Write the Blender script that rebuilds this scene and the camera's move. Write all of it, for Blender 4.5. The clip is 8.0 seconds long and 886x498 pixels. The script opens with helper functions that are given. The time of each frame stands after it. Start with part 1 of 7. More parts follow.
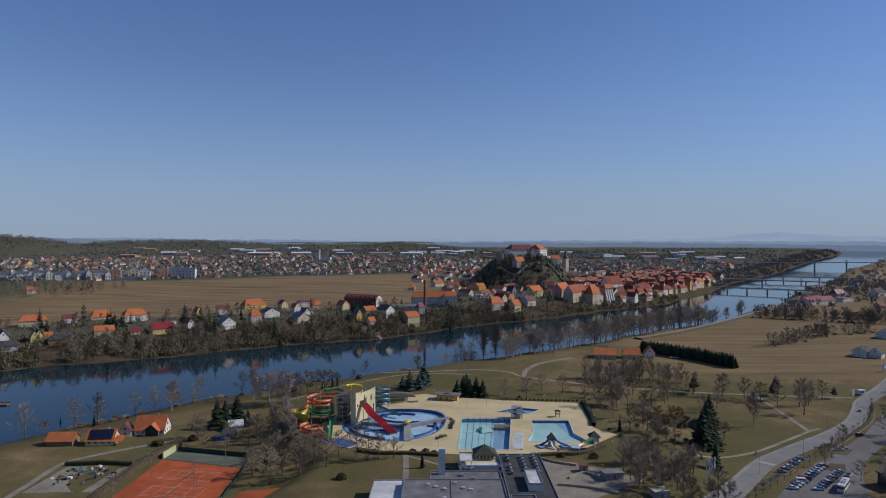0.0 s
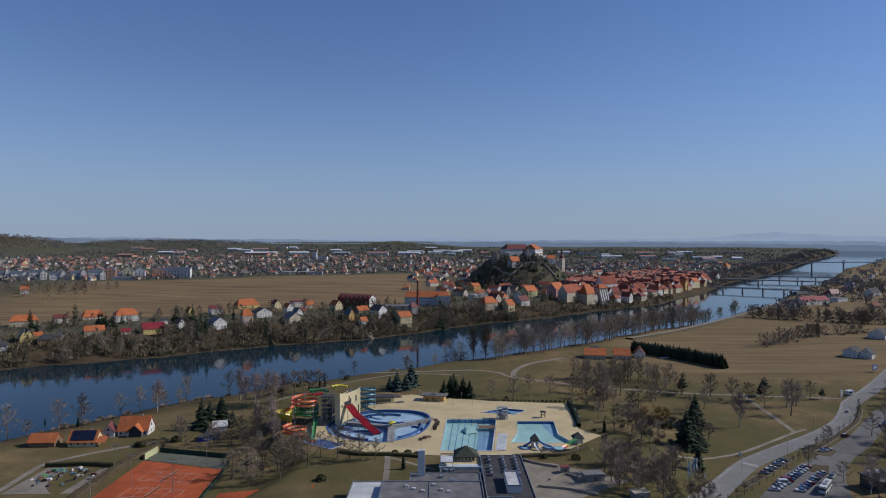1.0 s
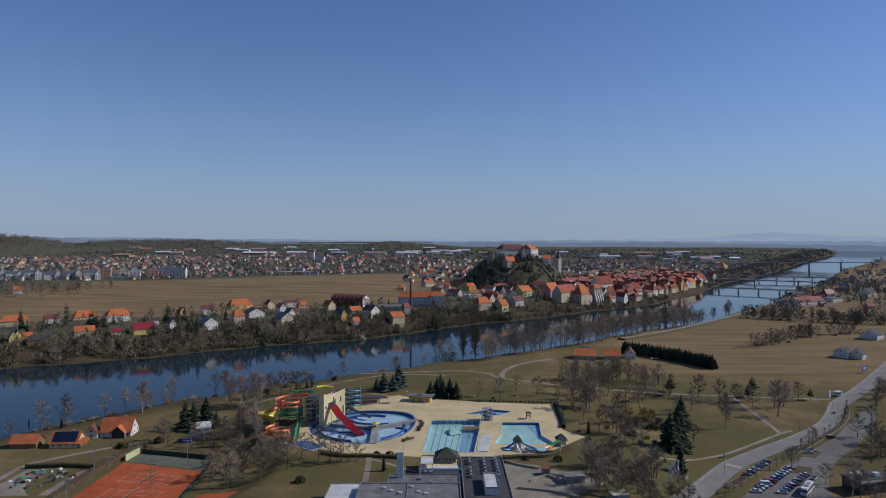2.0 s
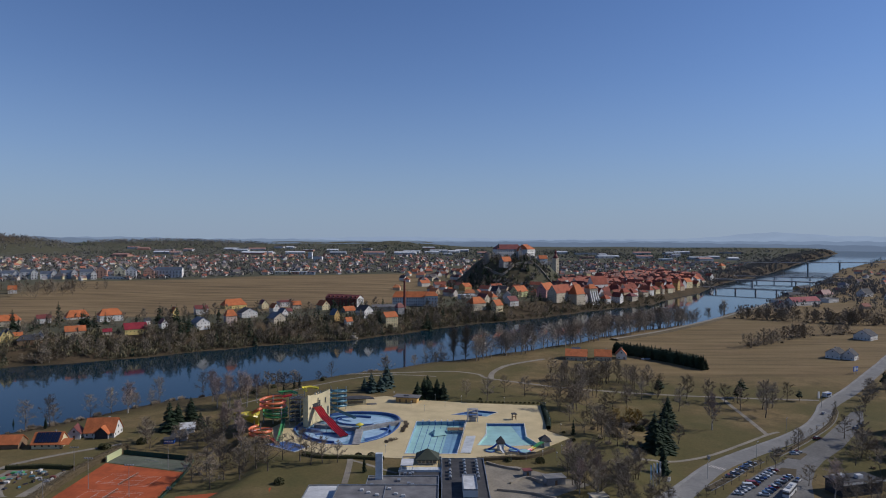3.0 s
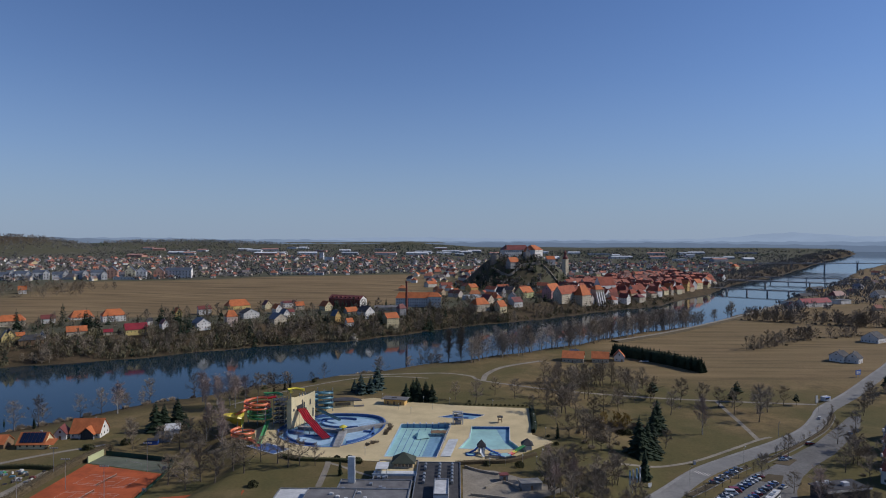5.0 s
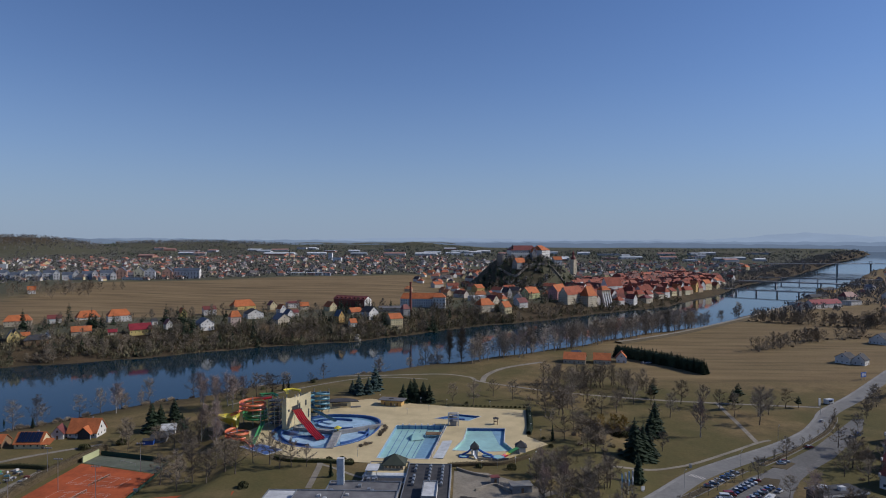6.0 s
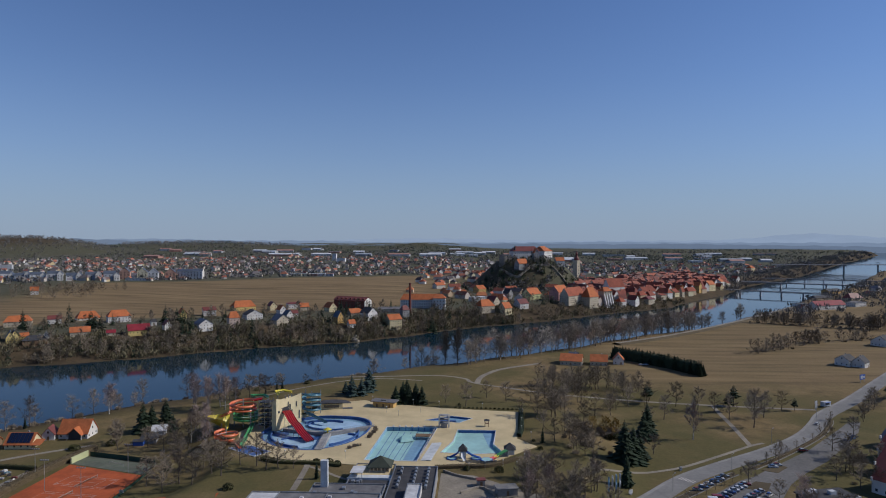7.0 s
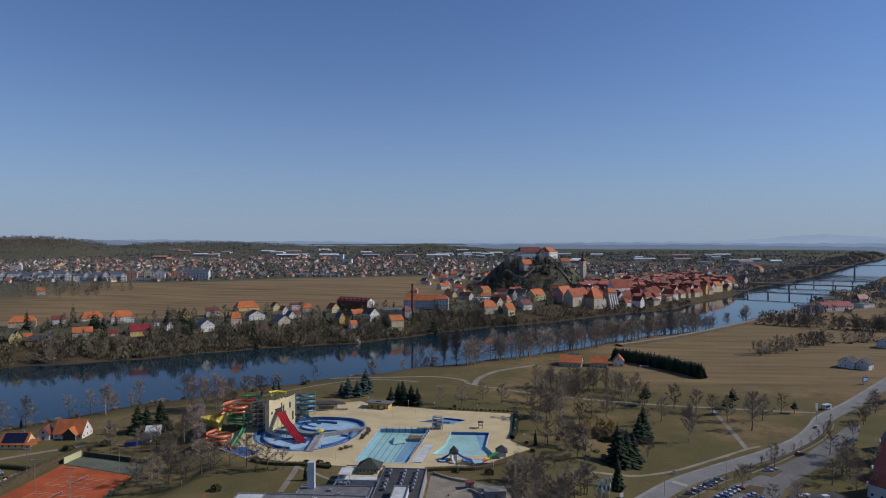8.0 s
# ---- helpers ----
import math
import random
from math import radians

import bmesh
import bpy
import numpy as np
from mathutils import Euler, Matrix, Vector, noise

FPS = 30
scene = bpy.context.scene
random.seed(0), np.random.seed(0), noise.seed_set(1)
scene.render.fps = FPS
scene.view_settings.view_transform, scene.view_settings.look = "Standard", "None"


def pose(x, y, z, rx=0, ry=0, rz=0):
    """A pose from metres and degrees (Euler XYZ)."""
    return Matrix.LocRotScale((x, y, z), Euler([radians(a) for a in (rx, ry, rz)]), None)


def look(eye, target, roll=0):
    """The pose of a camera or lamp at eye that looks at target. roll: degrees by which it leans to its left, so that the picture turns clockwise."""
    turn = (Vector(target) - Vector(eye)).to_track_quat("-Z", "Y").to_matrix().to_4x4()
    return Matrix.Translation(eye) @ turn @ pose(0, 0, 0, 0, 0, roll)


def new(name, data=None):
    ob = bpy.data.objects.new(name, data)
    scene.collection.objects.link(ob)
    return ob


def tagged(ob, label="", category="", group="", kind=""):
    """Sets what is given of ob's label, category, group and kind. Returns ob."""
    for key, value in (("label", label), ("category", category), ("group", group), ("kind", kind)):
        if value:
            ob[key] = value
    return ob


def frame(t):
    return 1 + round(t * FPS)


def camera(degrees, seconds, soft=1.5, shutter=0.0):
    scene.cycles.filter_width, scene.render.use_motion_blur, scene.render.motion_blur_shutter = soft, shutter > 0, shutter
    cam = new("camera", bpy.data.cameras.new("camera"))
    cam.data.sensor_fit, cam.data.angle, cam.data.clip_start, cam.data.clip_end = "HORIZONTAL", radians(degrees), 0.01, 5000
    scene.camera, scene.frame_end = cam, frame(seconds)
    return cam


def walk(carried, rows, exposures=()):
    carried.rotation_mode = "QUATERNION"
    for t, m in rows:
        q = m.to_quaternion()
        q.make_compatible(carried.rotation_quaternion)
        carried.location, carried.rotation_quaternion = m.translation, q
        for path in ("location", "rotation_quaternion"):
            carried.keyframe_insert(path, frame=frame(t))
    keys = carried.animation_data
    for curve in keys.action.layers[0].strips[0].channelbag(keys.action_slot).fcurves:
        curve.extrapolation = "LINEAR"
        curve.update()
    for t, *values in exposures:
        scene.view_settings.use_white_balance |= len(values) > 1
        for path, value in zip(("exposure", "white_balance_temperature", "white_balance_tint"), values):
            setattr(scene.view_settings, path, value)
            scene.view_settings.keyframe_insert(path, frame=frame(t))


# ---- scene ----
cam = camera(69.6, 8.0, soft=1.0)
METRES, EYE, TILT, LEAN, TURN = 67.0, 97.0, -0.7, 0.0, 0.0
ROWS = [
    (0.0, 0.0, 0.0, 0.0, 0.0, 0.0, -0.0),
    (0.5, 0.0574, 0.0083, 0.0029, -0.03, -0.01, -0.01),
    (1.0, 0.1162, 0.0176, 0.0059, -0.07, -0.04, -0.02),
    (1.5, 0.1758, 0.0268, 0.0083, -0.11, -0.04, -0.04),
    (3.0, 0.3621, 0.06, 0.0134, -0.06, -0.06, -0.08),
    (3.5, 0.4236, 0.071, 0.015, 0.06, -0.05, -0.08),
    (4.0, 0.4856, 0.0819, 0.0168, 0.26, -0.05, -0.08),
    (4.5, 0.5474, 0.0938, 0.0186, 0.74, -0.04, -0.07),
    (6.0, 0.7326, 0.1313, 0.0224, 2.29, 0.01, -0.05),
    (6.5, 0.795, 0.145, 0.0233, 2.55, 0.04, -0.05),
    (7.0, 0.8575, 0.159, 0.0245, 2.86, 0.08, -0.06),
    (7.5, 0.9195, 0.1738, 0.0252, 3.24, 0.11, -0.06),
    (8.0, 0.9812, 0.1889, 0.0259, 3.68, 0.14, -0.06),
]
walk(cam, [(t, pose(0, 0, EYE, TILT, LEAN, TURN) @ pose(METRES * x, METRES * y, METRES * z, 90 + pitch, roll, yaw)) for t, x, y, z, yaw, pitch, roll in ROWS], [(0.0, 0.0, 5650, 20), (8.0, 0.0, 5650, 20)])

# ---- light ----
SUN_ELEV, SUN_AZ = 36.0, 83.0   # degrees; azimuth clockwise from +y
world = bpy.data.worlds.new("sky")
scene.world = world
world.use_nodes = True
wt = world.node_tree
sky = wt.nodes.new("ShaderNodeTexSky")
sky.sky_type = 'NISHITA'
sky.sun_disc = False
sky.sun_elevation = radians(SUN_ELEV)
sky.sun_rotation = radians(SUN_AZ)
sky.altitude = 200.0
sky.air_density, sky.dust_density, sky.ozone_density = 1.0, 0.15, 5.5
# winter haze thickens the air towards the horizon, all round
haze_at = wt.nodes.new("ShaderNodeTexCoord")
haze_split = wt.nodes.new("ShaderNodeSeparateXYZ")
wt.links.new(haze_at.outputs["Generated"], haze_split.inputs[0])
haze_ramp = wt.nodes.new("ShaderNodeValToRGB")
haze_ramp.color_ramp.interpolation = 'B_SPLINE'
for pos, v in ((0.06, 0.68), (0.13, 0.36), (0.24, 0.10)):
    haze_ramp.color_ramp.elements.new(pos).color = (v, v, v, 1)
haze_ramp.color_ramp.elements[0].color = (0.88, 0.88, 0.88, 1)
haze_ramp.color_ramp.elements[-1].position, haze_ramp.color_ramp.elements[-1].color = 0.42, (0, 0, 0, 1)
wt.links.new(haze_split.outputs[2], haze_ramp.inputs[0])
haze_mix = wt.nodes.new("ShaderNodeMix")
haze_mix.data_type = 'RGBA'
haze_mix.inputs[7].default_value = (3.4, 4.35, 4.95, 1)
wt.links.new(haze_ramp.outputs[0], haze_mix.inputs[0])
wt.links.new(sky.outputs[0], haze_mix.inputs[6])
wt.links.new(haze_mix.outputs[2], wt.nodes["Background"].inputs[0])
wt.nodes["Background"].inputs[1].default_value = 0.077
sun_data = bpy.data.lights.new("sun", 'SUN')
sun_data.energy, sun_data.angle, sun_data.color = 3.7, radians(0.6), (1.0, 0.92, 0.70)
sun = new("sun", sun_data)
_a, _e = radians(SUN_AZ), radians(SUN_ELEV)
sun_dir = Vector((math.sin(_a) * math.cos(_e), math.cos(_a) * math.cos(_e), math.sin(_e)))
sun.matrix_world = look(sun_dir * 500, (0, 0, 0))

# ---- materials ----
def shader(name):
    m = bpy.data.materials.new(name)
    m.use_nodes = True
    return m, m.node_tree, m.node_tree.nodes["Principled BSDF"]


def add(nt, kind, **values):
    n = nt.nodes.new(kind)
    for key, value in values.items():
        n.inputs[key].default_value = value
    return n


def ramp(nt, stops, src, constant=False):
    r = nt.nodes.new("ShaderNodeValToRGB")
    r.color_ramp.interpolation = 'CONSTANT' if constant else 'LINEAR'
    while len(r.color_ramp.elements) < len(stops):
        r.color_ramp.elements.new(0.5)
    for el, (pos, col) in zip(r.color_ramp.elements, stops):
        el.position, el.color = pos, (*col, 1)
    nt.links.new(src, r.inputs[0])
    return r.outputs[0]


def noise_of(nt, size, detail=5.0, rough=0.6, stretch=(1, 1, 1)):
    geo = nt.nodes.new("ShaderNodeNewGeometry")
    mp = nt.nodes.new("ShaderNodeMapping")
    mp.inputs["Scale"].default_value = [s / size for s in stretch]
    nt.links.new(geo.outputs["Position"], mp.inputs["Vector"])
    n = add(nt, "ShaderNodeTexNoise", Scale=1.0, Detail=detail, Roughness=rough)
    nt.links.new(mp.outputs[0], n.inputs["Vector"])
    return n.outputs["Fac"]


def mix(nt, mode, fac, a, b):
    n = nt.nodes.new("ShaderNodeMix")
    n.data_type, n.blend_type = 'RGBA', mode
    for sock, value in ((n.inputs[0], fac), (n.inputs[6], a), (n.inputs[7], b)):
        if isinstance(value, (int, float)):
            sock.default_value = value
        elif isinstance(value, tuple):
            sock.default_value = (*value, 1)
        else:
            nt.links.new(value, sock)
    return n.outputs[2]


def grey(v):
    return (v, v, v)


def mat(name, c1, c2=None, size=2.0, rough=0.85, metal=0.0, bump=0.0, big=12.0, wear=0.3, palette=None, vary=0.0, spec=0.3, trans=0.0, stretch=(1, 1, 1)):
    """Two tones mixed by grain, large uneven wear, and, from object to object, a palette or a change of value."""
    m, nt, p = shader(name)
    c2 = c2 or tuple(v * 0.75 for v in c1)
    fine = noise_of(nt, size, stretch=stretch)
    col = ramp(nt, [(0.35, c1), (0.68, c2)], fine)
    info = nt.nodes.new("ShaderNodeObjectInfo")
    if palette:
        k = len(palette)
        pal = ramp(nt, [(i / k, c) for i, c in enumerate(palette)], info.outputs["Random"], True)
        tone = ramp(nt, [(0.3, grey(1.0)), (0.75, grey(0.78))], fine)
        col = mix(nt, 'MULTIPLY', 1.0, pal, tone)
    if vary:
        v = ramp(nt, [(0.0, grey(1 - vary)), (1.0, grey(1.0))], info.outputs["Random"])
        col = mix(nt, 'MULTIPLY', 1.0, col, v)
    if wear:
        w = ramp(nt, [(0.35, grey(1 - wear)), (0.62, grey(1.0))], noise_of(nt, big, 6.0, 0.65))
        col = mix(nt, 'MULTIPLY', 1.0, col, w)
    nt.links.new(col, p.inputs["Base Color"])
    p.inputs["Roughness"].default_value, p.inputs["Metallic"].default_value = rough, metal
    p.inputs["Specular IOR Level"].default_value = spec
    if bump:
        b = add(nt, "ShaderNodeBump", Strength=min(1.0, bump), Distance=0.1)
        nt.links.new(fine, b.inputs["Height"])
        nt.links.new(b.outputs[0], p.inputs["Normal"])
    return m


M_ASPHALT = mat("asphalt", (0.22, 0.212, 0.20), (0.175, 0.17, 0.162), 1.5, 0.9, bump=0.2, big=14, wear=0.25)
M_LOT = mat("car_park_asphalt", (0.17, 0.162, 0.152), (0.125, 0.12, 0.115), 1.2, 0.9, bump=0.2, big=18, wear=0.35)
M_PATH = mat("gravel_path", (0.28, 0.245, 0.195), (0.21, 0.185, 0.145), 0.8, 0.95, bump=0.3, big=9, wear=0.3)
M_KERB = mat("kerb_stone", (0.27, 0.26, 0.245), (0.21, 0.205, 0.195), 0.6, 0.9)
M_DECK = mat("beige_paving", (0.58, 0.465, 0.26), (0.50, 0.40, 0.225), 1.0, 0.85, bump=0.1, big=16, wear=0.22)
M_POOL = mat("pale_blue_pool_tile", (0.37, 0.58, 0.53), (0.31, 0.51, 0.49), 2.5, 0.35, big=9, wear=0.22)
M_POOLW = mat("white_pool_rim", (0.62, 0.64, 0.64), (0.5, 0.52, 0.53), 1.0, 0.6, big=6, wear=0.3)
M_POOLD = mat("deep_blue_pool_paint", (0.07, 0.14, 0.34), (0.055, 0.11, 0.28), 1.6, 0.4, big=8, wear=0.3)
M_POOLM = mat("mid_blue_pool_paint", (0.24, 0.40, 0.52), (0.19, 0.33, 0.46), 1.6, 0.4, big=8, wear=0.3)
M_POOLP = mat("washed_blue_pool_paint", (0.40, 0.54, 0.66), (0.30, 0.45, 0.60), 2.2, 0.45, big=6, wear=0.25)
M_CLAY = mat("red_clay", (0.42, 0.092, 0.026), (0.34, 0.075, 0.022), 1.5, 0.95, bump=0.1, big=10, wear=0.3)
M_SYNTH = mat("worn_green_court", (0.115, 0.135, 0.095), (0.15, 0.15, 0.115), 2.5, 0.9, big=9, wear=0.4)
M_LINE = mat("white_line_paint", (0.50, 0.46, 0.42), (0.40, 0.36, 0.33), 0.7, 0.8)
M_FENCEG = mat("dark_green_mesh", (0.02, 0.05, 0.035), (0.03, 0.06, 0.04), 0.7, 0.8)
M_CREAM = mat("cream_render", (0.62, 0.53, 0.32), (0.56, 0.48, 0.29), 1.2, 0.85, bump=0.1, big=5, wear=0.18)
M_WHITE = mat("white_render", (0.68, 0.66, 0.62), (0.58, 0.56, 0.53), 1.5, 0.85, bump=0.1, big=6, wear=0.25)
M_PINK = mat("pink_render", (0.52, 0.28, 0.26), (0.46, 0.25, 0.23), 1.5, 0.85, big=7, wear=0.25)
M_GREY = mat("grey_concrete", (0.33, 0.32, 0.31), (0.25, 0.245, 0.24), 1.2, 0.88, bump=0.2, big=5, wear=0.35)
M_DARK = mat("dark_cladding", (0.05, 0.05, 0.055), (0.035, 0.035, 0.04), 1.2, 0.7)
M_STEEL = mat("galvanised_steel", (0.42, 0.43, 0.44), (0.32, 0.33, 0.34), 0.8, 0.45, metal=0.7)
M_ROOFGREY = mat("grey_roof_membrane", (0.19, 0.185, 0.185), (0.145, 0.14, 0.145), 2.2, 0.85, bump=0.1, big=7, wear=0.4)
M_ROOFDARK = mat("dark_roof_felt", (0.075, 0.072, 0.075), (0.05, 0.05, 0.055), 2.0, 0.85, big=6, wear=0.4)
M_ROOFWHITE = mat("white_roof_sheet", (0.6, 0.6, 0.6), (0.5, 0.5, 0.5), 2.0, 0.6, big=5, wear=0.3)
M_GLASS = mat("dark_window_glass", (0.06, 0.065, 0.075), (0.04, 0.045, 0.05), 1.5, 0.12, spec=0.8, wear=0.2)
M_PANEL = mat("solar_panel", (0.012, 0.018, 0.045), (0.01, 0.014, 0.035), 1.5, 0.18, spec=0.6)
M_TERRA = mat("orange_clay_tiles", (0.50, 0.155, 0.052), (0.39, 0.118, 0.042), 1.0, 0.85, bump=0.4, big=5, wear=0.3)
ROOFS = [(0.48, 0.15, 0.06), (0.36, 0.11, 0.055), (0.26, 0.085, 0.055), (0.42, 0.13, 0.07), (0.16, 0.07, 0.055), (0.50, 0.19, 0.08), (0.10, 0.085, 0.085), (0.30, 0.12, 0.08)]
WALLS = [(0.64, 0.60, 0.52), (0.68, 0.66, 0.62), (0.60, 0.48, 0.26), (0.56, 0.52, 0.46), (0.62, 0.56, 0.38), (0.48, 0.36, 0.24), (0.66, 0.63, 0.60), (0.52, 0.46, 0.40)]
M_ROOFS = mat("clay_tile_roof", (1, 1, 1), size=1.2, rough=0.88, bump=0.4, big=6, wear=0.3, palette=ROOFS)
M_TOWNROOFS = mat("old_town_clay_roof", (1, 1, 1), size=1.5, rough=0.88, bump=0.4, big=8, wear=0.35, palette=[(0.29, 0.075, 0.042), (0.22, 0.06, 0.04), (0.36, 0.105, 0.055), (0.17, 0.055, 0.042), (0.30, 0.085, 0.05), (0.25, 0.07, 0.042)])
M_WALLS = mat("rendered_wall", (1, 1, 1), size=1.5, rough=0.88, big=6, wear=0.22, palette=WALLS)
M_BLOCKS = mat("apartment_wall", (1, 1, 1), size=2.5, rough=0.85, big=9, wear=0.3, palette=[(0.70, 0.69, 0.67), (0.60, 0.60, 0.61), (0.68, 0.62, 0.44), (0.46, 0.48, 0.52), (0.74, 0.74, 0.74), (0.50, 0.30, 0.22)])
M_HALLS = mat("industrial_roof", (1, 1, 1), size=4, rough=0.6, big=14, wear=0.3, palette=[(0.66, 0.67, 0.68), (0.50, 0.52, 0.54), (0.34, 0.36, 0.38), (0.72, 0.72, 0.72), (0.44, 0.24, 0.18)])
M_BLUEROOF = mat("blue_grey_roof", (0.10, 0.12, 0.155), (0.075, 0.09, 0.12), 2.0, 0.6, big=8, wear=0.3)
M_REDBROWN = mat("dark_red_metal_roof", (0.19, 0.055, 0.045), (0.15, 0.045, 0.04), 1.2, 0.6, big=6, wear=0.3)
M_CRIMSON = mat("crimson_roof", (0.26, 0.025, 0.035), (0.20, 0.02, 0.03), 1.2, 0.7, big=6, wear=0.3)
M_BARK = mat("grey_brown_bark", (0.19, 0.15, 0.115), (0.12, 0.095, 0.075), 0.5, 0.95, bump=0.5, vary=0.35)
M_BIRCH = mat("pale_birch_bark", (0.46, 0.43, 0.38), (0.2, 0.18, 0.16), 0.7, 0.9, bump=0.3, vary=0.2)
M_TWIG = mat("bare_twigs", (0.28, 0.228, 0.165), (0.215, 0.175, 0.13), 1.5, 0.95, vary=0.35, wear=0)
M_TWIGRED = mat("reddish_birch_twigs", (0.33, 0.25, 0.215), (0.26, 0.195, 0.17), 1.5, 0.95, vary=0.3, wear=0)
M_WILLOW = mat("yellow_willow_twigs", (0.30, 0.20, 0.055), (0.22, 0.15, 0.045), 1.5, 0.95, vary=0.2, wear=0)
M_NEEDLE = mat("dark_green_needles", (0.016, 0.031, 0.014), (0.03, 0.046, 0.023), 1.0, 0.9, vary=0.4, wear=0)
M_BLUENEEDLE = mat("blue_green_needles", (0.035, 0.06, 0.055), (0.05, 0.08, 0.07), 1.0, 0.9, vary=0.3, wear=0)
M_HEDGE = mat("hedge_leaves", (0.055, 0.065, 0.022), (0.085, 0.075, 0.03), 0.6, 0.9, bump=0.6, vary=0.3)
M_DRYHEDGE = mat("dry_brown_hedge", (0.14, 0.105, 0.055), (0.09, 0.07, 0.04), 0.6, 0.95, bump=0.6, vary=0.3)
M_WOOD = mat("weathered_wood", (0.24, 0.15, 0.085), (0.17, 0.11, 0.065), 0.8, 0.85, bump=0.3)
M_ROCK = mat("pale_rock", (0.36, 0.32, 0.26), (0.24, 0.21, 0.17), 1.5, 0.95, bump=0.6)
M_TYRE = mat("black_rubber", (0.018, 0.018, 0.018), (0.025, 0.025, 0.025), 0.5, 0.8)


def gloss(name, c, rough=0.3):
    return mat(name, c, tuple(v * 0.85 for v in c), 1.5, rough, big=4, wear=0.15, spec=0.5)


M_ORANGE = gloss("orange_gelcoat", (0.62, 0.16, 0.06))
M_RED = gloss("red_gelcoat", (0.50, 0.025, 0.03))
M_GREEN = gloss("green_gelcoat", (0.07, 0.28, 0.10))
M_YELLOW = gloss("yellow_gelcoat", (0.62, 0.52, 0.05))
M_TEAL = gloss("teal_gelcoat", (0.10, 0.22, 0.27))
M_BLUE = gloss("blue_gelcoat", (0.03, 0.10, 0.40))
M_CARS = mat("car_paint", (1, 1, 1), size=3, rough=0.25, wear=0, spec=0.6, palette=[(0.55, 0.56, 0.57), (0.05, 0.05, 0.055), (0.03, 0.07, 0.22), (0.60, 0.60, 0.60), (0.22, 0.24, 0.26), (0.22, 0.03, 0.03), (0.08, 0.14, 0.24), (0.42, 0.43, 0.45)])


def ground_material():
    """Winter grass, ploughed strips, bare town soil and leaf litter, blended by the plan's zones."""
    m, nt, p = shader("winter_ground")
    zone = nt.nodes.new("ShaderNodeAttribute")
    zone.attribute_name = "zone"
    sep = nt.nodes.new("ShaderNodeSeparateColor")
    nt.links.new(zone.outputs["Color"], sep.inputs[0])
    fine, mid, large = noise_of(nt, 1.3, 6, 0.7), noise_of(nt, 14, 6, 0.65), noise_of(nt, 70, 5, 0.6)
    dry = ramp(nt, [(0.3, (0.235, 0.166, 0.083)), (0.5, (0.168, 0.121, 0.058)), (0.7, (0.092, 0.072, 0.036))], mid)
    green = ramp(nt, [(0.3, (0.07, 0.07, 0.027)), (0.7, (0.12, 0.098, 0.04))], mid)
    patch = ramp(nt, [(0.37, grey(0)), (0.55, grey(0.9))], large)
    lawn = mix(nt, 'MIX', patch, dry, green)
    field_n = noise_of(nt, 60, 6, 0.62, stretch=(0.45, 4.2, 1))
    field = ramp(nt, [(0.30, (0.26, 0.185, 0.095)), (0.48, (0.20, 0.14, 0.072)), (0.66, (0.125, 0.09, 0.048))], field_n)
    soil = ramp(nt, [(0.3, (0.105, 0.10, 0.066)), (0.5, (0.072, 0.072, 0.046)), (0.7, (0.135, 0.13, 0.10))], noise_of(nt, 25, 7, 0.7))
    litter = ramp(nt, [(0.35, (0.09, 0.064, 0.038)), (0.65, (0.05, 0.04, 0.024))], mid)
    col = mix(nt, 'MIX', sep.outputs[0], lawn, field)
    col = mix(nt, 'MIX', sep.outputs[1], col, soil)
    col = mix(nt, 'MIX', sep.outputs[2], col, litter)
    tone = ramp(nt, [(0.3, grey(0.8)), (0.7, grey(1.1))], fine)
    nt.links.new(mix(nt, 'MULTIPLY', 1.0, col, tone), p.inputs["Base Color"])
    p.inputs["Roughness"].default_value = 0.97
    p.inputs["Specular IOR Level"].default_value = 0.1
    b = add(nt, "ShaderNodeBump", Strength=0.5, Distance=0.25)
    nt.links.new(fine, b.inputs["Height"])
    nt.links.new(b.outputs[0], p.inputs["Normal"])
    return m


def water_material():
    m, nt, p = shader("river_water")
    p.inputs["Base Color"].default_value = (0.006, 0.022, 0.035, 1)
    p.inputs["Roughness"].default_value = 0.06
    p.inputs["IOR"].default_value = 1.28
    b = add(nt, "ShaderNodeBump", Strength=0.06, Distance=0.3)
    nt.links.new(noise_of(nt, 5.0, 4, 0.6), b.inputs["Height"])
    nt.links.new(b.outputs[0], p.inputs["Normal"])
    return m

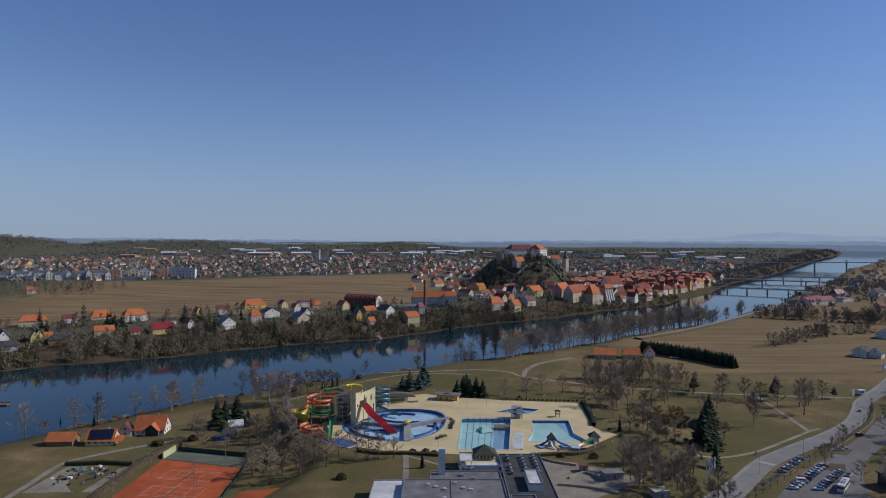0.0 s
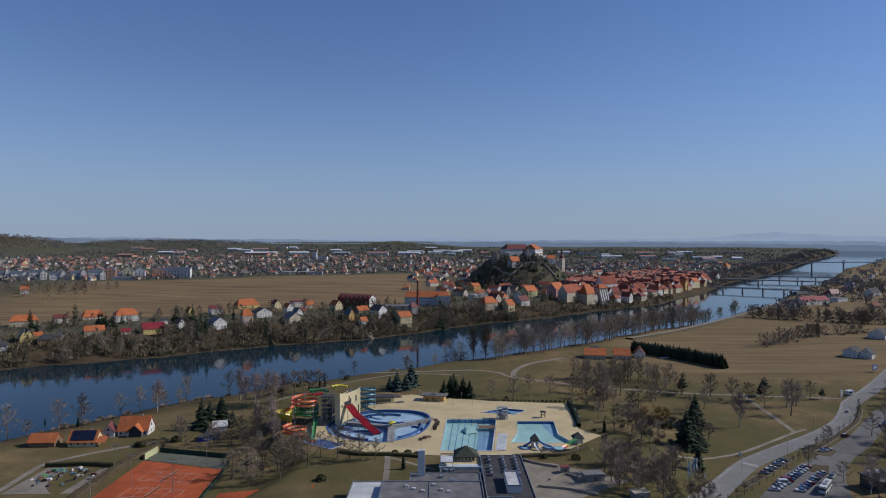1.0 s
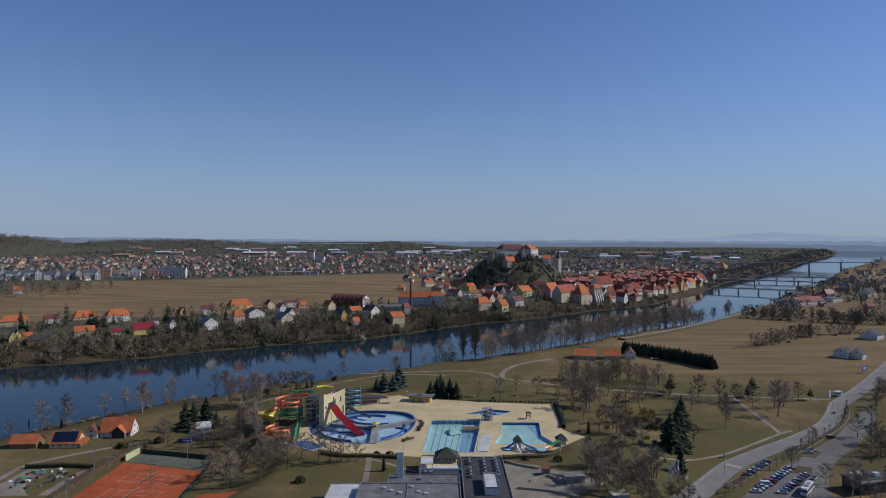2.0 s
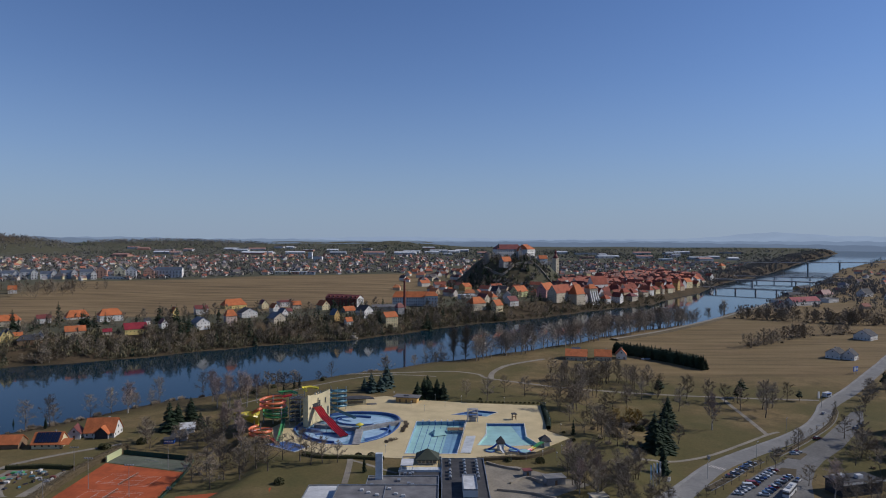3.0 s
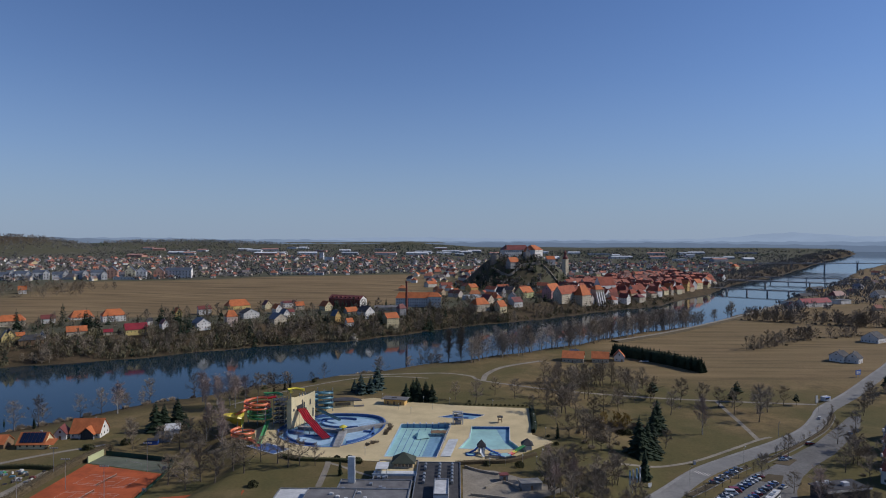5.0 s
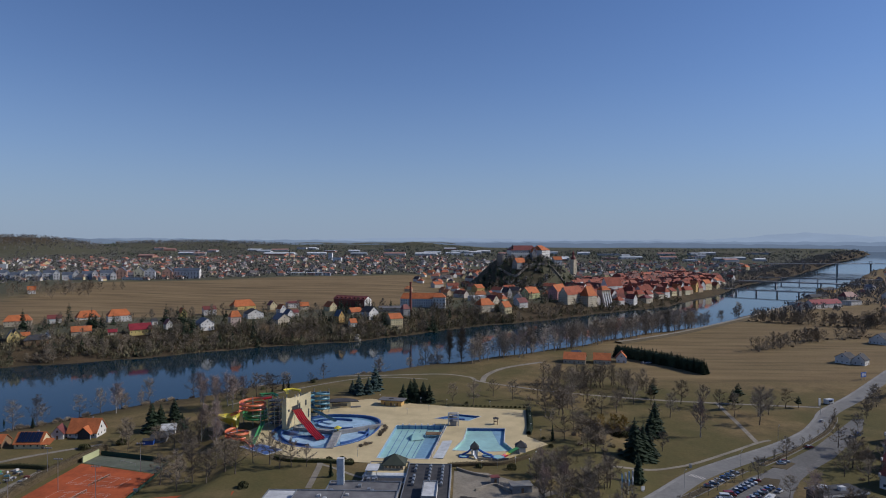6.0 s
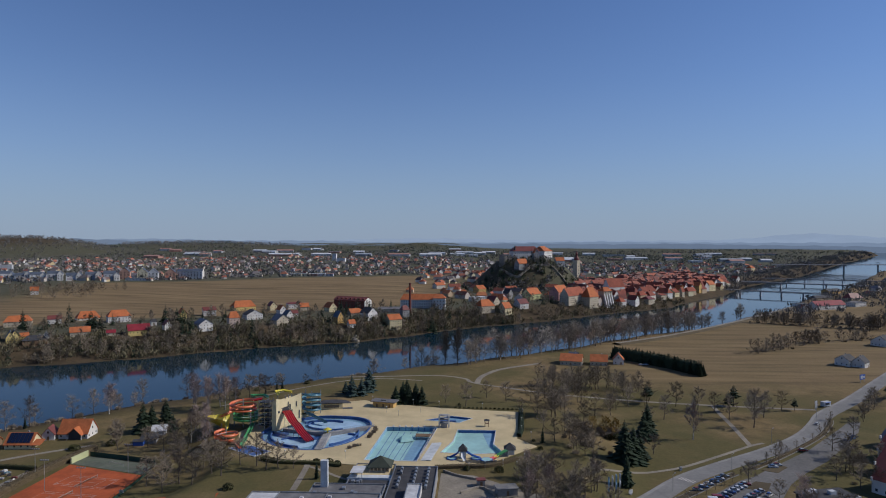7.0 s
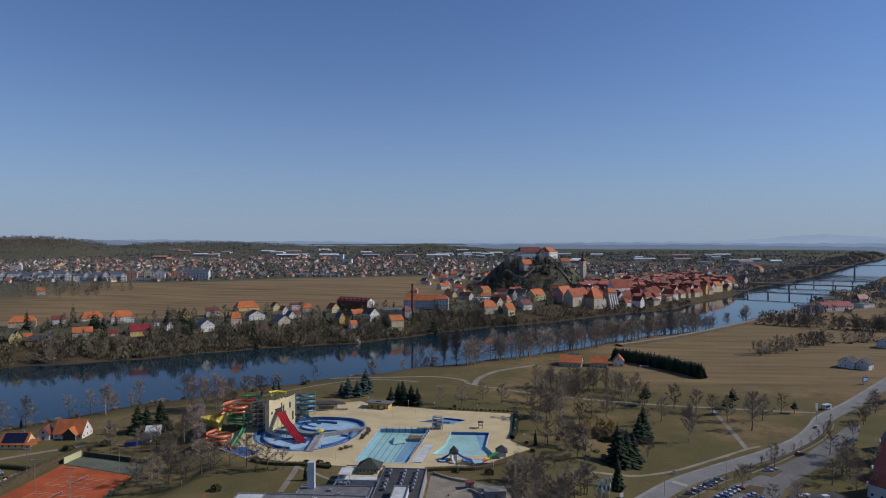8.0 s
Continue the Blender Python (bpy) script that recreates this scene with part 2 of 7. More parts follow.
# ---- building tools ----
class Shape:
    """Collects faces for one mesh."""

    def __init__(self):
        self.v, self.f = [], []

    def face(self, *pts):
        k = len(self.v)
        self.v.extend(tuple(p) for p in pts)
        self.f.append(tuple(range(k, k + len(pts))))
        return self

    def box(self, x0, y0, z0, x1, y1, z1):
        k = len(self.v)
        self.v += [(x0, y0, z0), (x1, y0, z0), (x1, y1, z0), (x0, y1, z0), (x0, y0, z1), (x1, y0, z1), (x1, y1, z1), (x0, y1, z1)]
        self.f += [tuple(k + i for i in q) for q in ((3, 2, 1, 0), (4, 5, 6, 7), (0, 1, 5, 4), (1, 2, 6, 5), (2, 3, 7, 6), (3, 0, 4, 7))]
        return self

    def tube(self, p0, p1, r0, r1, n=6, cap=True):
        p0, p1 = Vector(p0), Vector(p1)
        d = p1 - p0
        if d.length < 1e-6:
            return self
        a = d.orthogonal().normalized()
        b = d.normalized().cross(a)
        k = len(self.v)
        for p, r in ((p0, r0), (p1, r1)):
            for i in range(n):
                t = 2 * math.pi * i / n
                self.v.append(tuple(p + (a * math.cos(t) + b * math.sin(t)) * r))
        self.f += [(k + i, k + (i + 1) % n, k + n + (i + 1) % n, k + n + i) for i in range(n)]
        if cap and n > 2:
            self.f += [tuple(k + i for i in reversed(range(n))), tuple(k + n + i for i in range(n))]
        return self

    def prism(self, outline, z0, z1):
        """An outline in x, y, given anticlockwise, drawn up from z0 to z1."""
        n, k = len(outline), len(self.v)
        self.v += [(x, y, z0) for x, y in outline] + [(x, y, z1) for x, y in outline]
        self.f += [(k + i, k + (i + 1) % n, k + n + (i + 1) % n, k + n + i) for i in range(n)]
        self.f += [tuple(k + i for i in reversed(range(n))), tuple(k + n + i for i in range(n))]
        return self

    def sweep(self, path, profile, up=(0, 0, 1), closed=False):
        """A profile of (side, up) drawn along a path of points."""
        n, k = len(profile), len(self.v)
        for i, p in enumerate(path):
            p = Vector(p)
            d = (Vector(path[min(i + 1, len(path) - 1)]) - Vector(path[max(i - 1, 0)])).normalized()
            side = d.cross(Vector(up)).normalized()
            top = side.cross(d)
            self.v += [tuple(p + side * s + top * h) for s, h in profile]
        m = n if closed else n - 1
        for i in range(len(path) - 1):
            for j in range(m):
                a, b = k + i * n + j, k + i * n + (j + 1) % n
                self.f.append((a, b, b + n, a + n))
        return self

    def mesh(self, name, material, smooth=False):
        me = bpy.data.meshes.new(name)
        me.from_pydata(self.v, [], self.f)
        me.materials.append(material)
        if smooth:
            me.shade_smooth()
        return me


def part(name, shape, material, parent=None, label="", at=None, smooth=False):
    data = shape if isinstance(shape, bpy.types.Mesh) else shape.mesh(name, material, smooth)
    ob = new(name, data)
    if parent:
        ob.parent = parent
    if at is not None:
        ob.matrix_basis = at
    if label:
        tagged(ob, label)
    return ob


def thing(name, label, category, x=0, y=0, z=0, rz=0, group="", kind=""):
    ob = new(name)
    ob.matrix_basis = pose(x, y, z, 0, 0, rz)
    return tagged(ob, label, category, group, kind)


def setting(name, shape, material, label, category, smooth=False):
    return tagged(part(name, shape, material, None, "", None, smooth), label, category, "", "structure")


def smooth_line(pts, steps=8):
    """A soft curve through the points."""
    out = []
    for i in range(len(pts) - 1):
        p = [Vector(pts[max(0, min(len(pts) - 1, i + k))]) for k in (-1, 0, 1, 2)]
        for s in range(steps):
            t = s / steps
            out.append(0.5 * (2 * p[1] + (p[2] - p[0]) * t + (2 * p[0] - 5 * p[1] + 4 * p[2] - p[3]) * t * t + (3 * p[1] - p[0] - 3 * p[2] + p[3]) * t ** 3))
    out.append(Vector(pts[-1]))
    return out


def strip(pts, width, lift, steps=8):
    """A band of the given width that follows the ground along a line."""
    line, s = smooth_line(pts, steps), Shape()
    rows = []
    for i, p in enumerate(line):
        d = (line[min(i + 1, len(line) - 1)] - line[max(i - 1, 0)]).normalized()
        n = Vector((-d.y, d.x))
        w = width / 2
        rows.append([p + n * k for k in (w, w / 3, -w / 3, -w)])
    for a, b in zip(rows, rows[1:]):
        for j in range(3):
            q = (a[j], a[j + 1], b[j + 1], b[j])
            s.face(*[(v.x, v.y, ground(v.x, v.y) + lift) for v in q])
    return s


def sheet(outer, holes=(), z=0.0):
    """A flat sheet with holes."""
    from mathutils.geometry import delaunay_2d_cdt
    pts, edges = [], []
    for loop in (outer, *holes):
        k = len(pts)
        pts += [Vector(p) for p in loop]
        edges += [(k + i, k + (i + 1) % len(loop)) for i in range(len(loop))]
    v, e, f, *rest = delaunay_2d_cdt(pts, edges, [], 0, 1e-5)
    s = Shape()
    s.v = [(p.x, p.y, z) for p in v]
    for t in f:
        c = sum((v[i] for i in t), Vector((0, 0))) / len(t)
        if within(c.x, c.y, outer) and not any(within(c.x, c.y, h) for h in holes):
            a, b, d = (v[i] for i in t[:3])
            s.f.append(tuple(t) if (b - a).cross(d - a) > 0 else tuple(reversed(t)))
    return s


def within(x, y, loop):
    x, y = np.asarray(x, float), np.asarray(y, float)
    inside = np.zeros(np.broadcast(x, y).shape, bool)
    for i in range(len(loop)):
        (x0, y0), (x1, y1) = loop[i], loop[i - 1]
        if y0 != y1:
            inside ^= ((y0 > y) != (y1 > y)) & (x < (x1 - x0) * (y - y0) / (y1 - y0) + x0)
    return inside


def walls_along(s, loop, z0, z1, inward=False):
    for i in range(len(loop)):
        (x0, y0), (x1, y1) = loop[i - 1], loop[i]
        s.face((x0, y0, z0), (x1, y1, z0), (x1, y1, z1), (x0, y0, z1))
    return s


def ring(cx, cy, rx, ry, n=36, a0=0.0, a1=360.0):
    full = a1 - a0 >= 360
    return [(cx + rx * math.cos(radians(a0 + (a1 - a0) * i / (n if full else n - 1))), cy + ry * math.sin(radians(a0 + (a1 - a0) * i / (n if full else n - 1)))) for i in range(n)]

# ---- the lie of the land ----
WATER = -9.0
NEAR_BANK = ((-2500, -900), (-800, 0), (-500, 140), (-232, 333), (-174, 404), (-93, 466), (57, 555), (192, 683), (328, 792), (560, 1059), (630, 1162), (900, 1500), (1438, 2264), (1943, 2794), (3500, 3900))
FAR_BANK = ((-2500, -500), (-1000, 150), (-600, 380), (-360, 517), (-205, 616), (-81, 683), (47, 797), (233, 949), (379, 1078), (562, 1331), (740, 1620), (1040, 2010), (1255, 2325), (1680, 2880), (2130, 3390), (2210, 4500), (2800, 6500))


def sm(a, b, x):
    t = np.clip((np.asarray(x, float) - a) / (b - a), 0, 1)
    return t * t * (3 - 2 * t)


def bank(table, x):
    return np.interp(x, [p[0] for p in table], [p[1] for p in table]) + 5 * np.sin(x * 0.031) + 2.5 * np.sin(x * 0.11)


def bowl(x, y):
    """Far land lifts gently towards the skyline."""
    r = np.hypot(x, y)
    return 64 * np.clip((r - 2500) / 2150, 0, 1.05) ** 1.3


def hill(x, y, cx, cy, rx, ry, h, flat=0.0):
    q = np.hypot((x - cx) / rx, (y - cy) / ry)
    return h * (1 - sm(flat, 1.0, q))


def land(x, y):
    """Height of the ground at x, y."""
    x, y = np.asarray(x, float), np.asarray(y, float)
    u = np.abs(x) / np.maximum(y, 200)
    near = -7 * sm(0, 0.45, u) * (1 - 0.7 * sm(380, 520, y))
    for cx, cy, rx, ry, level in ((15, 325, 125, 135, -1.2), (-112, 285, 60, 60, -6.6)):
        near = near + (level - near) * (1 - sm(0.72, 1.0, np.hypot((x - cx) / rx, (y - cy) / ry)))
    sn, sf = (bank(NEAR_BANK, x) - y) * 0.75, (y - bank(FAR_BANK, x)) * 0.75
    near_z = WATER + (near - WATER) * sm(-2, 16, sn)
    west = sm(200, -150, x)
    far_z = WATER + 17 * sm(-2, 55, sf) + west * (13 * sm(120, 620, sf) + 8 * sm(700, 1300, sf)) + 1.2 * np.sin(x * .013 + y * .009) * sm(60, 200, sf)
    far_z = far_z + hill(x, y, 165, 1310, 128, 158, 55, 0.36)
    bed = WATER - 4 * sm(0, 15, np.minimum(-sn, -sf))
    z = np.where(sn > -2, near_z, np.where(sf > -2, far_z, bed))
    z = z + hill(x, y, -2050, 2850, 560, 650, 66) + hill(x, y, -2750, 2500, 760, 850, 66) + hill(x, y, -1500, 3650, 850, 500, 26) + hill(x, y, -300, 4100, 260, 200, 20)
    return z + bowl(x, y)


def ground(x, y):
    return float(land(x, y))

# ---- ground, river, roads ----
DECK_Z = -1.0
DECK = [(-57, 314), (-40, 302), (-25, 296), (7, 292), (36, 288), (63, 296), (88, 322), (79, 334), (83, 385), (40, 391), (8, 399), (-12, 408), (-38, 396), (-36, 376), (-58, 362), (-66, 338)]
POOL_SPORT = [(7.2, 299), (31, 298.5), (37.4, 351), (10.4, 350.5)]


def zones(x, y):
    """Weights of field, town soil and leaf litter."""
    sn, sf = (bank(NEAR_BANK, x) - y) * 0.75, (y - bank(FAR_BANK, x)) * 0.75
    far = sf > 0
    west = sm(110, -60, x)
    field = np.where(far, sm(135, 160, sf) * sm(640, 600, sf) * west * sm(-700, -560, x + 0.15 * (y - 900)), 0.0)
    field = np.maximum(field, np.where(sn > 0, sm(450, 490, y) * sm(130, 190, x) * 0.8, 0))
    soil = np.where(far, sm(30, 70, sf) * (1 - field), 0.0) * 0.9
    litter = np.where(far, sm(75, 40, sf), sm(34, 10, sn) * 0.8)
    hills = sm(25, 60, hill(x, y, -2050, 2850, 560, 650, 66) + hill(x, y, -2750, 2500, 760, 850, 66) + hill(x, y, -1500, 3650, 850, 500, 26)) 
    castle = hill(x, y, 165, 1310, 128, 158, 55, 0.36) / 57
    litter = np.maximum.reduce([litter, hills, np.where(castle > 0.05, 0.55, 0) * (x < 190)])
    return field, soil, litter


def make_ground():
    angles = np.radians(np.concatenate([np.linspace(-55, 55, 340), np.linspace(58, 302, 62)]))
    radii = np.concatenate([[0.0], np.linspace(30, 180, 10), 190 * (4720 / 190) ** np.linspace(0, 1, 400)])
    a, r = np.meshgrid(angles, radii)
    x, y = r * np.sin(a), r * np.cos(a)
    z = land(x, y)
    cx, cy = sum(p[0] for p in DECK) / len(DECK), sum(p[1] for p in DECK) / len(DECK)
    pit = within(cx + (x - cx) / 0.94, cy + (y - cy) / 0.93, DECK)
    z = np.where(pit, z - 4.5, z)
    rows, cols = x.shape
    me = bpy.data.meshes.new("ground")
    i, j = np.meshgrid(np.arange(rows - 1), np.arange(cols), indexing="ij")
    k = (j + 1) % cols
    quads = np.stack([i * cols + j, (i + 1) * cols + j, (i + 1) * cols + k, i * cols + k], -1).reshape(-1, 4)
    quads = quads[:, ::-1]
    me.from_pydata(np.stack([x, y, z], -1).reshape(-1, 3).tolist(), [], quads.tolist())
    f, s, l = zones(x.ravel(), y.ravel())
    layer = me.color_attributes.new("zone", 'FLOAT_COLOR', 'POINT')
    layer.data.foreach_set("color", np.stack([f, s, l, np.ones_like(f)], -1).ravel().astype(np.float32))
    me.materials.append(ground_material())
    me.shade_smooth()
    tagged(new("ground", me), "dry winter grass, fields and bare soil on both banks", "ground", "", "structure")


def make_water():
    s = Shape()
    xs = np.linspace(-1600, 4600, 125)
    rows = []
    for x in xs:
        y0, y1 = float(bank(NEAR_BANK, x)) - 12, float(bank(FAR_BANK, x)) + 12
        rows.append([(x, y0 + (y1 - y0) * t) for t in np.linspace(0, 1, 16)])
    for a, b in zip(rows, rows[1:]):
        for j in range(15):
            q = [p for p in (a[j], b[j], b[j + 1], a[j + 1])]
            if max(math.hypot(*p) for p in q) < 4730:
                s.face(*[(p[0], p[1], WATER + float(bowl(*p))) for p in q])
    setting("water", s, water_material(), "calm dark blue river with reflections", "river", True)


make_ground()
make_water()

ROAD = [(60, 200), (88, 229), (117, 258), (148, 293.5), (173, 314), (209, 340), (236, 363.5), (256, 388), (272, 409), (311, 445), (373, 508.5), (417, 557), (480, 622), (560, 700)]
setting("road", strip(ROAD, 8.6, 0.10), M_ASPHALT, "sun-bleached grey asphalt road along the park", "road")
setting("pavement", strip([(p[0] - 3.5, p[1] + 3.5) for p in ROAD], 1.7, 0.16), M_KERB, "pale concrete pavement beside the road", "pavement")
setting("foot_path", strip([(112, 296), (133, 304), (154, 313), (179, 331), (200, 347), (209, 352)], 2.0, 0.08), M_PATH, "pale gravel footpath beside the road", "path")
setting("foot_path", strip([(209, 424), (207, 405), (205, 384), (200, 347)], 2.6, 0.09), M_PATH, "pale gravel footpath across the lawn", "path")
setting("foot_path", strip([(-60, 470), (-10, 474), (29, 480), (50, 472), (59, 458), (101, 441), (140, 434), (178, 429), (231, 422), (270, 418)], 2.8, 0.10), M_PATH, "long pale gravel path through the park", "path")
setting("foot_path", strip([(59, 458), (62, 478), (72, 500), (84, 514), (110, 535)], 4.0, 0.09), M_PATH, "pale gravel track towards the farmhouse", "path")
setting("foot_path", strip([(20, 462), (-20, 466), (-60, 440), (-100, 400)], 2.0, 0.08), M_PATH, "narrow worn path along the river bank", "path")

setting("foot_path", strip([(-18.5, 297), (-17, 289), (-16, 274), (-15.5, 262)], 2.6, 0.09), M_PATH, "pale paved path from the pools to the bath house", "path")
setting("foot_path", strip([(-16.6, 290), (-9, 284.7), (-1.5, 278.5), (5, 274)], 1.6, 0.10), M_PATH, "narrow pale path branching to the pavilion", "path")

# a raised flood bank with a pale track along the river
DYKE = [(196, 640), (255, 690), (330, 765), (420, 865), (520, 985), (575, 1050)]
s = Shape()
s.sweep([(p.x, p.y, ground(p.x, p.y)) for p in smooth_line(DYKE)], [(-8, -1.0), (-2.8, 1.6), (2.8, 1.6), (8, -1.0)])
setting("embankment", s, M_DRYHEDGE, "low grassy flood bank beside the river", "embankment")
s = Shape()
s.sweep([(p.x, p.y, ground(p.x, p.y) + 1.68) for p in smooth_line(DYKE)], [(-2.6, 0.0), (2.6, 0.0)])
setting("foot_path", s, M_PATH, "pale track on top of the flood bank", "path")

LOT = [(108, 226), (152, 276), (174, 297), (183, 303), (228, 343), (262, 379), (274, 392), (284, 396), (270, 374), (248, 348), (227, 325), (206, 306), (195, 294), (184, 278), (170, 250), (150, 214), (122, 208)]
s = sheet(LOT)
s.v = [(x, y, ground(x, y) + 0.07) for x, y, z in s.v]
setting("car_park", s, M_LOT, "grey asphalt car park beside the road", "car park")

# ---- plants ----
def bare_tree(seed, h, spread, limbs=7, branches=6, twigs=13, fork=0.3, twig_w=0.05):
    """A leafless tree: trunk with limbs, and a crown of branches and fine twigs."""
    rnd = random.Random(seed)
    wood, crown = Shape(), Shape()
    top = Vector((rnd.uniform(-.03, .03) * h, rnd.uniform(-.03, .03) * h, fork * h))
    r0 = 0.017 * h + 0.05
    wood.tube((0, 0, -0.6), top * 0.5, r0, r0 * 0.8, 6, False).tube(top * 0.5, top, r0 * 0.8, r0 * 0.62, 6, False)
    lead = Vector((top.x, top.y, h * 0.9))
    wood.tube(top, lead, r0 * 0.55, r0 * 0.08, 5, False)

    def spray(bs, bd, bl, r):
        """A branch with its twigs."""
        be = bs + bd * bl
        crown.tube(bs, be, r, 0.012, 3, False)
        for w in range(twigs):
            ws = bs.lerp(be, rnd.uniform(.1, 1))
            wd = (bd + Vector((rnd.gauss(0, .8), rnd.gauss(0, .8), rnd.gauss(.12, .6)))).normalized()
            we = ws + wd * h * rnd.uniform(.05, .12)
            side = wd.orthogonal().normalized() * twig_w
            crown.face(ws - side, ws + side, we)
    for i in range(limbs):
        a = 2.4 * i + rnd.uniform(-.4, .4)
        t = i / max(1, limbs - 1)
        start = top.lerp(lead, t * 0.8)
        length = h * rnd.uniform(.9, 1.15) * (.40 - .24 * t)
        out = Vector((math.cos(a) * spread, math.sin(a) * spread, .45 + .5 * t + rnd.uniform(0, .25)))
        p, d, r = start, out.normalized(), r0 * 0.40 * (1 - 0.55 * t)
        for k in range(3):
            q = p + d * length / 3
            wood.tube(p, q, r, r * 0.62, 4, False)
            for b in range(branches // 3 + (k == 2)):
                bd = (d + Vector((rnd.gauss(0, .75), rnd.gauss(0, .75), rnd.gauss(.05, .5)))).normalized()
                spray(p.lerp(q, rnd.random()), bd, h * rnd.uniform(.08, .15), r * .38)
            d = (d + Vector((rnd.gauss(0, .18), rnd.gauss(0, .18), .14))).normalized()
            p, r = q, r * 0.62
    for b in range(5):
        spray(top.lerp(lead, .6 + .08 * b), Vector((rnd.gauss(0, .6), rnd.gauss(0, .6), 1)).normalized(), h * .1, r0 * .1)
    return wood, crown


def conifer_shape(seed, h, r, layers=24, droop=0.28, per=9, bare=0.06):
    rnd = random.Random(seed)
    wood, crown = Shape(), Shape()
    wood.tube((0, 0, -0.5), (0, 0, h * 0.96), 0.022 * h, 0.03, 6, False)
    for i in range(layers):
        t = i / (layers - 1)
        z = h * (bare + (0.97 - bare) * t)
        reach = r * (1 - t) ** 0.85 * rnd.uniform(.6, 1.2) + 0.15
        for k in range(max(4, int(per * (1.1 - 0.6 * t)))):
            a = rnd.uniform(0, 2 * math.pi)
            l = reach * rnd.uniform(.7, 1.15)
            c, s = math.cos(a), math.sin(a)
            w = 0.26 * l + 0.12
            base, mid, tip = Vector((0, 0, z + 0.12 * l)), Vector((c * l * .55, s * l * .55, z - droop * l * .3)), Vector((c * l, s * l, z - droop * l))
            n = Vector((-s, c, 0)) * w
            dn = Vector((0, 0, -0.22 * l - 0.1))
            crown.face(base, mid - n, tip).face(base, tip, mid + n)
            crown.face(mid - n, mid - n * .3 + dn, tip).face(mid + n, tip, mid + n * .3 + dn)
    return wood, crown


def bush_shape(seed, r, h, n=260, twig=0.07, lean=0.5):
    rnd = random.Random(seed)
    s = Shape()
    for i in range(n):
        a, q = rnd.uniform(0, 6.283), rnd.random() ** .6
        p = Vector((math.cos(a) * q * r * .55, math.sin(a) * q * r * .55, rnd.uniform(-0.1, .45) * h * (1 - .4 * q)))
        d = Vector((math.cos(a) * q * lean + rnd.gauss(0, .35), math.sin(a) * q * lean + rnd.gauss(0, .35), rnd.uniform(.5, 1.1))).normalized()
        e = p + d * h * rnd.uniform(.3, .62)
        side = d.orthogonal().normalized() * twig
        s.face(p - side, p + side, e)
    return s


def clump_shape(seed, rx, ry, h, n=300, leaf=0.28):
    """A leafy mass of small leaf tufts with an uneven outline."""
    rnd = random.Random(seed)
    s = Shape()
    for i in range(n):
        a, q, z = rnd.uniform(0, 6.283), rnd.random() ** .4, rnd.uniform(0, 1)
        k = q * (1 - max(0, z - .5) ** 2 * 2.4)
        p = Vector((math.cos(a) * rx * k, math.sin(a) * ry * k, z * h))
        u = Vector((rnd.gauss(0, 1), rnd.gauss(0, 1), rnd.gauss(0, 1))).normalized() * leaf
        v = u.orthogonal().normalized() * leaf * rnd.uniform(.6, 1.2)
        s.face(p - u, p + v, p + u * .6 - v)
    return s


class Kind:
    """Meshes of one sort of plant, drawn on by many."""

    def __init__(self, name, label, category, builds):
        self.name, self.label, self.category, self.builds = name, label, category, builds

    def plant(self, x, y, size=1.0, rnd=random, group="", wide=1.0, sink=0.1):
        ob = thing(self.name, self.label, self.category, group=group)
        ob.matrix_basis = pose(x, y, ground(x, y) - sink, 0, 0, rnd.uniform(0, 360)) @ Matrix.Diagonal((size * wide, size * wide, size, 1))
        for nm, me in rnd.choice(self.builds):
            part(nm, me, None, ob)
        return ob


def kind(name, label, category, shapes, names, mats):
    return Kind(name, label, category, [[(n, s.mesh(n, m)) for n, s, m in zip(names, pair, mats)] for pair in shapes])


TC = ("trunk", "crown")
BARE = kind("bare_tree", "leafless grey-brown deciduous tree in the winter park", "tree", [bare_tree(s, 15, 1.5, limbs=9, branches=9, twigs=38, fork=.22, twig_w=.02) for s in range(5)], TC, (M_BARK, M_TWIG))
TALL_SHAPES = [bare_tree(s + 20, 24, 0.75, limbs=10, branches=6, twigs=26, fork=.16, twig_w=.038) for s in range(4)]
TALL = kind("bare_tree", "tall leafless tree in the row by the river", "tree", TALL_SHAPES, TC, (M_BARK, M_TWIG))
POPLAR = kind("poplar_tree", "tall narrow leafless poplar on the river bank", "tree", [bare_tree(s + 40, 29, 0.15, limbs=20, branches=9, twigs=24, fork=.06, twig_w=.045) for s in range(2)], TC, (M_BARK, M_TWIG))
BIRCH = kind("birch_tree", "leafless birch with pale bark and reddish twigs", "tree", [bare_tree(s + 60, 21, 0.42, limbs=11, branches=9, twigs=30, fork=.18, twig_w=.026) for s in range(3)], TC, (M_BIRCH, M_TWIGRED))
SMALL = kind("small_tree", "small young leafless street tree beside the kerb", "tree", [bare_tree(s + 80, 5.5, 0.7, limbs=6, branches=6, twigs=9, twig_w=.03) for s in range(2)], TC, (M_BARK, M_TWIG))
WILLOW = kind("willow_tree", "yellowish leafless willow with hanging twigs", "tree", [bare_tree(s + 90, 12, 1.2, limbs=10, branches=9, twigs=32, fork=.2, twig_w=.035) for s in range(2)], TC, (M_BARK, M_WILLOW))
SPRUCE = kind("spruce_tree", "dark green spruce with drooping branches", "tree", [conifer_shape(s, 20, 5.6, 34, per=15) for s in range(3)], TC, (M_BARK, M_NEEDLE))
BLUESPRUCE = kind("spruce_tree", "blue-green ornamental spruce on the lawn", "tree", [conifer_shape(s + 7, 15, 4.4, 28, per=14) for s in range(2)], TC, (M_BARK, M_BLUENEEDLE))
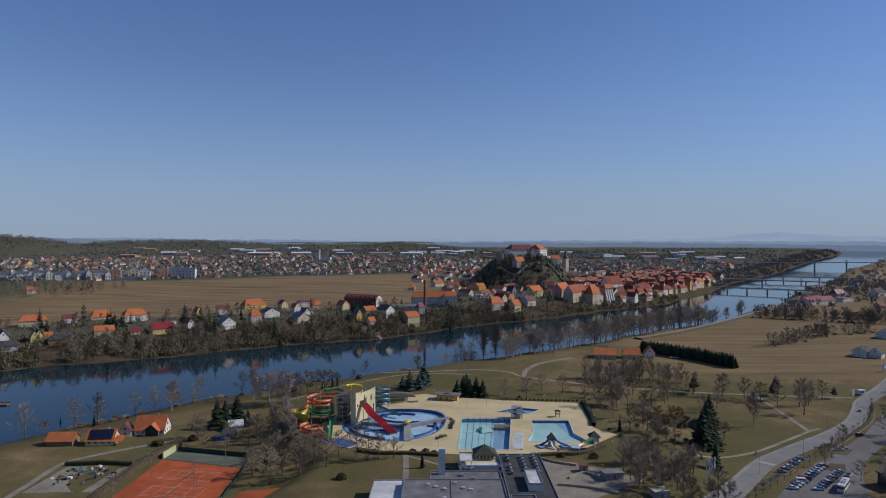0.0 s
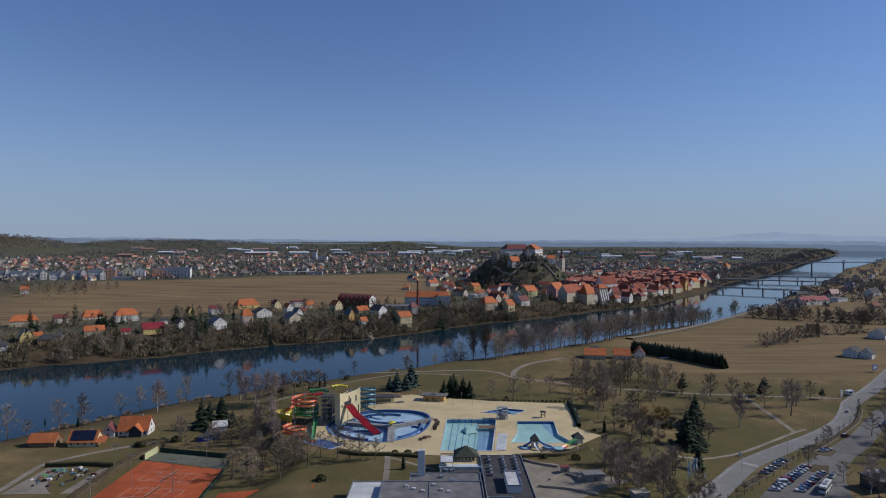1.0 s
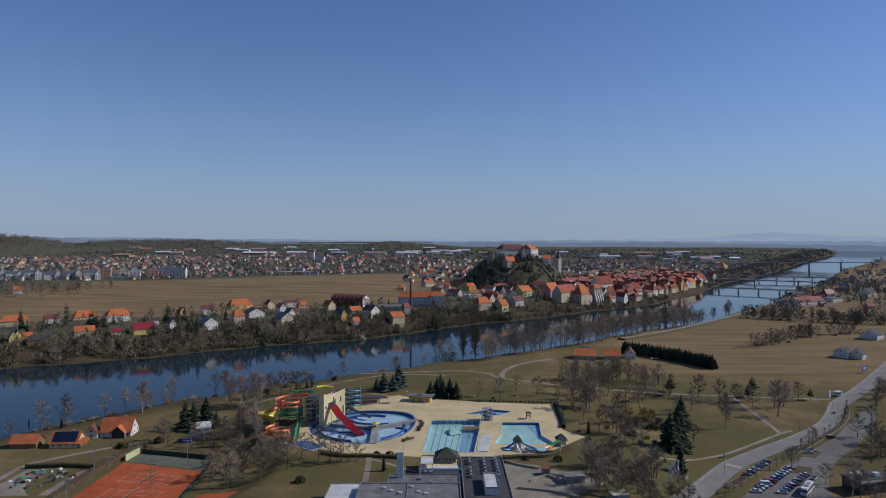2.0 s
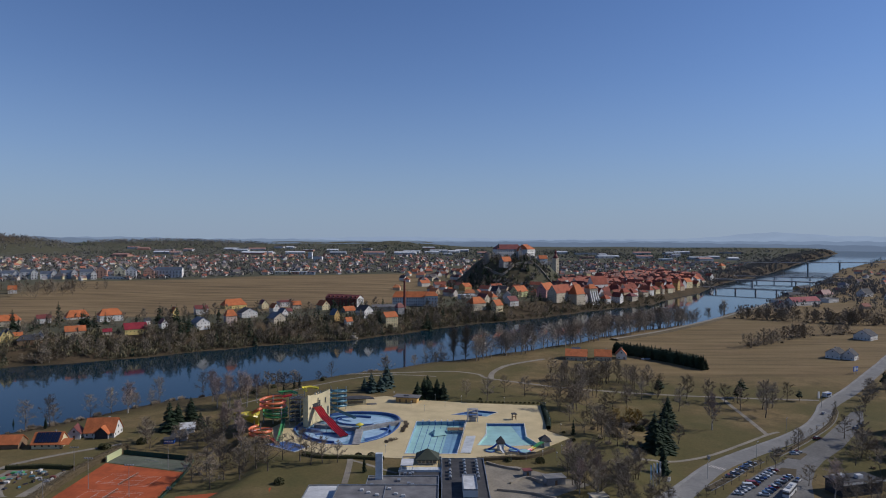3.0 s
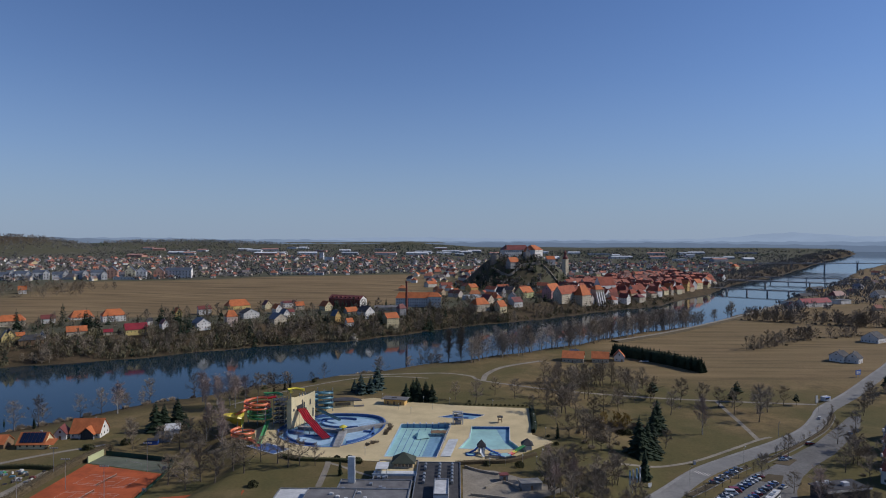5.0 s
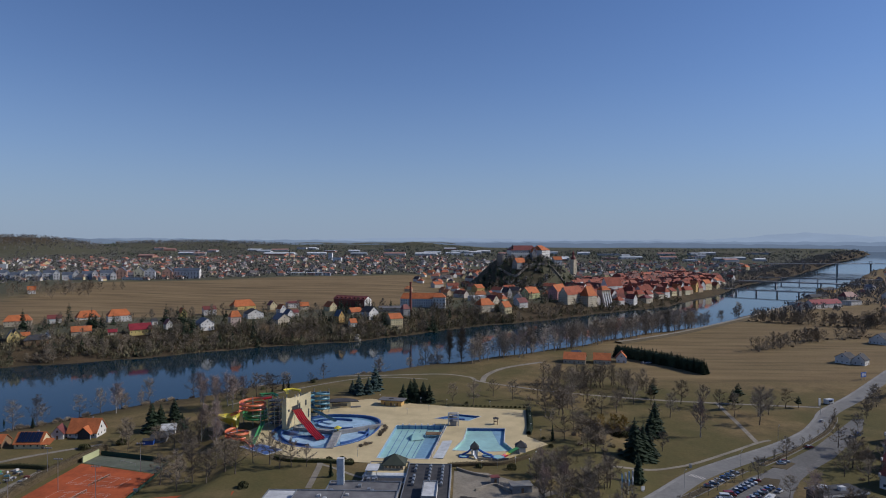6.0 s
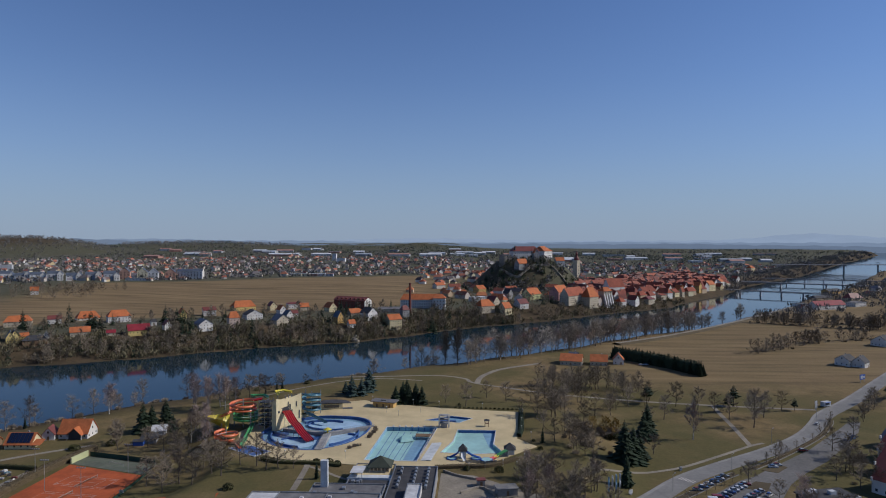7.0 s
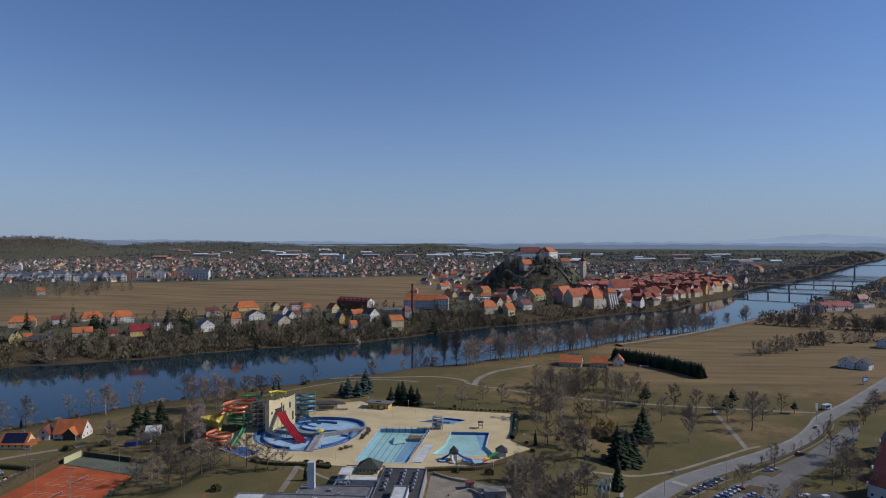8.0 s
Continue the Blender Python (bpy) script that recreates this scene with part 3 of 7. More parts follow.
PINE = kind("pine_tree", "dark pine with a high uneven crown", "tree", [conifer_shape(s + 11, 17, 5.0, 13, droop=.05, per=12, bare=.4) for s in range(2)], TC, (M_BARK, M_NEEDLE))
CYPRESS = kind("cypress_tree", "narrow dark evergreen column", "tree", [conifer_shape(s + 15, 6, 0.8, 22, droop=-.6, per=9) for s in range(1)], TC, (M_BARK, M_NEEDLE))
THUJA = kind("thuja_tree", "dense dark green thuja in the tall farm hedge", "tree", [conifer_shape(s + 50, 11, 2.6, 26, droop=-.5, per=11, bare=.02) for s in range(3)], TC, (M_BARK, M_NEEDLE))
SHRUB = kind("shrub", "leafless brown shrub on rough ground", "shrub", [(bush_shape(s, 2.6, 3.4, 320, .08),) for s in range(3)], ("foliage",), (M_TWIG,))
GREENBUSH = kind("bush", "rounded green-brown evergreen bush", "bush", [(clump_shape(s, 2.0, 2.0, 2.2, 420, .3),) for s in range(3)], ("foliage",), (M_HEDGE,))
FAR_SHAPES = [bare_tree(s + 120, 17, 1.1, limbs=7, branches=6, twigs=10, fork=.12, twig_w=.13) for s in range(5)]
FARSPRUCE = kind("spruce_tree", "dark conifer among the houses of the far bank", "tree", [conifer_shape(s + 30, 15, 4.2, 15, per=10) for s in range(3)], TC, (M_BARK, M_NEEDLE))


M_BANKTWIG = mat("dull_bank_twigs", (0.27, 0.215, 0.155), (0.19, 0.16, 0.115), 3, 0.95, big=25, wear=0.4)


class Grove:
    """Many far bare trees that nobody could count, gathered into one mesh."""

    def __init__(self, shapes, material):
        self.s, self.shapes, self.material = Shape(), shapes, material

    def plant(self, x, y, size, rnd, *rest, **more):
        for shape in rnd.choice(self.shapes):
            a, g, k = rnd.uniform(0, 6.283), ground(x, y) - .3, len(self.s.v)
            c, s = math.cos(a) * size, math.sin(a) * size
            self.s.v += [(x + c * u - s * v, y + s * u + c * v, g + w * size) for u, v, w in shape.v]
            self.s.f += [tuple(k + i for i in f) for f in shape.f]

    def done(self, name, label):
        tagged(part(name, self.s, self.material), label, "woodland", "", "stuff")


def hedge(name, pts, width, height, material, label, step=0.9, leaf=0.2, per=26, lift=0.0):
    """A clipped hedge: a dense core with leaf tufts all over it."""
    rnd = random.Random(len(pts) + int(abs(pts[0][0])))
    line = smooth_line(pts, 6)
    base = tagged(new(name), label, "hedge")
    core, leaves = Shape(), Shape()
    path = [(p.x, p.y, ground(p.x, p.y) + lift) for p in line]
    w, h = width / 2, height
    core.sweep(path, [(-w * .9, -.2), (-w * .85, h * .75), (-w * .5, h * .9), (w * .5, h * .9), (w * .85, h * .75), (w * .9, -.2)])
    for a, b in zip(path, path[1:]):
        a, b = Vector(a), Vector(b)
        n = Vector((a.y - b.y, b.x - a.x, 0)).normalized()
        for k in range(max(1, int((b - a).length / step * per * (height + width) / 4))):
            side = rnd.uniform(-w, w)
            up = h * rnd.uniform(.8, 1.05) if rnd.random() < .5 else h * rnd.uniform(0.05, 1)
            if up < h * .8:
                side = w * rnd.choice((-1, 1)) * rnd.uniform(.85, 1.05)
            p = a.lerp(b, rnd.random()) + n * side + Vector((0, 0, up))
            u = Vector((rnd.gauss(0, 1), rnd.gauss(0, 1), rnd.gauss(0, 1))).normalized() * leaf
            v = u.orthogonal() .normalized() * leaf
            leaves.face(p - u, p + v, p + u)
    part("hedge_core", core, material, base)
    part("foliage", leaves, material, base)
    return base

# ---- houses ----
M_BEIGE = mat("beige_render", (0.52, 0.45, 0.34), (0.45, 0.39, 0.29), 1.5, 0.88, big=6, wear=0.25)
M_YELLOWW = mat("yellow_render", (0.62, 0.48, 0.18), (0.55, 0.42, 0.16), 1.5, 0.88, big=6, wear=0.2)
M_PALEPINK = mat("pale_pink_render", (0.60, 0.46, 0.38), (0.52, 0.4, 0.33), 1.5, 0.88, big=6, wear=0.2)
M_OCHRE = mat("ochre_render", (0.56, 0.36, 0.13), (0.48, 0.31, 0.11), 1.5, 0.88, big=6, wear=0.2)
M_LIME = mat("pale_lime_render", (0.50, 0.52, 0.28), (0.44, 0.46, 0.25), 1.5, 0.88, big=6, wear=0.2)
WALL_OF = {"white": (M_WHITE, "white"), "beige": (M_BEIGE, "beige"), "yellow": (M_YELLOWW, "yellow"), "cream": (M_CREAM, "cream"), "pinkish": (M_PALEPINK, "pale pink"), "ochre": (M_OCHRE, "ochre"), "pink": (M_PINK, "pink"), "greenish": (M_LIME, "pale lime green"), "grey": (M_GREY, "grey"), "wood": (M_WOOD, "brown timber")}
ROOF_OF = {"TERRA": (M_TERRA, "orange tiled"), "DARKR": (M_ROOFDARK, "dark"), "ROOFDARK": (M_ROOFDARK, "dark grey"), "REDBROWN": (M_REDBROWN, "red-brown"), "CRIMSON": (M_CRIMSON, "crimson"), "BLUEROOF": (M_BLUEROOF, "blue-grey"), "ROOFWHITE": (M_ROOFWHITE, "white sheet"), "ROOFGREY": (M_ROOFGREY, "flat grey"), "TOWN": (M_TOWNROOFS, "old red tiled")}


def roof_shape(w, d, h, rh, style, over=0.5, thick=0.22):
    """A roof with eaves and thickness. gable: ridge along x; gableend: ridge along y."""
    s = Shape()
    W, D = w / 2 + over, d / 2 + over
    if style == "gableend":
        t = roof_shape(d, w, h, rh, "gable", over, thick)
        s.v, s.f = [(-y, x, z) for x, y, z in t.v], t.f
        return s
    if style == "flat":
        s.box(-W, -D, h, W, D, h + 0.35)
        s.box(-W + 1, -D + 1, h + 0.35, W - 1, D - 1, h + 0.45)
        return s
    drop = over * rh / (d / 2)
    ez, rz = h - drop, h + rh
    ins = 0 if style == "gable" else W - 0.1 if style == "pyramid" else min(w / 2 - 0.4, d / 2 * 0.6)
    for dz in (0.0, thick):
        a, b, c, e = (-W, -D, ez + dz), (W, -D, ez + dz), (W, D, ez + dz), (-W, D, ez + dz)
        r0, r1 = (-W + ins, 0, rz + dz), (W - ins, 0, rz + dz)
        if dz:
            s.face(a, b, r1, r0).face(c, e, r0, r1)
            if ins:
                s.face(b, c, r1).face(e, a, r0)
        else:
            s.face(r0, r1, b, a).face(r1, r0, e, c)
    for p, q in (((-W, -D), (W, -D)), ((W, D), (-W, D))):
        s.face((*p, ez), (*q, ez), (*q, ez + thick), (*p, ez + thick))
    for x, sg in ((-W, 1), (W, -1)):
        if not ins:
            s.face((x, -D, ez), (x, -D, ez + thick), (x, 0, rz + thick), (x, 0, rz)).face((x, 0, rz), (x, 0, rz + thick), (x, D, ez + thick), (x, D, ez))
        else:
            s.face((x, -D, ez), (x, D, ez), (x, D, ez + thick), (x, -D, ez + thick))
    return s


def body_shape(w, d, h, rh, style):
    s = Shape()
    W, D = w / 2, d / 2
    s.box(-W, -D, -3, W, D, h)
    if style == "gable":
        for x in (-W, W):
            s.face((x, -D, h), (x, D, h), (x, 0, h + rh))
    if style == "gableend":
        for y in (-D, D):
            s.face((-W, y, h), (W, y, h), (0, y, h + rh))
    return s


WINDOW = Shape().box(-.5, -.06, -.6, .5, .03, .6).mesh("window", M_GLASS)
FRAME = Shape().box(-.62, -.05, -.72, .62, .02, -.6).box(-.62, -.05, .6, .62, .02, .72).box(-.62, -.05, -.6, -.5, .02, .6).box(.5, -.05, -.6, .62, .02, .6).mesh("window_frame", M_WHITE)
DOOR = Shape().box(-.5, -.08, 0, .5, .03, 2.05).mesh("door", M_WOOD)
CHIMNEY = Shape().box(-.35, -.35, -1, .35, .35, 1.2).box(-.45, -.45, 1.2, .45, .45, 1.4).mesh("chimney", M_GREY)


def add_windows(ob, w, d, h, style="gable", rh=0, floor=2.9, pitch=2.9, sides="frl", door=True, size=1.0, frames=False):
    """Windows, one part each, on the front (-y), right (+x) and left (-x) walls."""
    faces = {"f": (w, pose(0, -d / 2, 0)), "r": (d, pose(w / 2, 0, 0, 0, 0, 90)), "l": (d, pose(-w / 2, 0, 0, 0, 0, -90))}
    for key in sides:
        width, m = faces[key]
        n = max(1, int((width - 1) / pitch))
        for storey in range(max(1, int(h / floor + .2))):
            for i in range(n):
                x = (i - (n - 1) / 2) * (width / n)
                if door and key == "f" and storey == 0 and i == n // 2:
                    part("door", DOOR, None, ob, "", m @ pose(x, 0, 0))
                    continue
                win = part("window", WINDOW, None, ob, "", m @ pose(x, 0, storey * floor + 1.55) @ Matrix.Diagonal((size, 1, size, 1)))
                if frames:
                    part("window_frame", FRAME, None, win)
        gable = (style == "gableend" and key == "f") or (style == "gable" and key in "rl")
        if gable and rh > 3:
            part("window", WINDOW, None, ob, "", m @ pose(0, 0, h + rh * .3))


def house(x, y, w, d, h, rh, rz, style, roof, wall, windows=True, label="", chimney=True):
    rm, rn = ROOF_OF[roof]
    wm, wn = WALL_OF[wall]
    where = "among bare trees" if y < 1000 else "in the town"
    ob = thing("house", label or f"{wn} house with {rn} roof {where}", "house", x, y, ground(x, y), rz)
    part("wall", body_shape(w, d, h, rh, style), wm, ob)
    r = part("roof", roof_shape(w, d, h, rh, style), rm, ob, f"{rn} roof")
    if chimney and style != "flat":
        part("chimney", CHIMNEY, None, r, "", pose(w * .18 if style != "gableend" else d * .06, d * .1, h + rh * .85))
    if windows:
        add_windows(ob, w, d, h, style, rh, size=.8)
    return ob


def houses_on_the_banks():
    house(-431, 669, 25.0, 14.5, 5.7, 5.5, 32, "hip", "TERRA", "beige")
    house(-369, 580, 5.7, 8.0, 5.3, 4.1, 45, "gableend", "DARKR", "yellow")
    house(-365, 588, 6.9, 7.0, 2.6, 2.7, 35, "gable", "TERRA", "yellow")
    house(-350, 582, 19.5, 14.5, 2.6, 3.7, 32, "hip", "ROOFDARK", "wood")
    house(-347, 592, 5.6, 8.0, 2.7, 4.1, 30, "gableend", "ROOFDARK", "white")
    house(-405, 690, 13.3, 12.6, 5.2, 3.6, 35, "gable", "REDBROWN", "white")
    house(-388, 723, 23.5, 16.0, 2.6, 6.9, 40, "hip", "TERRA", "white")
    house(-344, 710, 23.3, 16.0, 6.9, 6.4, 38, "hip", "TERRA", "white")
    house(-325, 610, 16.9, 15.5, 4.6, 4.2, 32, "gable", "TERRA", "beige")
    house(-279, 632, 19.9, 16.0, 3.8, 5.2, 35, "gable", "CRIMSON", "yellow")
    house(-299, 618, 7.9, 7.1, 2.6, 2.3, 30, "gable", "CRIMSON", "beige")
    house(-291, 685, 5.3, 7.0, 4.2, 2.1, 40, "gable", "ROOFDARK", "white")
    house(-260, 653, 6.8, 8.2, 5.6, 4.4, 45, "gableend", "REDBROWN", "white")
    house(-288, 747, 7.4, 8.8, 6.4, 5.4, 45, "gableend", "TERRA", "yellow")
    house(-270, 781, 14.8, 13.3, 7.1, 3.6, 30, "gable", "REDBROWN", "white")
    house(-227, 665, 14.4, 15.0, 5.6, 5.0, 45, "gableend", "BLUEROOF", "white")
    house(-620, 959, 11.1, 10.6, 5.9, 5.7, 35, "gable", "TERRA", "white")
    house(-392, 566, 8.1, 9.7, 5.2, 5.5, 45, "gableend", "ROOFDARK", "white")
    house(-382, 557, 17.6, 12.8, 2.5, 4.0, 30, "hip", "ROOFDARK", "white")
    house(-370, 576, 6.7, 8.0, 3.9, 5.8, 40, "gableend", "BLUEROOF", "yellow")
    house(-253, 850, 29.7, 16.0, 4.7, 7.5, 40, "hip", "TERRA", "yellow")
    house(-202, 684, 11.2, 9.8, 10.4, 5.7, 35, "hip", "TERRA", "pinkish")
    house(-204, 749, 19.0, 15.0, 6.1, 5.2, 40, "gableend", "ROOFDARK", "white")
    house(-214, 852, 9.5, 11.3, 6.0, 5.3, 40, "gableend", "REDBROWN", "cream")
    house(-185, 798, 8.8, 10.6, 6.8, 5.2, 45, "gableend", "TERRA", "white")
    house(-190, 876, 20.6, 15.0, 6.4, 1.9, 30, "hip", "REDBROWN", "white")
    house(-169, 845, 11.5, 10.3, 5.7, 4.6, 30, "gable", "TERRA", "beige")
    house(-165, 760, 8.6, 10.3, 4.6, 4.9, 45, "gableend", "BLUEROOF", "white")
    house(-159, 709, 15.8, 15.0, 5.8, 5.8, 45, "gableend", "BLUEROOF", "beige")
    house(-131, 834, 11.5, 13.8, 6.1, 6.0, 45, "gableend", "TERRA", "cream")
    house(-99, 735, 7.6, 9.2, 6.7, 6.0, 45, "gableend", "BLUEROOF", "ochre")
    house(-93, 799, 14.3, 13.6, 2.9, 4.9, 35, "gable", "TERRA", "beige")
    house(-68, 759, 14.3, 15.0, 7.4, 5.9, 50, "gableend", "ROOFDARK", "white")
    house(-38, 753, 15.5, 14.3, 9.6, 5.3, 32, "gable", "TERRA", "cream")
    house(-28, 783, 9.2, 8.1, 10.7, 4.8, 35, "hip", "REDBROWN", "grey")
    house(-164, 780, 8.4, 8.0, 4.0, 3.1, 35, "gable", "REDBROWN", "white")
    house(-82, 725, 7.5, 7.1, 3.8, 4.0, 35, "gable", "TERRA", "white")
    house(63, 988, 25.5, 16.0, 6.6, 3.9, 32, "flat", "ROOFWHITE", "white")
    house(71, 878, 21.8, 16.0, 7.2, 8.0, 35, "hip", "TERRA", "beige")
    house(99, 881, 12.9, 12.9, 7.2, 7.2, 40, "gable", "TERRA", "cream")
    house(123, 918, 15.7, 15.0, 5.6, 6.1, 35, "gable", "REDBROWN", "white")
    house(148, 1033, 31.0, 16.0, 8.8, 8.6, 52, "gable", "TERRA", "greenish")
    house(110, 1026, 10.5, 12.6, 10.5, 7.3, 45, "gableend", "ROOFDARK", "grey")
    house(83, 923, 14.4, 15.0, 6.5, 7.0, 50, "gableend", "REDBROWN", "beige")
    house(66, 1154, 17.2, 16.0, 7.8, 6.0, 40, "gable", "TERRA", "ochre")
    house(190, 1023, 37.3, 16.0, 13.0, 9.7, 58, "gable", "TERRA", "pink")
    house(205, 986, 45.3, 16.0, 12.0, 11.4, 50, "gable", "TOWN", "beige")
    house(233, 994, 23.3, 16.0, 15.1, 13.9, 45, "hip", "TERRA", "beige")
    house(263, 1149, 12.6, 12.6, 5.6, 4.9, 40, "gable", "TERRA", "cream")
    house(312, 1050, 13.8, 15.0, 8.2, 6.7, 50, "gableend", "TOWN", "white")
    house(342, 1076, 17.4, 16.0, 5.8, 4.4, 40, "hip", "REDBROWN", "beige")
    house(373, 1115, 16.4, 16.0, 5.4, 2.7, 40, "gable", "TOWN", "beige")
    house(414, 1177, 17.0, 16.0, 5.8, 5.6, 45, "gable", "TOWN", "cream")
    house(436, 1212, 10.9, 13.1, 7.4, 7.2, 50, "gableend", "TERRA", "ochre")
    house(435, 1195, 7.3, 7.3, 8.8, 7.1, 40, "gable", "TOWN", "beige")
    house(490, 1277, 14.2, 15.0, 11.8, 6.7, 50, "gableend", "TERRA", "ochre")
    house(534, 1335, 22.9, 16.0, 10.4, 7.3, 40, "gable", "TERRA", "cream")
    house(583, 1413, 19.0, 16.0, 10.3, 5.7, 50, "gable", "TERRA", "white")
    house(682, 1574, 16.2, 15.0, 8.5, 6.7, 40, "gableend", "TOWN", "white")
    house(878, 1952, 23.3, 16.0, 14.3, 6.9, 40, "hip", "TERRA", "cream")
    house(751, 1287, 41.2, 16.0, 6.2, 4.0, 30, "gable", "ROOFDARK", "ochre")
    house(560, 1021, 17.5, 14.9, 5.4, 1.2, 25, "gable", "ROOFDARK", "white")
    house(587, 998, 59.9, 16.0, 6.7, 6.1, 23, "gable", "CRIMSON", "white")
    house(666, 1165, 43.6, 16.0, 3.4, 3.9, 23, "hip", "ROOFDARK", "beige")
    house(657, 1045, 27.0, 16.0, 6.3, 4.9, 28, "flat", "ROOFGREY", "white")
    house(703, 1134, 29.9, 16.0, 6.1, 7.5, 25, "hip", "REDBROWN", "beige")
    house(788, 1155, 27.8, 16.0, 6.5, 7.4, 30, "gable", "ROOFDARK", "white")
    house(361, 548, 11.8, 11.2, 5.0, 3.6, 35, "gable", "ROOFDARK", "white")
    house(369, 541, 9.2, 9.2, 4.4, 4.4, 40, "gable", "ROOFDARK", "white")
    house(455, 651, 16.5, 15.7, 4.9, 5.3, 35, "gable", "ROOFDARK", "white")
    house(137, 538, 17.2, 16.0, 3.6, 4.5, -14, "gable", "TERRA", "beige")
    house(159, 537, 13.4, 12.3, 3.6, 4.5, -12, "gable", "TERRA", "beige")
    house(176, 543, 8.2, 9.8, 4.1, 4.6, -12, "gableend", "TERRA", "white")
    house(143, 567, 7.3, 7.0, 2.6, 2.1, -14, "gable", "BLUEROOF", "beige")


houses_on_the_banks()

# ---- castle hill, old town, bridges ----
def castle():
    ob = thing("castle", "long white hilltop castle with red tiled roof", "castle", 171, 1294, 62.5, 16)
    h = 18.5
    for name, m, w, d in (("west_wing", pose(-15, 0, 0), 56, 26), ("east_wing", pose(23, 2, 0, 0, 0, 42), 37, 27.5)):
        wing = part(name, Shape().box(-w / 2, -d / 2, -8, w / 2, d / 2, h), M_WHITE, ob, "", m)
        # west roof takes a darker red: the shade on its slopes, put into colour
        roof = part("roof", roof_shape(w, d, h, 9.0, "hip", 0.8), M_REDBROWN if name == "west_wing" else M_TERRA, wing, "steep clay tiled roof")
        part("cornice", Shape().box(-w / 2 - .4, -d / 2 - .4, h - .8, w / 2 + .4, d / 2 + .4, h - .25), M_WHITE, wing)
        for i in range(3):
            part("chimney", CHIMNEY, None, wing, "", pose(-w * .3 + i * w * .3, 2.5, h + 8.2))
        n = int(w / 4.4)
        for k in range(3):
            for i in range(n):
                part("window", WINDOW, None, wing, "", pose((i - (n - 1) / 2) * 4.3, -d / 2, 3 + 5.6 * k) @ Matrix.Diagonal((1.3, 1, 1.5, 1)))
            for i in range(5):
                part("window", WINDOW, None, wing, "", pose(w / 2, -d / 2 + 4 + i * 4.2, 3 + 5.6 * k, 0, 0, 90) @ Matrix.Diagonal((1.3, 1, 1.5, 1)))
    part("corner_turret", Shape().tube((-39, -10, 8), (-39, -10, h + 7), 1.7, 1.5, 8).tube((-39, -10, h + 7), (-39, -10, h + 11), 1.9, .1, 8), M_ROOFDARK, ob)
    tower = thing("round_tower", "dark ruined round tower below the castle", "tower", 113, 1262, ground(113, 1262) - 2)
    part("wall", Shape().tube((0, 0, -6), (0, 0, 17), 8, 7.6, 18), M_ROCK, tower)
    part("roof", Shape().tube((0, 0, 17), (0, 0, 20.5), 8.2, 3.0, 18), M_ROOFDARK, tower)
    a = house(145, 1222, 22, 13, 10, 8.5, 38, "gable", "TERRA", "grey", label="grey stone castle outbuilding with steep orange roof")
    b = house(174, 1243, 9, 9, 16, 8, 20, "gableend", "TERRA", "grey", label="tall grey stone gate tower with orange roof", chimney=False)
    c = house(222, 1262, 17, 11, 9, 6, 15, "gable", "TERRA", "white", label="white gatehouse with orange roof beside the castle")
    s = Shape()
    s.sweep([(p.x, p.y, ground(p.x, p.y)) for p in smooth_line([(196, 1240), (215, 1225), (232, 1200), (247, 1170)])], [(-.6, -3), (-.6, 3), (.6, 3), (.6, -3)])
    part("retaining_wall", s, M_ROCK, None)
    tagged(bpy.data.objects["retaining_wall"], "pale stone retaining wall running down the castle hill", "wall", "", "structure")
    s = Shape()
    s.sweep([(p.x, p.y, ground(p.x, p.y)) for p in smooth_line([(106, 1245), (135, 1205), (165, 1222), (200, 1235)])], [(-.8, -4), (-.8, 3.5), (.8, 3.5), (.8, -4)])
    tagged(part("rampart", s, M_ROCK), "grey stone rampart round the castle", "wall", "", "structure")


def church_tower():
    g = ground(315, 1640)
    ob = thing("church_tower", "tall beige church tower with dark onion dome", "tower", 315, 1640, g, 42)
    part("wall", Shape().box(-6, -6, -2, 6, 6, 44).box(-6.4, -6.4, 43, 6.4, 6.4, 44.5), M_BEIGE, ob)
    s = Shape()
    levels = ((36.5, 6.2), (39, 6.6), (42, 5.6), (45, 3.4), (47, 2.6), (51, 2.6), (52, 3.3), (55, 2.4), (58, .9), (66, .12))
    for (z0, r0), (z1, r1) in zip(levels, levels[1:]):
        s.tube((0, 0, z0 + 8), (0, 0, z1 + 8 if z1 < 66 else z1 + 2), r0, r1, 12, False)
    part("dome", s, M_REDBROWN, ob, "dark red onion dome with spire", smooth=True)
    for z in (12, 20, 29):
        for m in (pose(0, -6, z), pose(6, 0, z, 0, 0, 90)):
            part("window", WINDOW, None, ob, "", m @ Matrix.Diagonal((1.6, 1.2, 2.4, 1)))


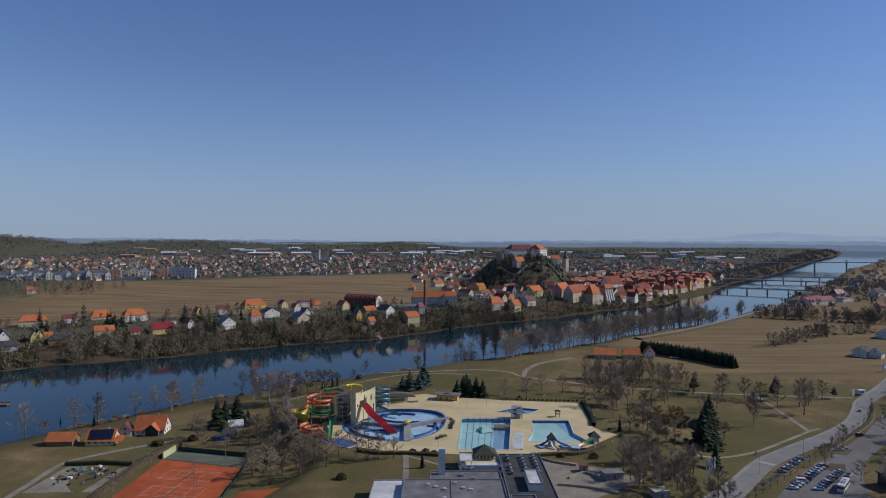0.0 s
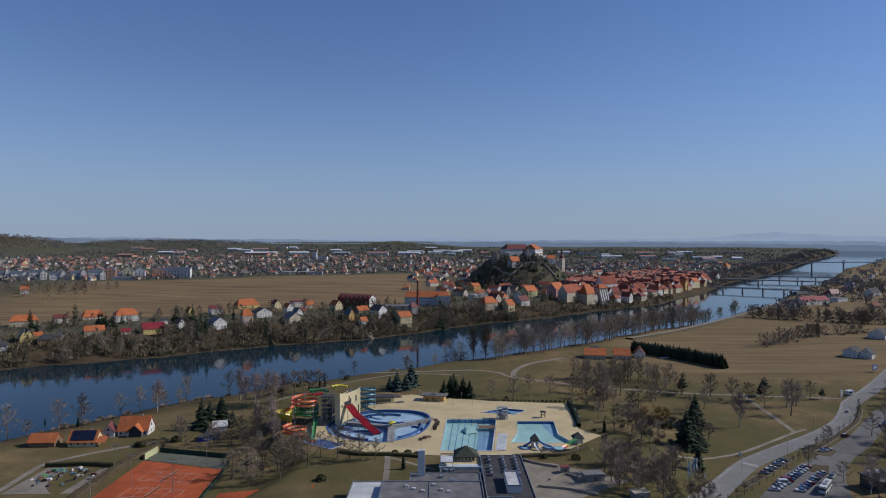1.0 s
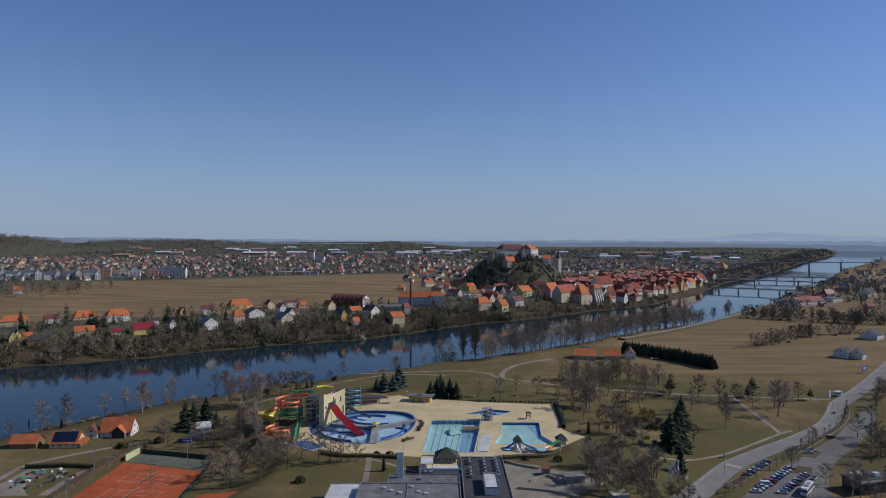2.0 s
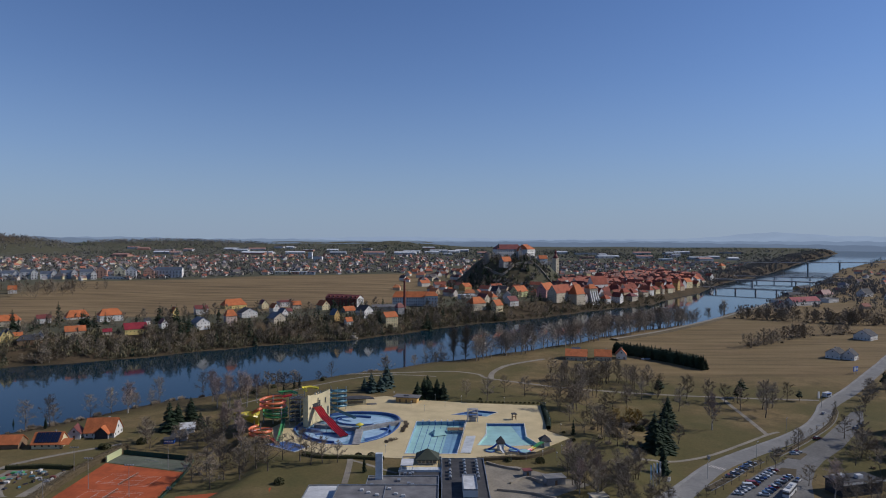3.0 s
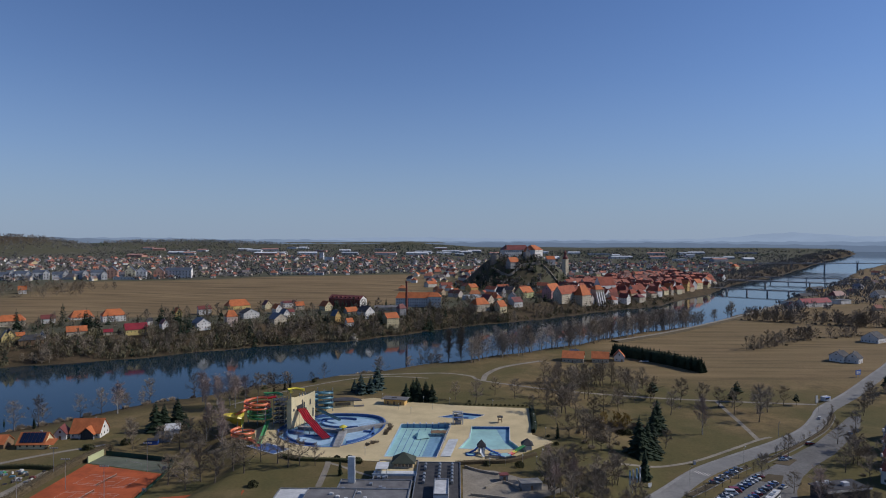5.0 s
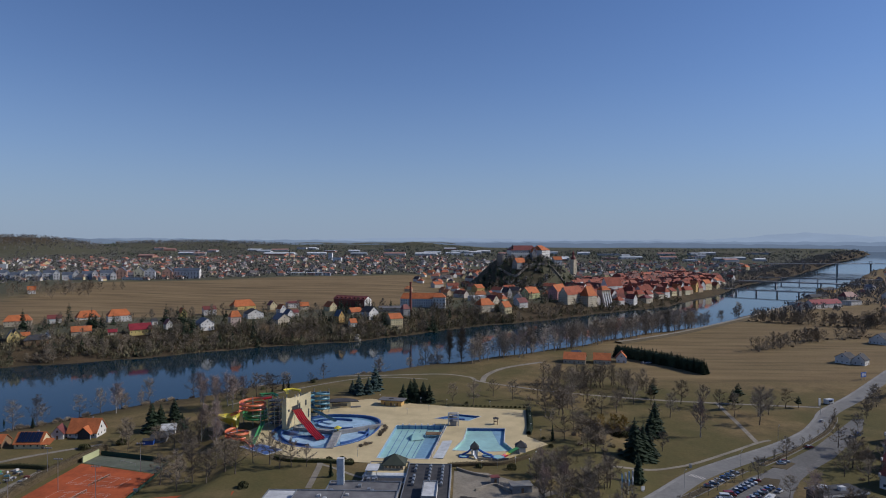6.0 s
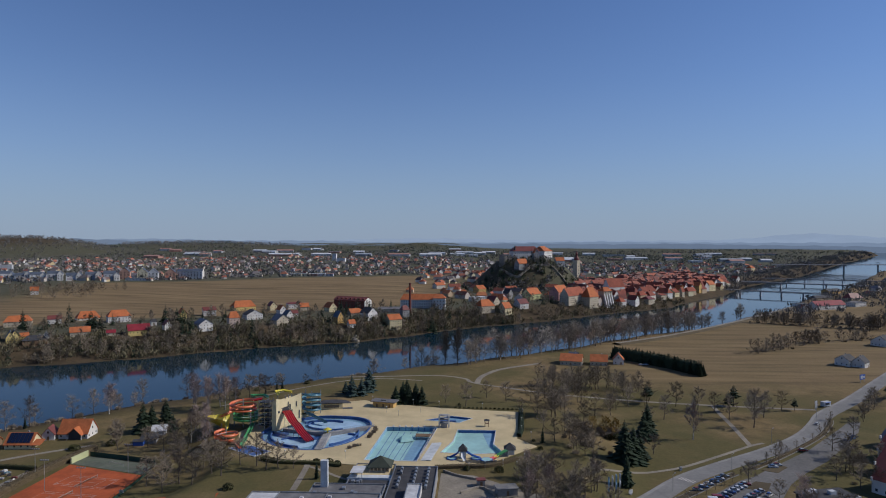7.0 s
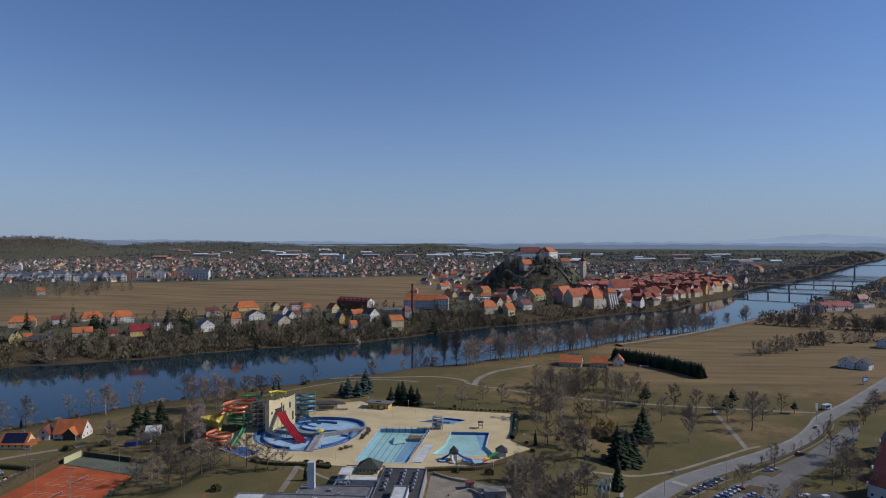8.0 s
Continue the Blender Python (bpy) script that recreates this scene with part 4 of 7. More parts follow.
def monastery():
    ob = thing("monastery_church", "large church with steep red roof and bright white gable", "church", 292, 1102, ground(292, 1102), 30)
    part("wall", body_shape(34, 17, 15, 14, "gable"), M_WHITE, ob)
    part("roof", roof_shape(34, 17, 15, 14, "gable", 0.2), M_TOWNROOFS, ob)
    add_windows(ob, 34, 17, 13, "gable", 14, floor=6, pitch=5, sides="fr", door=False, size=1.6)
    ob = thing("bastion", "square riverside bastion with sloping white buttresses", "tower", 262, 1022, ground(262, 1022), 25)
    part("wall", Shape().box(-8, -7, -6, 8, 7, 20), M_BEIGE, ob)
    part("roof", roof_shape(16, 14, 20, 6, "hip"), M_TERRA, ob)
    for i in range(4):
        x = -6.6 + i * 4.4
        part("buttress", Shape().face((x - .9, -7, 16), (x - .9, -7, -6), (x - .9, -15, -6)).face((x + .9, -7, 16), (x + .9, -15, -6), (x + .9, -7, -6)).face((x - .9, -7, 16), (x - .9, -15, -6), (x + .9, -15, -6), (x + .9, -7, 16)), M_WHITE, ob, "white rendered buttress")
    for i in range(3):
        part("window", WINDOW, None, ob, "", pose(-4.5 + 4.5 * i, -7, 17.5))


def institute():
    """The large white building with the brick chimney."""
    ob = thing("institute_building", "large white two-winged building with red-brown hipped roof", "building", -8, 884, ground(-8, 884), 0)
    part("long_wing", Shape().box(-36, -7, -3, 22, 7, 12), M_WHITE, ob)
    part("long_wing_roof", roof_shape(58, 14, 12, 7, "hip"), M_TERRA, ob, "red-brown tiled hipped roof").location.x = -7
    part("end_wing", Shape().box(9, -20, -3, 26, -7.02, 15), M_WHITE, ob)
    part("end_wing_roof", roof_shape(17, 16, 15, 5, "hip"), M_TERRA, ob, "red-brown tiled hipped roof").matrix_basis = pose(17.5, -13, 0)
    for k in range(3):
        for i in range(14):
            part("window", WINDOW, None, ob, "", pose(-34 + i * 3.1, -7, 2 + 3.8 * k) @ Matrix.Diagonal((1.2, 1, 1.4, 1)))
        for i in range(4):
            part("window", WINDOW, None, ob, "", pose(11.5 + i * 4, -20, 2.5 + 4.2 * k) @ Matrix.Diagonal((1.1, 1, 1.4, 1)))
            part("window", WINDOW, None, ob, "", pose(26, -18 + i * 3.2, 2.5 + 4.2 * k, 0, 0, 90) @ Matrix.Diagonal((1.1, 1, 1.4, 1)))
    ob = thing("factory_chimney", "tall weathered brick factory chimney", "chimney", -23, 800, ground(-23, 800))
    s = Shape().box(-2, -2, -2, 2, 2, 5).tube((0, 0, 5), (0, 0, 39), 1.7, 1.15, 14).tube((0, 0, 38), (0, 0, 40), 1.5, 1.5, 14)
    part("shaft", s, M_DARKBRICK, ob)
    ob = thing("workshop", "long low workshop with pale roof beside the chimney", "building", -45, 826, ground(-45, 826), 6)
    part("wall", Shape().box(-21, -6, -2, 21, 6, 5), M_BEIGE, ob)
    part("roof", roof_shape(42, 12, 5, 2.2, "gable", .4), M_ROOFGREY, ob)
    ob = thing("apartment_house", "long dark red apartment house with white end gable", "building", -110, 877, ground(-110, 877), -24)
    part("wall", body_shape(50, 17, 11, 4.5, "gable"), M_DARKBRICK, ob)
    part("end_wall", Shape().box(25.03, -8.5, -3, 25.3, 8.5, 11).face((25.3, -8.5, 11), (25.3, 8.5, 11), (25.3, 0, 15.3)), M_WHITE, ob, "white rendered end wall")
    r = part("roof", roof_shape(51, 17, 11, 4.5, "gable"), M_REDBROWN, ob)
    for i in range(7):
        part("dormer", Shape().box(-21 + i * 7, -7, 11.6, -18.5 + i * 7, -2, 14), M_REDBROWN, r)
    add_windows(ob, 50, 17, 11, "gable", 0, floor=3.2, pitch=3.4, sides="f", door=False)


M_DARKBRICK = mat("dark_red_brick", (0.20, 0.065, 0.05), (0.15, 0.05, 0.04), 1.0, 0.9, bump=0.3, big=5, wear=0.3)
castle()
church_tower()
monastery()
institute()


def bridge(name, label, x0, y0, x1, y1, z, width, depth, spans, truss=0.0, pylon=0.0, deck=M_GREY):
    length = math.hypot(x1 - x0, y1 - y0)
    ob = thing(name, label, "bridge", x0, y0, z, math.degrees(math.atan2(y1 - y0, x1 - x0)))
    part("deck", Shape().box(-15, -width / 2, -depth, length + 15, width / 2, 0), deck, ob)
    for y in (-width / 2 + .1, width / 2 - .1):
        rail = Shape().box(-15, y - .08, 1.0, length + 15, y + .08, 1.15)
        for i in range(int(length / 6) + 1):
            rail.box(i * 6 - .06, y - .06, -.05, i * 6 + .06, y + .06, 1.0)
        part("railing", rail, M_STEEL, ob)
    for i in range(1, spans):
        x = length * i / spans
        half = 3.0 if pylon else width / 2 - .5
        part("pier", Shape().box(x - 1.3, -half, WATER - 4 - z, x + 1.3, half, -depth + .05).box(x - 1.9, -half - .7, WATER - 4 - z, x + 1.9, half + .7, WATER + 1 - z), M_GREY, ob)
        if pylon:
            part("pylon", Shape().box(x - .8, -width / 2 + .3, -.02, x + .8, -width / 2 + 1.5, pylon).box(x - .8, width / 2 - 1.5, -.02, x + .8, width / 2 - .3, pylon).box(x - .9, -width / 2 + 1.8, pylon - 2, x + .9, width / 2 - 1.8, pylon - .6), M_GREY, ob)
    if truss:
        for i in range(spans):
            a, b = length * i / spans + 1, length * (i + 1) / spans - 1
            for y in (-width / 2, width / 2):
                s = Shape()
                n = 8
                pts = [(a + (b - a) * k / n, y, truss * math.sin(math.pi * k / n) ** .6) for k in range(n + 1)]
                for p, q in zip(pts, pts[1:]):
                    s.tube(p, q, .3, .3, 4)
                for p in pts[1:-1]:
                    s.tube(p, (p[0], y, -.3), .2, .2, 4)
                part("truss", s, M_ROOFDARK, ob)
    return ob


bridge("footbridge", "slim grey footbridge on low piers", 573, 1374, 722, 1251, 0.5, 4, 1.2, 5)
bridge("road_bridge", "grey concrete road bridge with shallow girders", 705, 1613, 935, 1452, 3, 10, 2.4, 3)
bridge("railway_bridge", "railway bridge with low dark arched trusses", 831, 1730, 1050, 1615, 4, 6, 2.0, 6, truss=5)
bridge("highway_bridge", "high grey road bridge with stubby pylons", 1135, 2352, 1740, 2374, 19, 14, 2.2, 5, pylon=8)


def unit_houses(sizes):
    """A few house shapes that whole quarters share."""
    out = []
    for w, d, h, rh, style in sizes:
        r = roof_shape(w, d, h, rh, style)
        r.box(w * .15, d * .08, h + rh * .4, w * .15 + .9, d * .08 + .9, h + rh + 1.2)
        out.append((body_shape(w, d, h, rh, style), r))
    return out


SHAPES = unit_houses(((11, 10, 4.2, 4.2, "gable"), (14, 11, 5.2, 5, "gable"), (10, 13, 4.8, 4.6, "gableend"), (18, 12, 6.5, 5, "hip"), (22, 12, 6.5, 5, "gable"), (12, 12, 5.2, 4.2, "hip")))
TOWN_SHAPES = unit_houses(((14, 12, 5.5, 6.5, "gable"), (20, 13, 6.5, 7.5, "gable"), (13, 16, 6, 7, "gableend"), (22, 14, 6.5, 7, "hip"), (28, 13, 7, 7, "gable"), (15, 15, 6, 6, "hip")))
UNITS = [(b.mesh("wall", M_WALLS), r.mesh("roof", M_ROOFS)) for b, r in SHAPES]
TOWN_UNITS = [(b.mesh("wall", M_WALLS), r.mesh("roof", M_TOWNROOFS)) for b, r in TOWN_SHAPES]


class Quarter:
    """Far houses that run together, gathered into one mesh of walls and one of roofs."""

    def __init__(self, shapes, roofing):
        self.walls, self.roofs, self.shapes, self.roofing = Shape(), Shape(), shapes, roofing

    def put(self, rnd, x, y, rz, size):
        pick = rnd.choice(self.shapes)
        g, c, s = ground(x, y), math.cos(radians(rz)) * size, math.sin(radians(rz)) * size
        for shape, into in zip(pick, (self.walls, self.roofs)):
            k = len(into.v)
            into.v += [(x + c * u - s * v, y + s * u + c * v, g + w * size) for u, v, w in shape.v]
            into.f += [tuple(k + i for i in f) for f in shape.f]

    def done(self, name, label):
        ob = tagged(new(name), label, "houses", "", "stuff")
        part("walls", self.walls, M_FARWALLS, ob)
        part("roofs", self.roofs, self.roofing, ob)


def island_mat(name, palette):
    """Colours that change from house to house within one mesh, by broad patches."""
    m, nt, p = shader(name)
    cell = nt.nodes.new("ShaderNodeTexVoronoi")
    geo = nt.nodes.new("ShaderNodeNewGeometry")
    mp = nt.nodes.new("ShaderNodeMapping")
    mp.inputs["Scale"].default_value = (1 / 21, 1 / 21, 0)
    nt.links.new(geo.outputs["Position"], mp.inputs["Vector"])
    cell.inputs["Scale"].default_value = 1.0
    nt.links.new(mp.outputs[0], cell.inputs["Vector"])
    sep = nt.nodes.new("ShaderNodeSeparateColor")
    nt.links.new(cell.outputs["Color"], sep.inputs[0])
    col = ramp(nt, [(i / len(palette), c) for i, c in enumerate(palette)], sep.outputs[0], True)
    tone = ramp(nt, [(0.3, grey(1.0)), (0.75, grey(0.7))], noise_of(nt, 4))
    nt.links.new(mix(nt, 'MULTIPLY', 1.0, col, tone), p.inputs["Base Color"])
    p.inputs["Roughness"].default_value = 0.9
    return m


M_FARWALLS = island_mat("far_house_walls", WALLS)
M_OLDROOFS = island_mat("old_town_roofs", [(0.26, 0.075, 0.045), (0.20, 0.06, 0.04), (0.32, 0.095, 0.052), (0.17, 0.057, 0.042), (0.27, 0.085, 0.05), (0.15, 0.08, 0.065)])
M_FARROOFS = island_mat("far_house_roofs", [(0.36, 0.12, 0.07), (0.24, 0.095, 0.07), (0.17, 0.11, 0.095), (0.40, 0.15, 0.085), (0.15, 0.13, 0.13), (0.30, 0.13, 0.09), (0.24, 0.22, 0.22), (0.14, 0.125, 0.125)])


def plain_house(rnd, x, y, rz, label, group, town=False, size=1.0):
    ob = tagged(new("house"), label, "house", group)
    ob.matrix_basis = pose(x, y, ground(x, y), 0, 0, rz) @ Matrix.Diagonal((size, size, size, 1))
    b, r = rnd.choice(TOWN_UNITS if town else UNITS)
    part("wall", b, None, ob)
    part("roof", r, None, ob)


def block(x, y, w, d, h, rz, material, roofmat, label, roof="flat", rh=2.5, bands=True):
    ob = thing("apartment_block", label, "building", x, y, ground(x, y), rz, "apartment blocks in the town")
    part("wall", body_shape(w, d, h, rh, roof), material, ob)
    part("roof", roof_shape(w, d, h, rh, roof, .3), roofmat, ob)
    if bands:
        n = max(2, int(w / 6.5))
        for k in range(int(h / 3)):
            for i in range(n):
                part("window", WINDOW, None, ob, "", pose((i - (n - 1) / 2) * w / n, -d / 2, 1.6 + 3 * k) @ Matrix.Diagonal((2.4, 1, 1.1, 1)))


def quarters():
    rnd = random.Random(5)
    taken = [(o.matrix_basis.translation.x, o.matrix_basis.translation.y) for o in bpy.data.objects if o.parent is None and o.name.split(".")[0] in ("house", "castle", "monastery_church", "bastion", "institute_building", "apartment_house", "workshop")]

    def free(x, y, gap):
        if any((x - a) ** 2 + (y - b) ** 2 < gap * gap for a, b in taken):
            return False
        taken.append((x, y))
        return True
    old_town, far_town = Quarter(TOWN_SHAPES, M_OLDROOFS), Quarter(SHAPES, M_FARROOFS)
    count = 0
    # old town: tight rows along the river
    for i in range(1200):
        x = rnd.uniform(235, 640)
        s = rnd.uniform(0, 1)
        y = float(bank(FAR_BANK, x)) + 34 + s * (430 - 0.3 * (x - 250))
        if hill(x, y, 165, 1310, 128, 158, 55, .36) > 8 or not free(x, y, 13.0):
            continue
        turn, size = rnd.choice((42, 48, 132, 38)) + rnd.uniform(-5, 5), rnd.uniform(.85, 1.15)
        if y - float(bank(FAR_BANK, x)) < 130 and count < 130:
            count += 1
            plain_house(rnd, x, y, turn, "old town house with weathered red tiled roof", "houses of the old town", True, size)
        else:
            old_town.put(rnd, x, y, turn, size)
    # houses between the river and the field, and round the castle hill
    for i in range(420):
        x = rnd.uniform(-60, 240)
        y = rnd.uniform(900, 1750)
        if (y - float(bank(FAR_BANK, x))) < 90 or hill(x, y, 165, 1310, 128, 158, 55, .36) > 4 or not free(x, y, 30):
            continue
        if y < 1290 and x < 60 - (y - 950) * .35 and rnd.random() < .9:
            continue
        plain_house(rnd, x, y, rnd.uniform(0, 180), "small suburban house with tiled roof among trees", "houses of the suburb")
    # the suburbs and the far town, west to east
    for i in range(1700):
        r, a = 1250 + 1500 * rnd.random() ** .9, radians(rnd.uniform(-41, 36))
        x, y = r * math.sin(a), r * math.cos(a)
        sf = (y - float(bank(FAR_BANK, x))) * .75
        if sf < 90 or (x < 120 and sf < 650) or not free(x, y, 21) or hill(x, y, 165, 1310, 128, 158, 55, .36) > 3:
            continue
        if (x > 235 and y < 1600 and sf < 420) or hill(x, y, -2050, 2850, 560, 650, 66) > 12:
            continue
        far_town.put(rnd, x, y, rnd.uniform(0, 180), rnd.uniform(.7, 1.0))
    # scattered houses on the right bank by the bridges
    for i in range(120):
        x = rnd.uniform(520, 1500)
        y = rnd.uniform(930, 2150)
        sn = float(bank(NEAR_BANK, x)) - y
        if sn < 40 or y < 0.86 * x + 330 or not free(x, y, 30):
            continue
        far_town.put(rnd, x, y, rnd.uniform(0, 180), 1.0)
    # terraces of flats beyond the field
    for i in range(9):
        x = -960 + i * 36
        block(x, 1245 + 6 * math.sin(i), 22, 13, 10 + 2 * (i % 3), 28, M_BLOCKS, M_BLUEROOF, "white terrace of flats with blue-grey roof", "gable", 5)
        block(x + 17, 1240 + 6 * math.sin(i), 10, 15, 11 + 2 * (i % 2), 28, M_WHITE, M_BLUEROOF, "narrow white gabled house with blue-grey roof", "gableend", 6)
    for i in range(4):
        block(-668 + i * 30, 1300 + 14 * (i % 2), 20, 15, 15, 20, M_BLOCKS, M_BLUEROOF, "gabled white block of flats with blue-grey roof", "gableend", 9)
    block(-545, 1335, 52, 15, 17, 8, M_WHITE, M_BLUEROOF, "large white block of flats with blue-grey roof", "gable", 5)
    block(-620, 1262, 46, 12, 5, 5, M_WHITE, M_ROOFGREY, "long low white building beside the field")
    block(-440, 1390, 60, 14, 5, 4, M_BEIGE, M_ROOFGREY, "long low commercial building beside the field")
    for i in range(5):
        block(-340 + i * 17, 1425 + i * 4, 18, 12, 6, 4, M_BLOCKS, M_HALLS, "low works building beside the field")
    for i in range(80):
        x, y = rnd.uniform(-1250, 260), rnd.uniform(1560, 2350)
        if free(x, y, 55):
            tall = rnd.random() < .3
            block(x, y, rnd.uniform(14, 18) if tall else rnd.uniform(24, 46), 13, rnd.uniform(24, 33) if tall else rnd.uniform(11, 17), rnd.uniform(-20, 25), M_BLOCKS, M_ROOFGREY, "distant block of flats in the town", bands=False)
    for i in range(150):
        r, a = rnd.uniform(1950, 3600), radians(rnd.uniform(-27, 27))
        x, y = r * math.sin(a), r * math.cos(a)
        if y - float(bank(FAR_BANK, x)) < 250 or not free(x, y, 70):
            continue
        ob = thing("industrial_hall", "distant low industrial hall with pale roof", "building", x, y, ground(x, y), rnd.uniform(-15, 15), "industrial halls beyond the town")
        w = rnd.uniform(40, 110)
        part("wall", Shape().box(-w / 2, -17, -3, w / 2, 17, 8), M_HALLS, ob)
        part("roof", roof_shape(w, 34, 8, 5, rnd.choice(("gable", "gable", "flat")), .4), M_HALLS, ob)

    old_town.done("old_town_houses", "close-packed old town houses with red tiled roofs")
    far_town.done("far_town_houses", "distant mixed houses of the wide town")


quarters()

# ---- bathing resort ----
POOL_PLAY = [(41.5, 311), (56, 309.5), (71, 311.5), (66.5, 324), (68.5, 347), (48.5, 347), (47, 328)]
POOL_SMALL = [(30, 365), (49, 361), (56, 370), (44, 374)]
LAZY = [(p.x, p.y) for p in smooth_line([(-53, 338), (-49, 326.5), (-39, 316.8), (-28, 312.4), (-18, 313), (-6, 323), (-.7, 336), (1, 350), (-1.5, 362), (-9, 368.5), (-21, 370.5), (-33, 369), (-44, 361), (-51, 350), (-53, 338)], 4)][:-1]
SPLASH = [(-61, 312), (-45, 301), (-40, 308), (-52, 316)]
Z = DECK_Z


def deck():
    s = sheet(DECK, (POOL_SPORT, POOL_PLAY, POOL_SMALL, LAZY), Z)
    walls_along(s, DECK, Z - 5.5, Z)
    setting("pool_deck", s, M_DECK, "wide beige paved sun deck round the empty pools", "paving")


def basin(name, loop, depth, floor, wallmat, label, rim=0.5, edge_mat=None):
    ob = thing(name, label, "pool")
    part("floor", sheet(loop, (), Z - depth), floor, ob)
    part("pool_wall", walls_along(Shape(), loop, Z - depth, Z + .02), wallmat, ob)
    c = (sum(p[0] for p in loop) / len(loop), sum(p[1] for p in loop) / len(loop))

    def grow(k):
        return [(p[0] + (p[0] - c[0]) / max(1, math.dist(p, c)) * k, p[1] + (p[1] - c[1]) / max(1, math.dist(p, c)) * k) for p in loop]
    edge = sheet(grow(rim), (loop,), Z + .12)
    walls_along(edge, grow(rim), Z - .1, Z + .12)
    walls_along(edge, loop, Z - .1, Z + .12)
    part("rim", edge, edge_mat or M_POOLW, ob, "raised pool rim")
    return ob


def pools():
    ob = basin("sport_pool", POOL_SPORT, 2.0, M_POOL, M_POOLM, "drained pale blue swimming pool with lane lines", 0.8)
    a, b, c, d = (Vector(p) for p in POOL_SPORT)
    for i in range(1, 8):
        t = i / 8
        p, q = a.lerp(b, t), d.lerp(c, t)
        s = Shape().sweep([(*p.lerp(q, .04), Z - 1.98), (*p.lerp(q, .97), Z - 1.98)], [(-.16, 0), (.16, 0)])
        part("lane_line", s, M_POOLD, ob, "dark blue lane line")
        w = q.lerp(d.lerp(c, t), 0)
        part("start_block", Shape().box(w.x - .35, w.y + .4, Z + .1, w.x + .35, w.y + 1.1, Z + .75), M_POOLW, ob)
        part("wall_stripe", Shape().box(w.x - .22, w.y - .16, Z - 2, w.x + .22, w.y - .03, Z), M_POOLD, ob)
    # darker quad: deep floor plus the right wall's shadow, painted in blue
    part("shaded_deep_floor", Shape().face((23.5, 300, Z - 1.96), (30.6, 300, Z - 1.96), (35.2, 336, Z - 1.96), (27, 336, Z - 1.96)), M_POOLM, ob, "darker blue deep floor with the wall's shadow painted in")
    pl = thing("pool_platform", "beige timber platform standing in the drained pool", "platform", 31.5, 338, Z - 2)
    part("board", Shape().box(-4.5, -2.5, 1.6, 4.5, 2.5, 1.85), M_WOOD, pl)
    for x in (-4, 4):
        for y in (-2.2, 2.2):
            part("leg", Shape().box(x - .12, y - .12, 0, x + .12, y + .12, 1.6), M_STEEL, pl)
    cover = thing("pool_cover", "pale blue pool cover propped up like a tent", "cover", 22.5, 335, Z - 2, 20)
    part("sheet", Shape().face((-4, -4, .3), (3, -4, .4), (2, 0, 2.8), (-2, 0, 2.6)).face((-2, 0, 2.6), (2, 0, 2.8), (4, 4, .4), (-3, 4, .3)).face((3, -4, .4), (4, 4, .4), (2, 0, 2.8)).face((-4, -4, .3), (-2, 0, 2.6), (-3, 4, .3)), M_POOL, cover)
    st = thing("pool_steps", "white stepped terrace beside the swimming pool", "steps", 35.2, 312, Z, -8)
    for i in range(5):
        part("step", Shape().box(-.6 + i * .9, -13, 0, 4.2, 13, .08 + .08 * i), M_POOLW, st)
    fr = thing("pool_fence", "white post fence along the swimming pool", "fence", 0, 0, 0)
    for i in range(12):
        x, y = 32.2 + .137 * i * 3.2, 300 + i * 4.2
        part("post", Shape().box(x - .12, y - .12, Z, x + .12, y + .12, Z + 2.2), M_WHITE, fr)
    part("rail", Shape().tube((32.2, 300, Z + 2.1), (36.9, 346, Z + 2.1), .07, .07, 5), M_WHITE, fr)
    ob = basin("play_pool", POOL_PLAY, 1.3, M_POOL, M_POOL, "drained pale blue shallow bathing pool", 0.6)
    part("far_band", Shape().box(49, 346.55, Z - 1.25, 68.2, 346.95, Z - .1), M_POOLD, ob, "dark blue band on the pool wall")
    part("darker_patch", Shape().face((64.5, 323, Z - 1.27), (66.3, 324.2, Z - 1.27), (68.2, 346.4, Z - 1.27), (61.5, 346.4, Z - 1.27)), M_POOLM, ob, "darker blue patch on the right of the floor")
    ob = basin("whirl_pool", POOL_SMALL, 1.0, M_POOLM, M_POOLD, "small angular blue pool on the deck")
    part("bench", Shape().box(38, 366, Z - 1, 47, 368, Z - .5), M_POOLD, ob)
    ob = basin("splash_pool", SPLASH, -0.05, M_POOLD, M_POOLD, "dark blue landing pool under the spiral slides", 0.7)
    ob = basin("lazy_river_pool", LAZY, 1.4, M_POOLM, M_POOLD, "round blue leisure pool with curved channels", 0.9, M_POOLD)
    for cx, cy, rx, ry, a0, a1, h in ((-26, 340, 22.5, 22.5, 178, 262, .9), (-24, 341, 20, 23, 66, 128, .9), (-24, 341, 20.5, 22, -62, 14, .9), (-7, 333, 5, 7, -70, 110, .8), (-20, 356, 14, 8.5, 150, 300, .6), (-33, 327, 9, 6, 10, 150, .5)):
        s = Shape().sweep([(x, y, Z - 1.4) for x, y in ring(cx, cy, rx, ry, 26, a0, a1)], [(-.3, 0), (-.3, h + .3), (.3, h + .3), (.3, 0)])
        part("channel_wall", s, M_POOLD, ob, "dark blue curved channel wall")
    for cx, cy, rx, ry, h in ((-19, 357, 15, 9.5, 1.33), (-9.5, 334, 7.5, 12.5, 1.32), (-29, 327, 7.5, 9, 1.31), (-40, 330, 7, 8, 1.33)):
        part("shallow_floor", sheet(ring(cx, cy, rx, ry, 28), (), Z - h), M_POOLP, ob, "pale blue shallow floor")
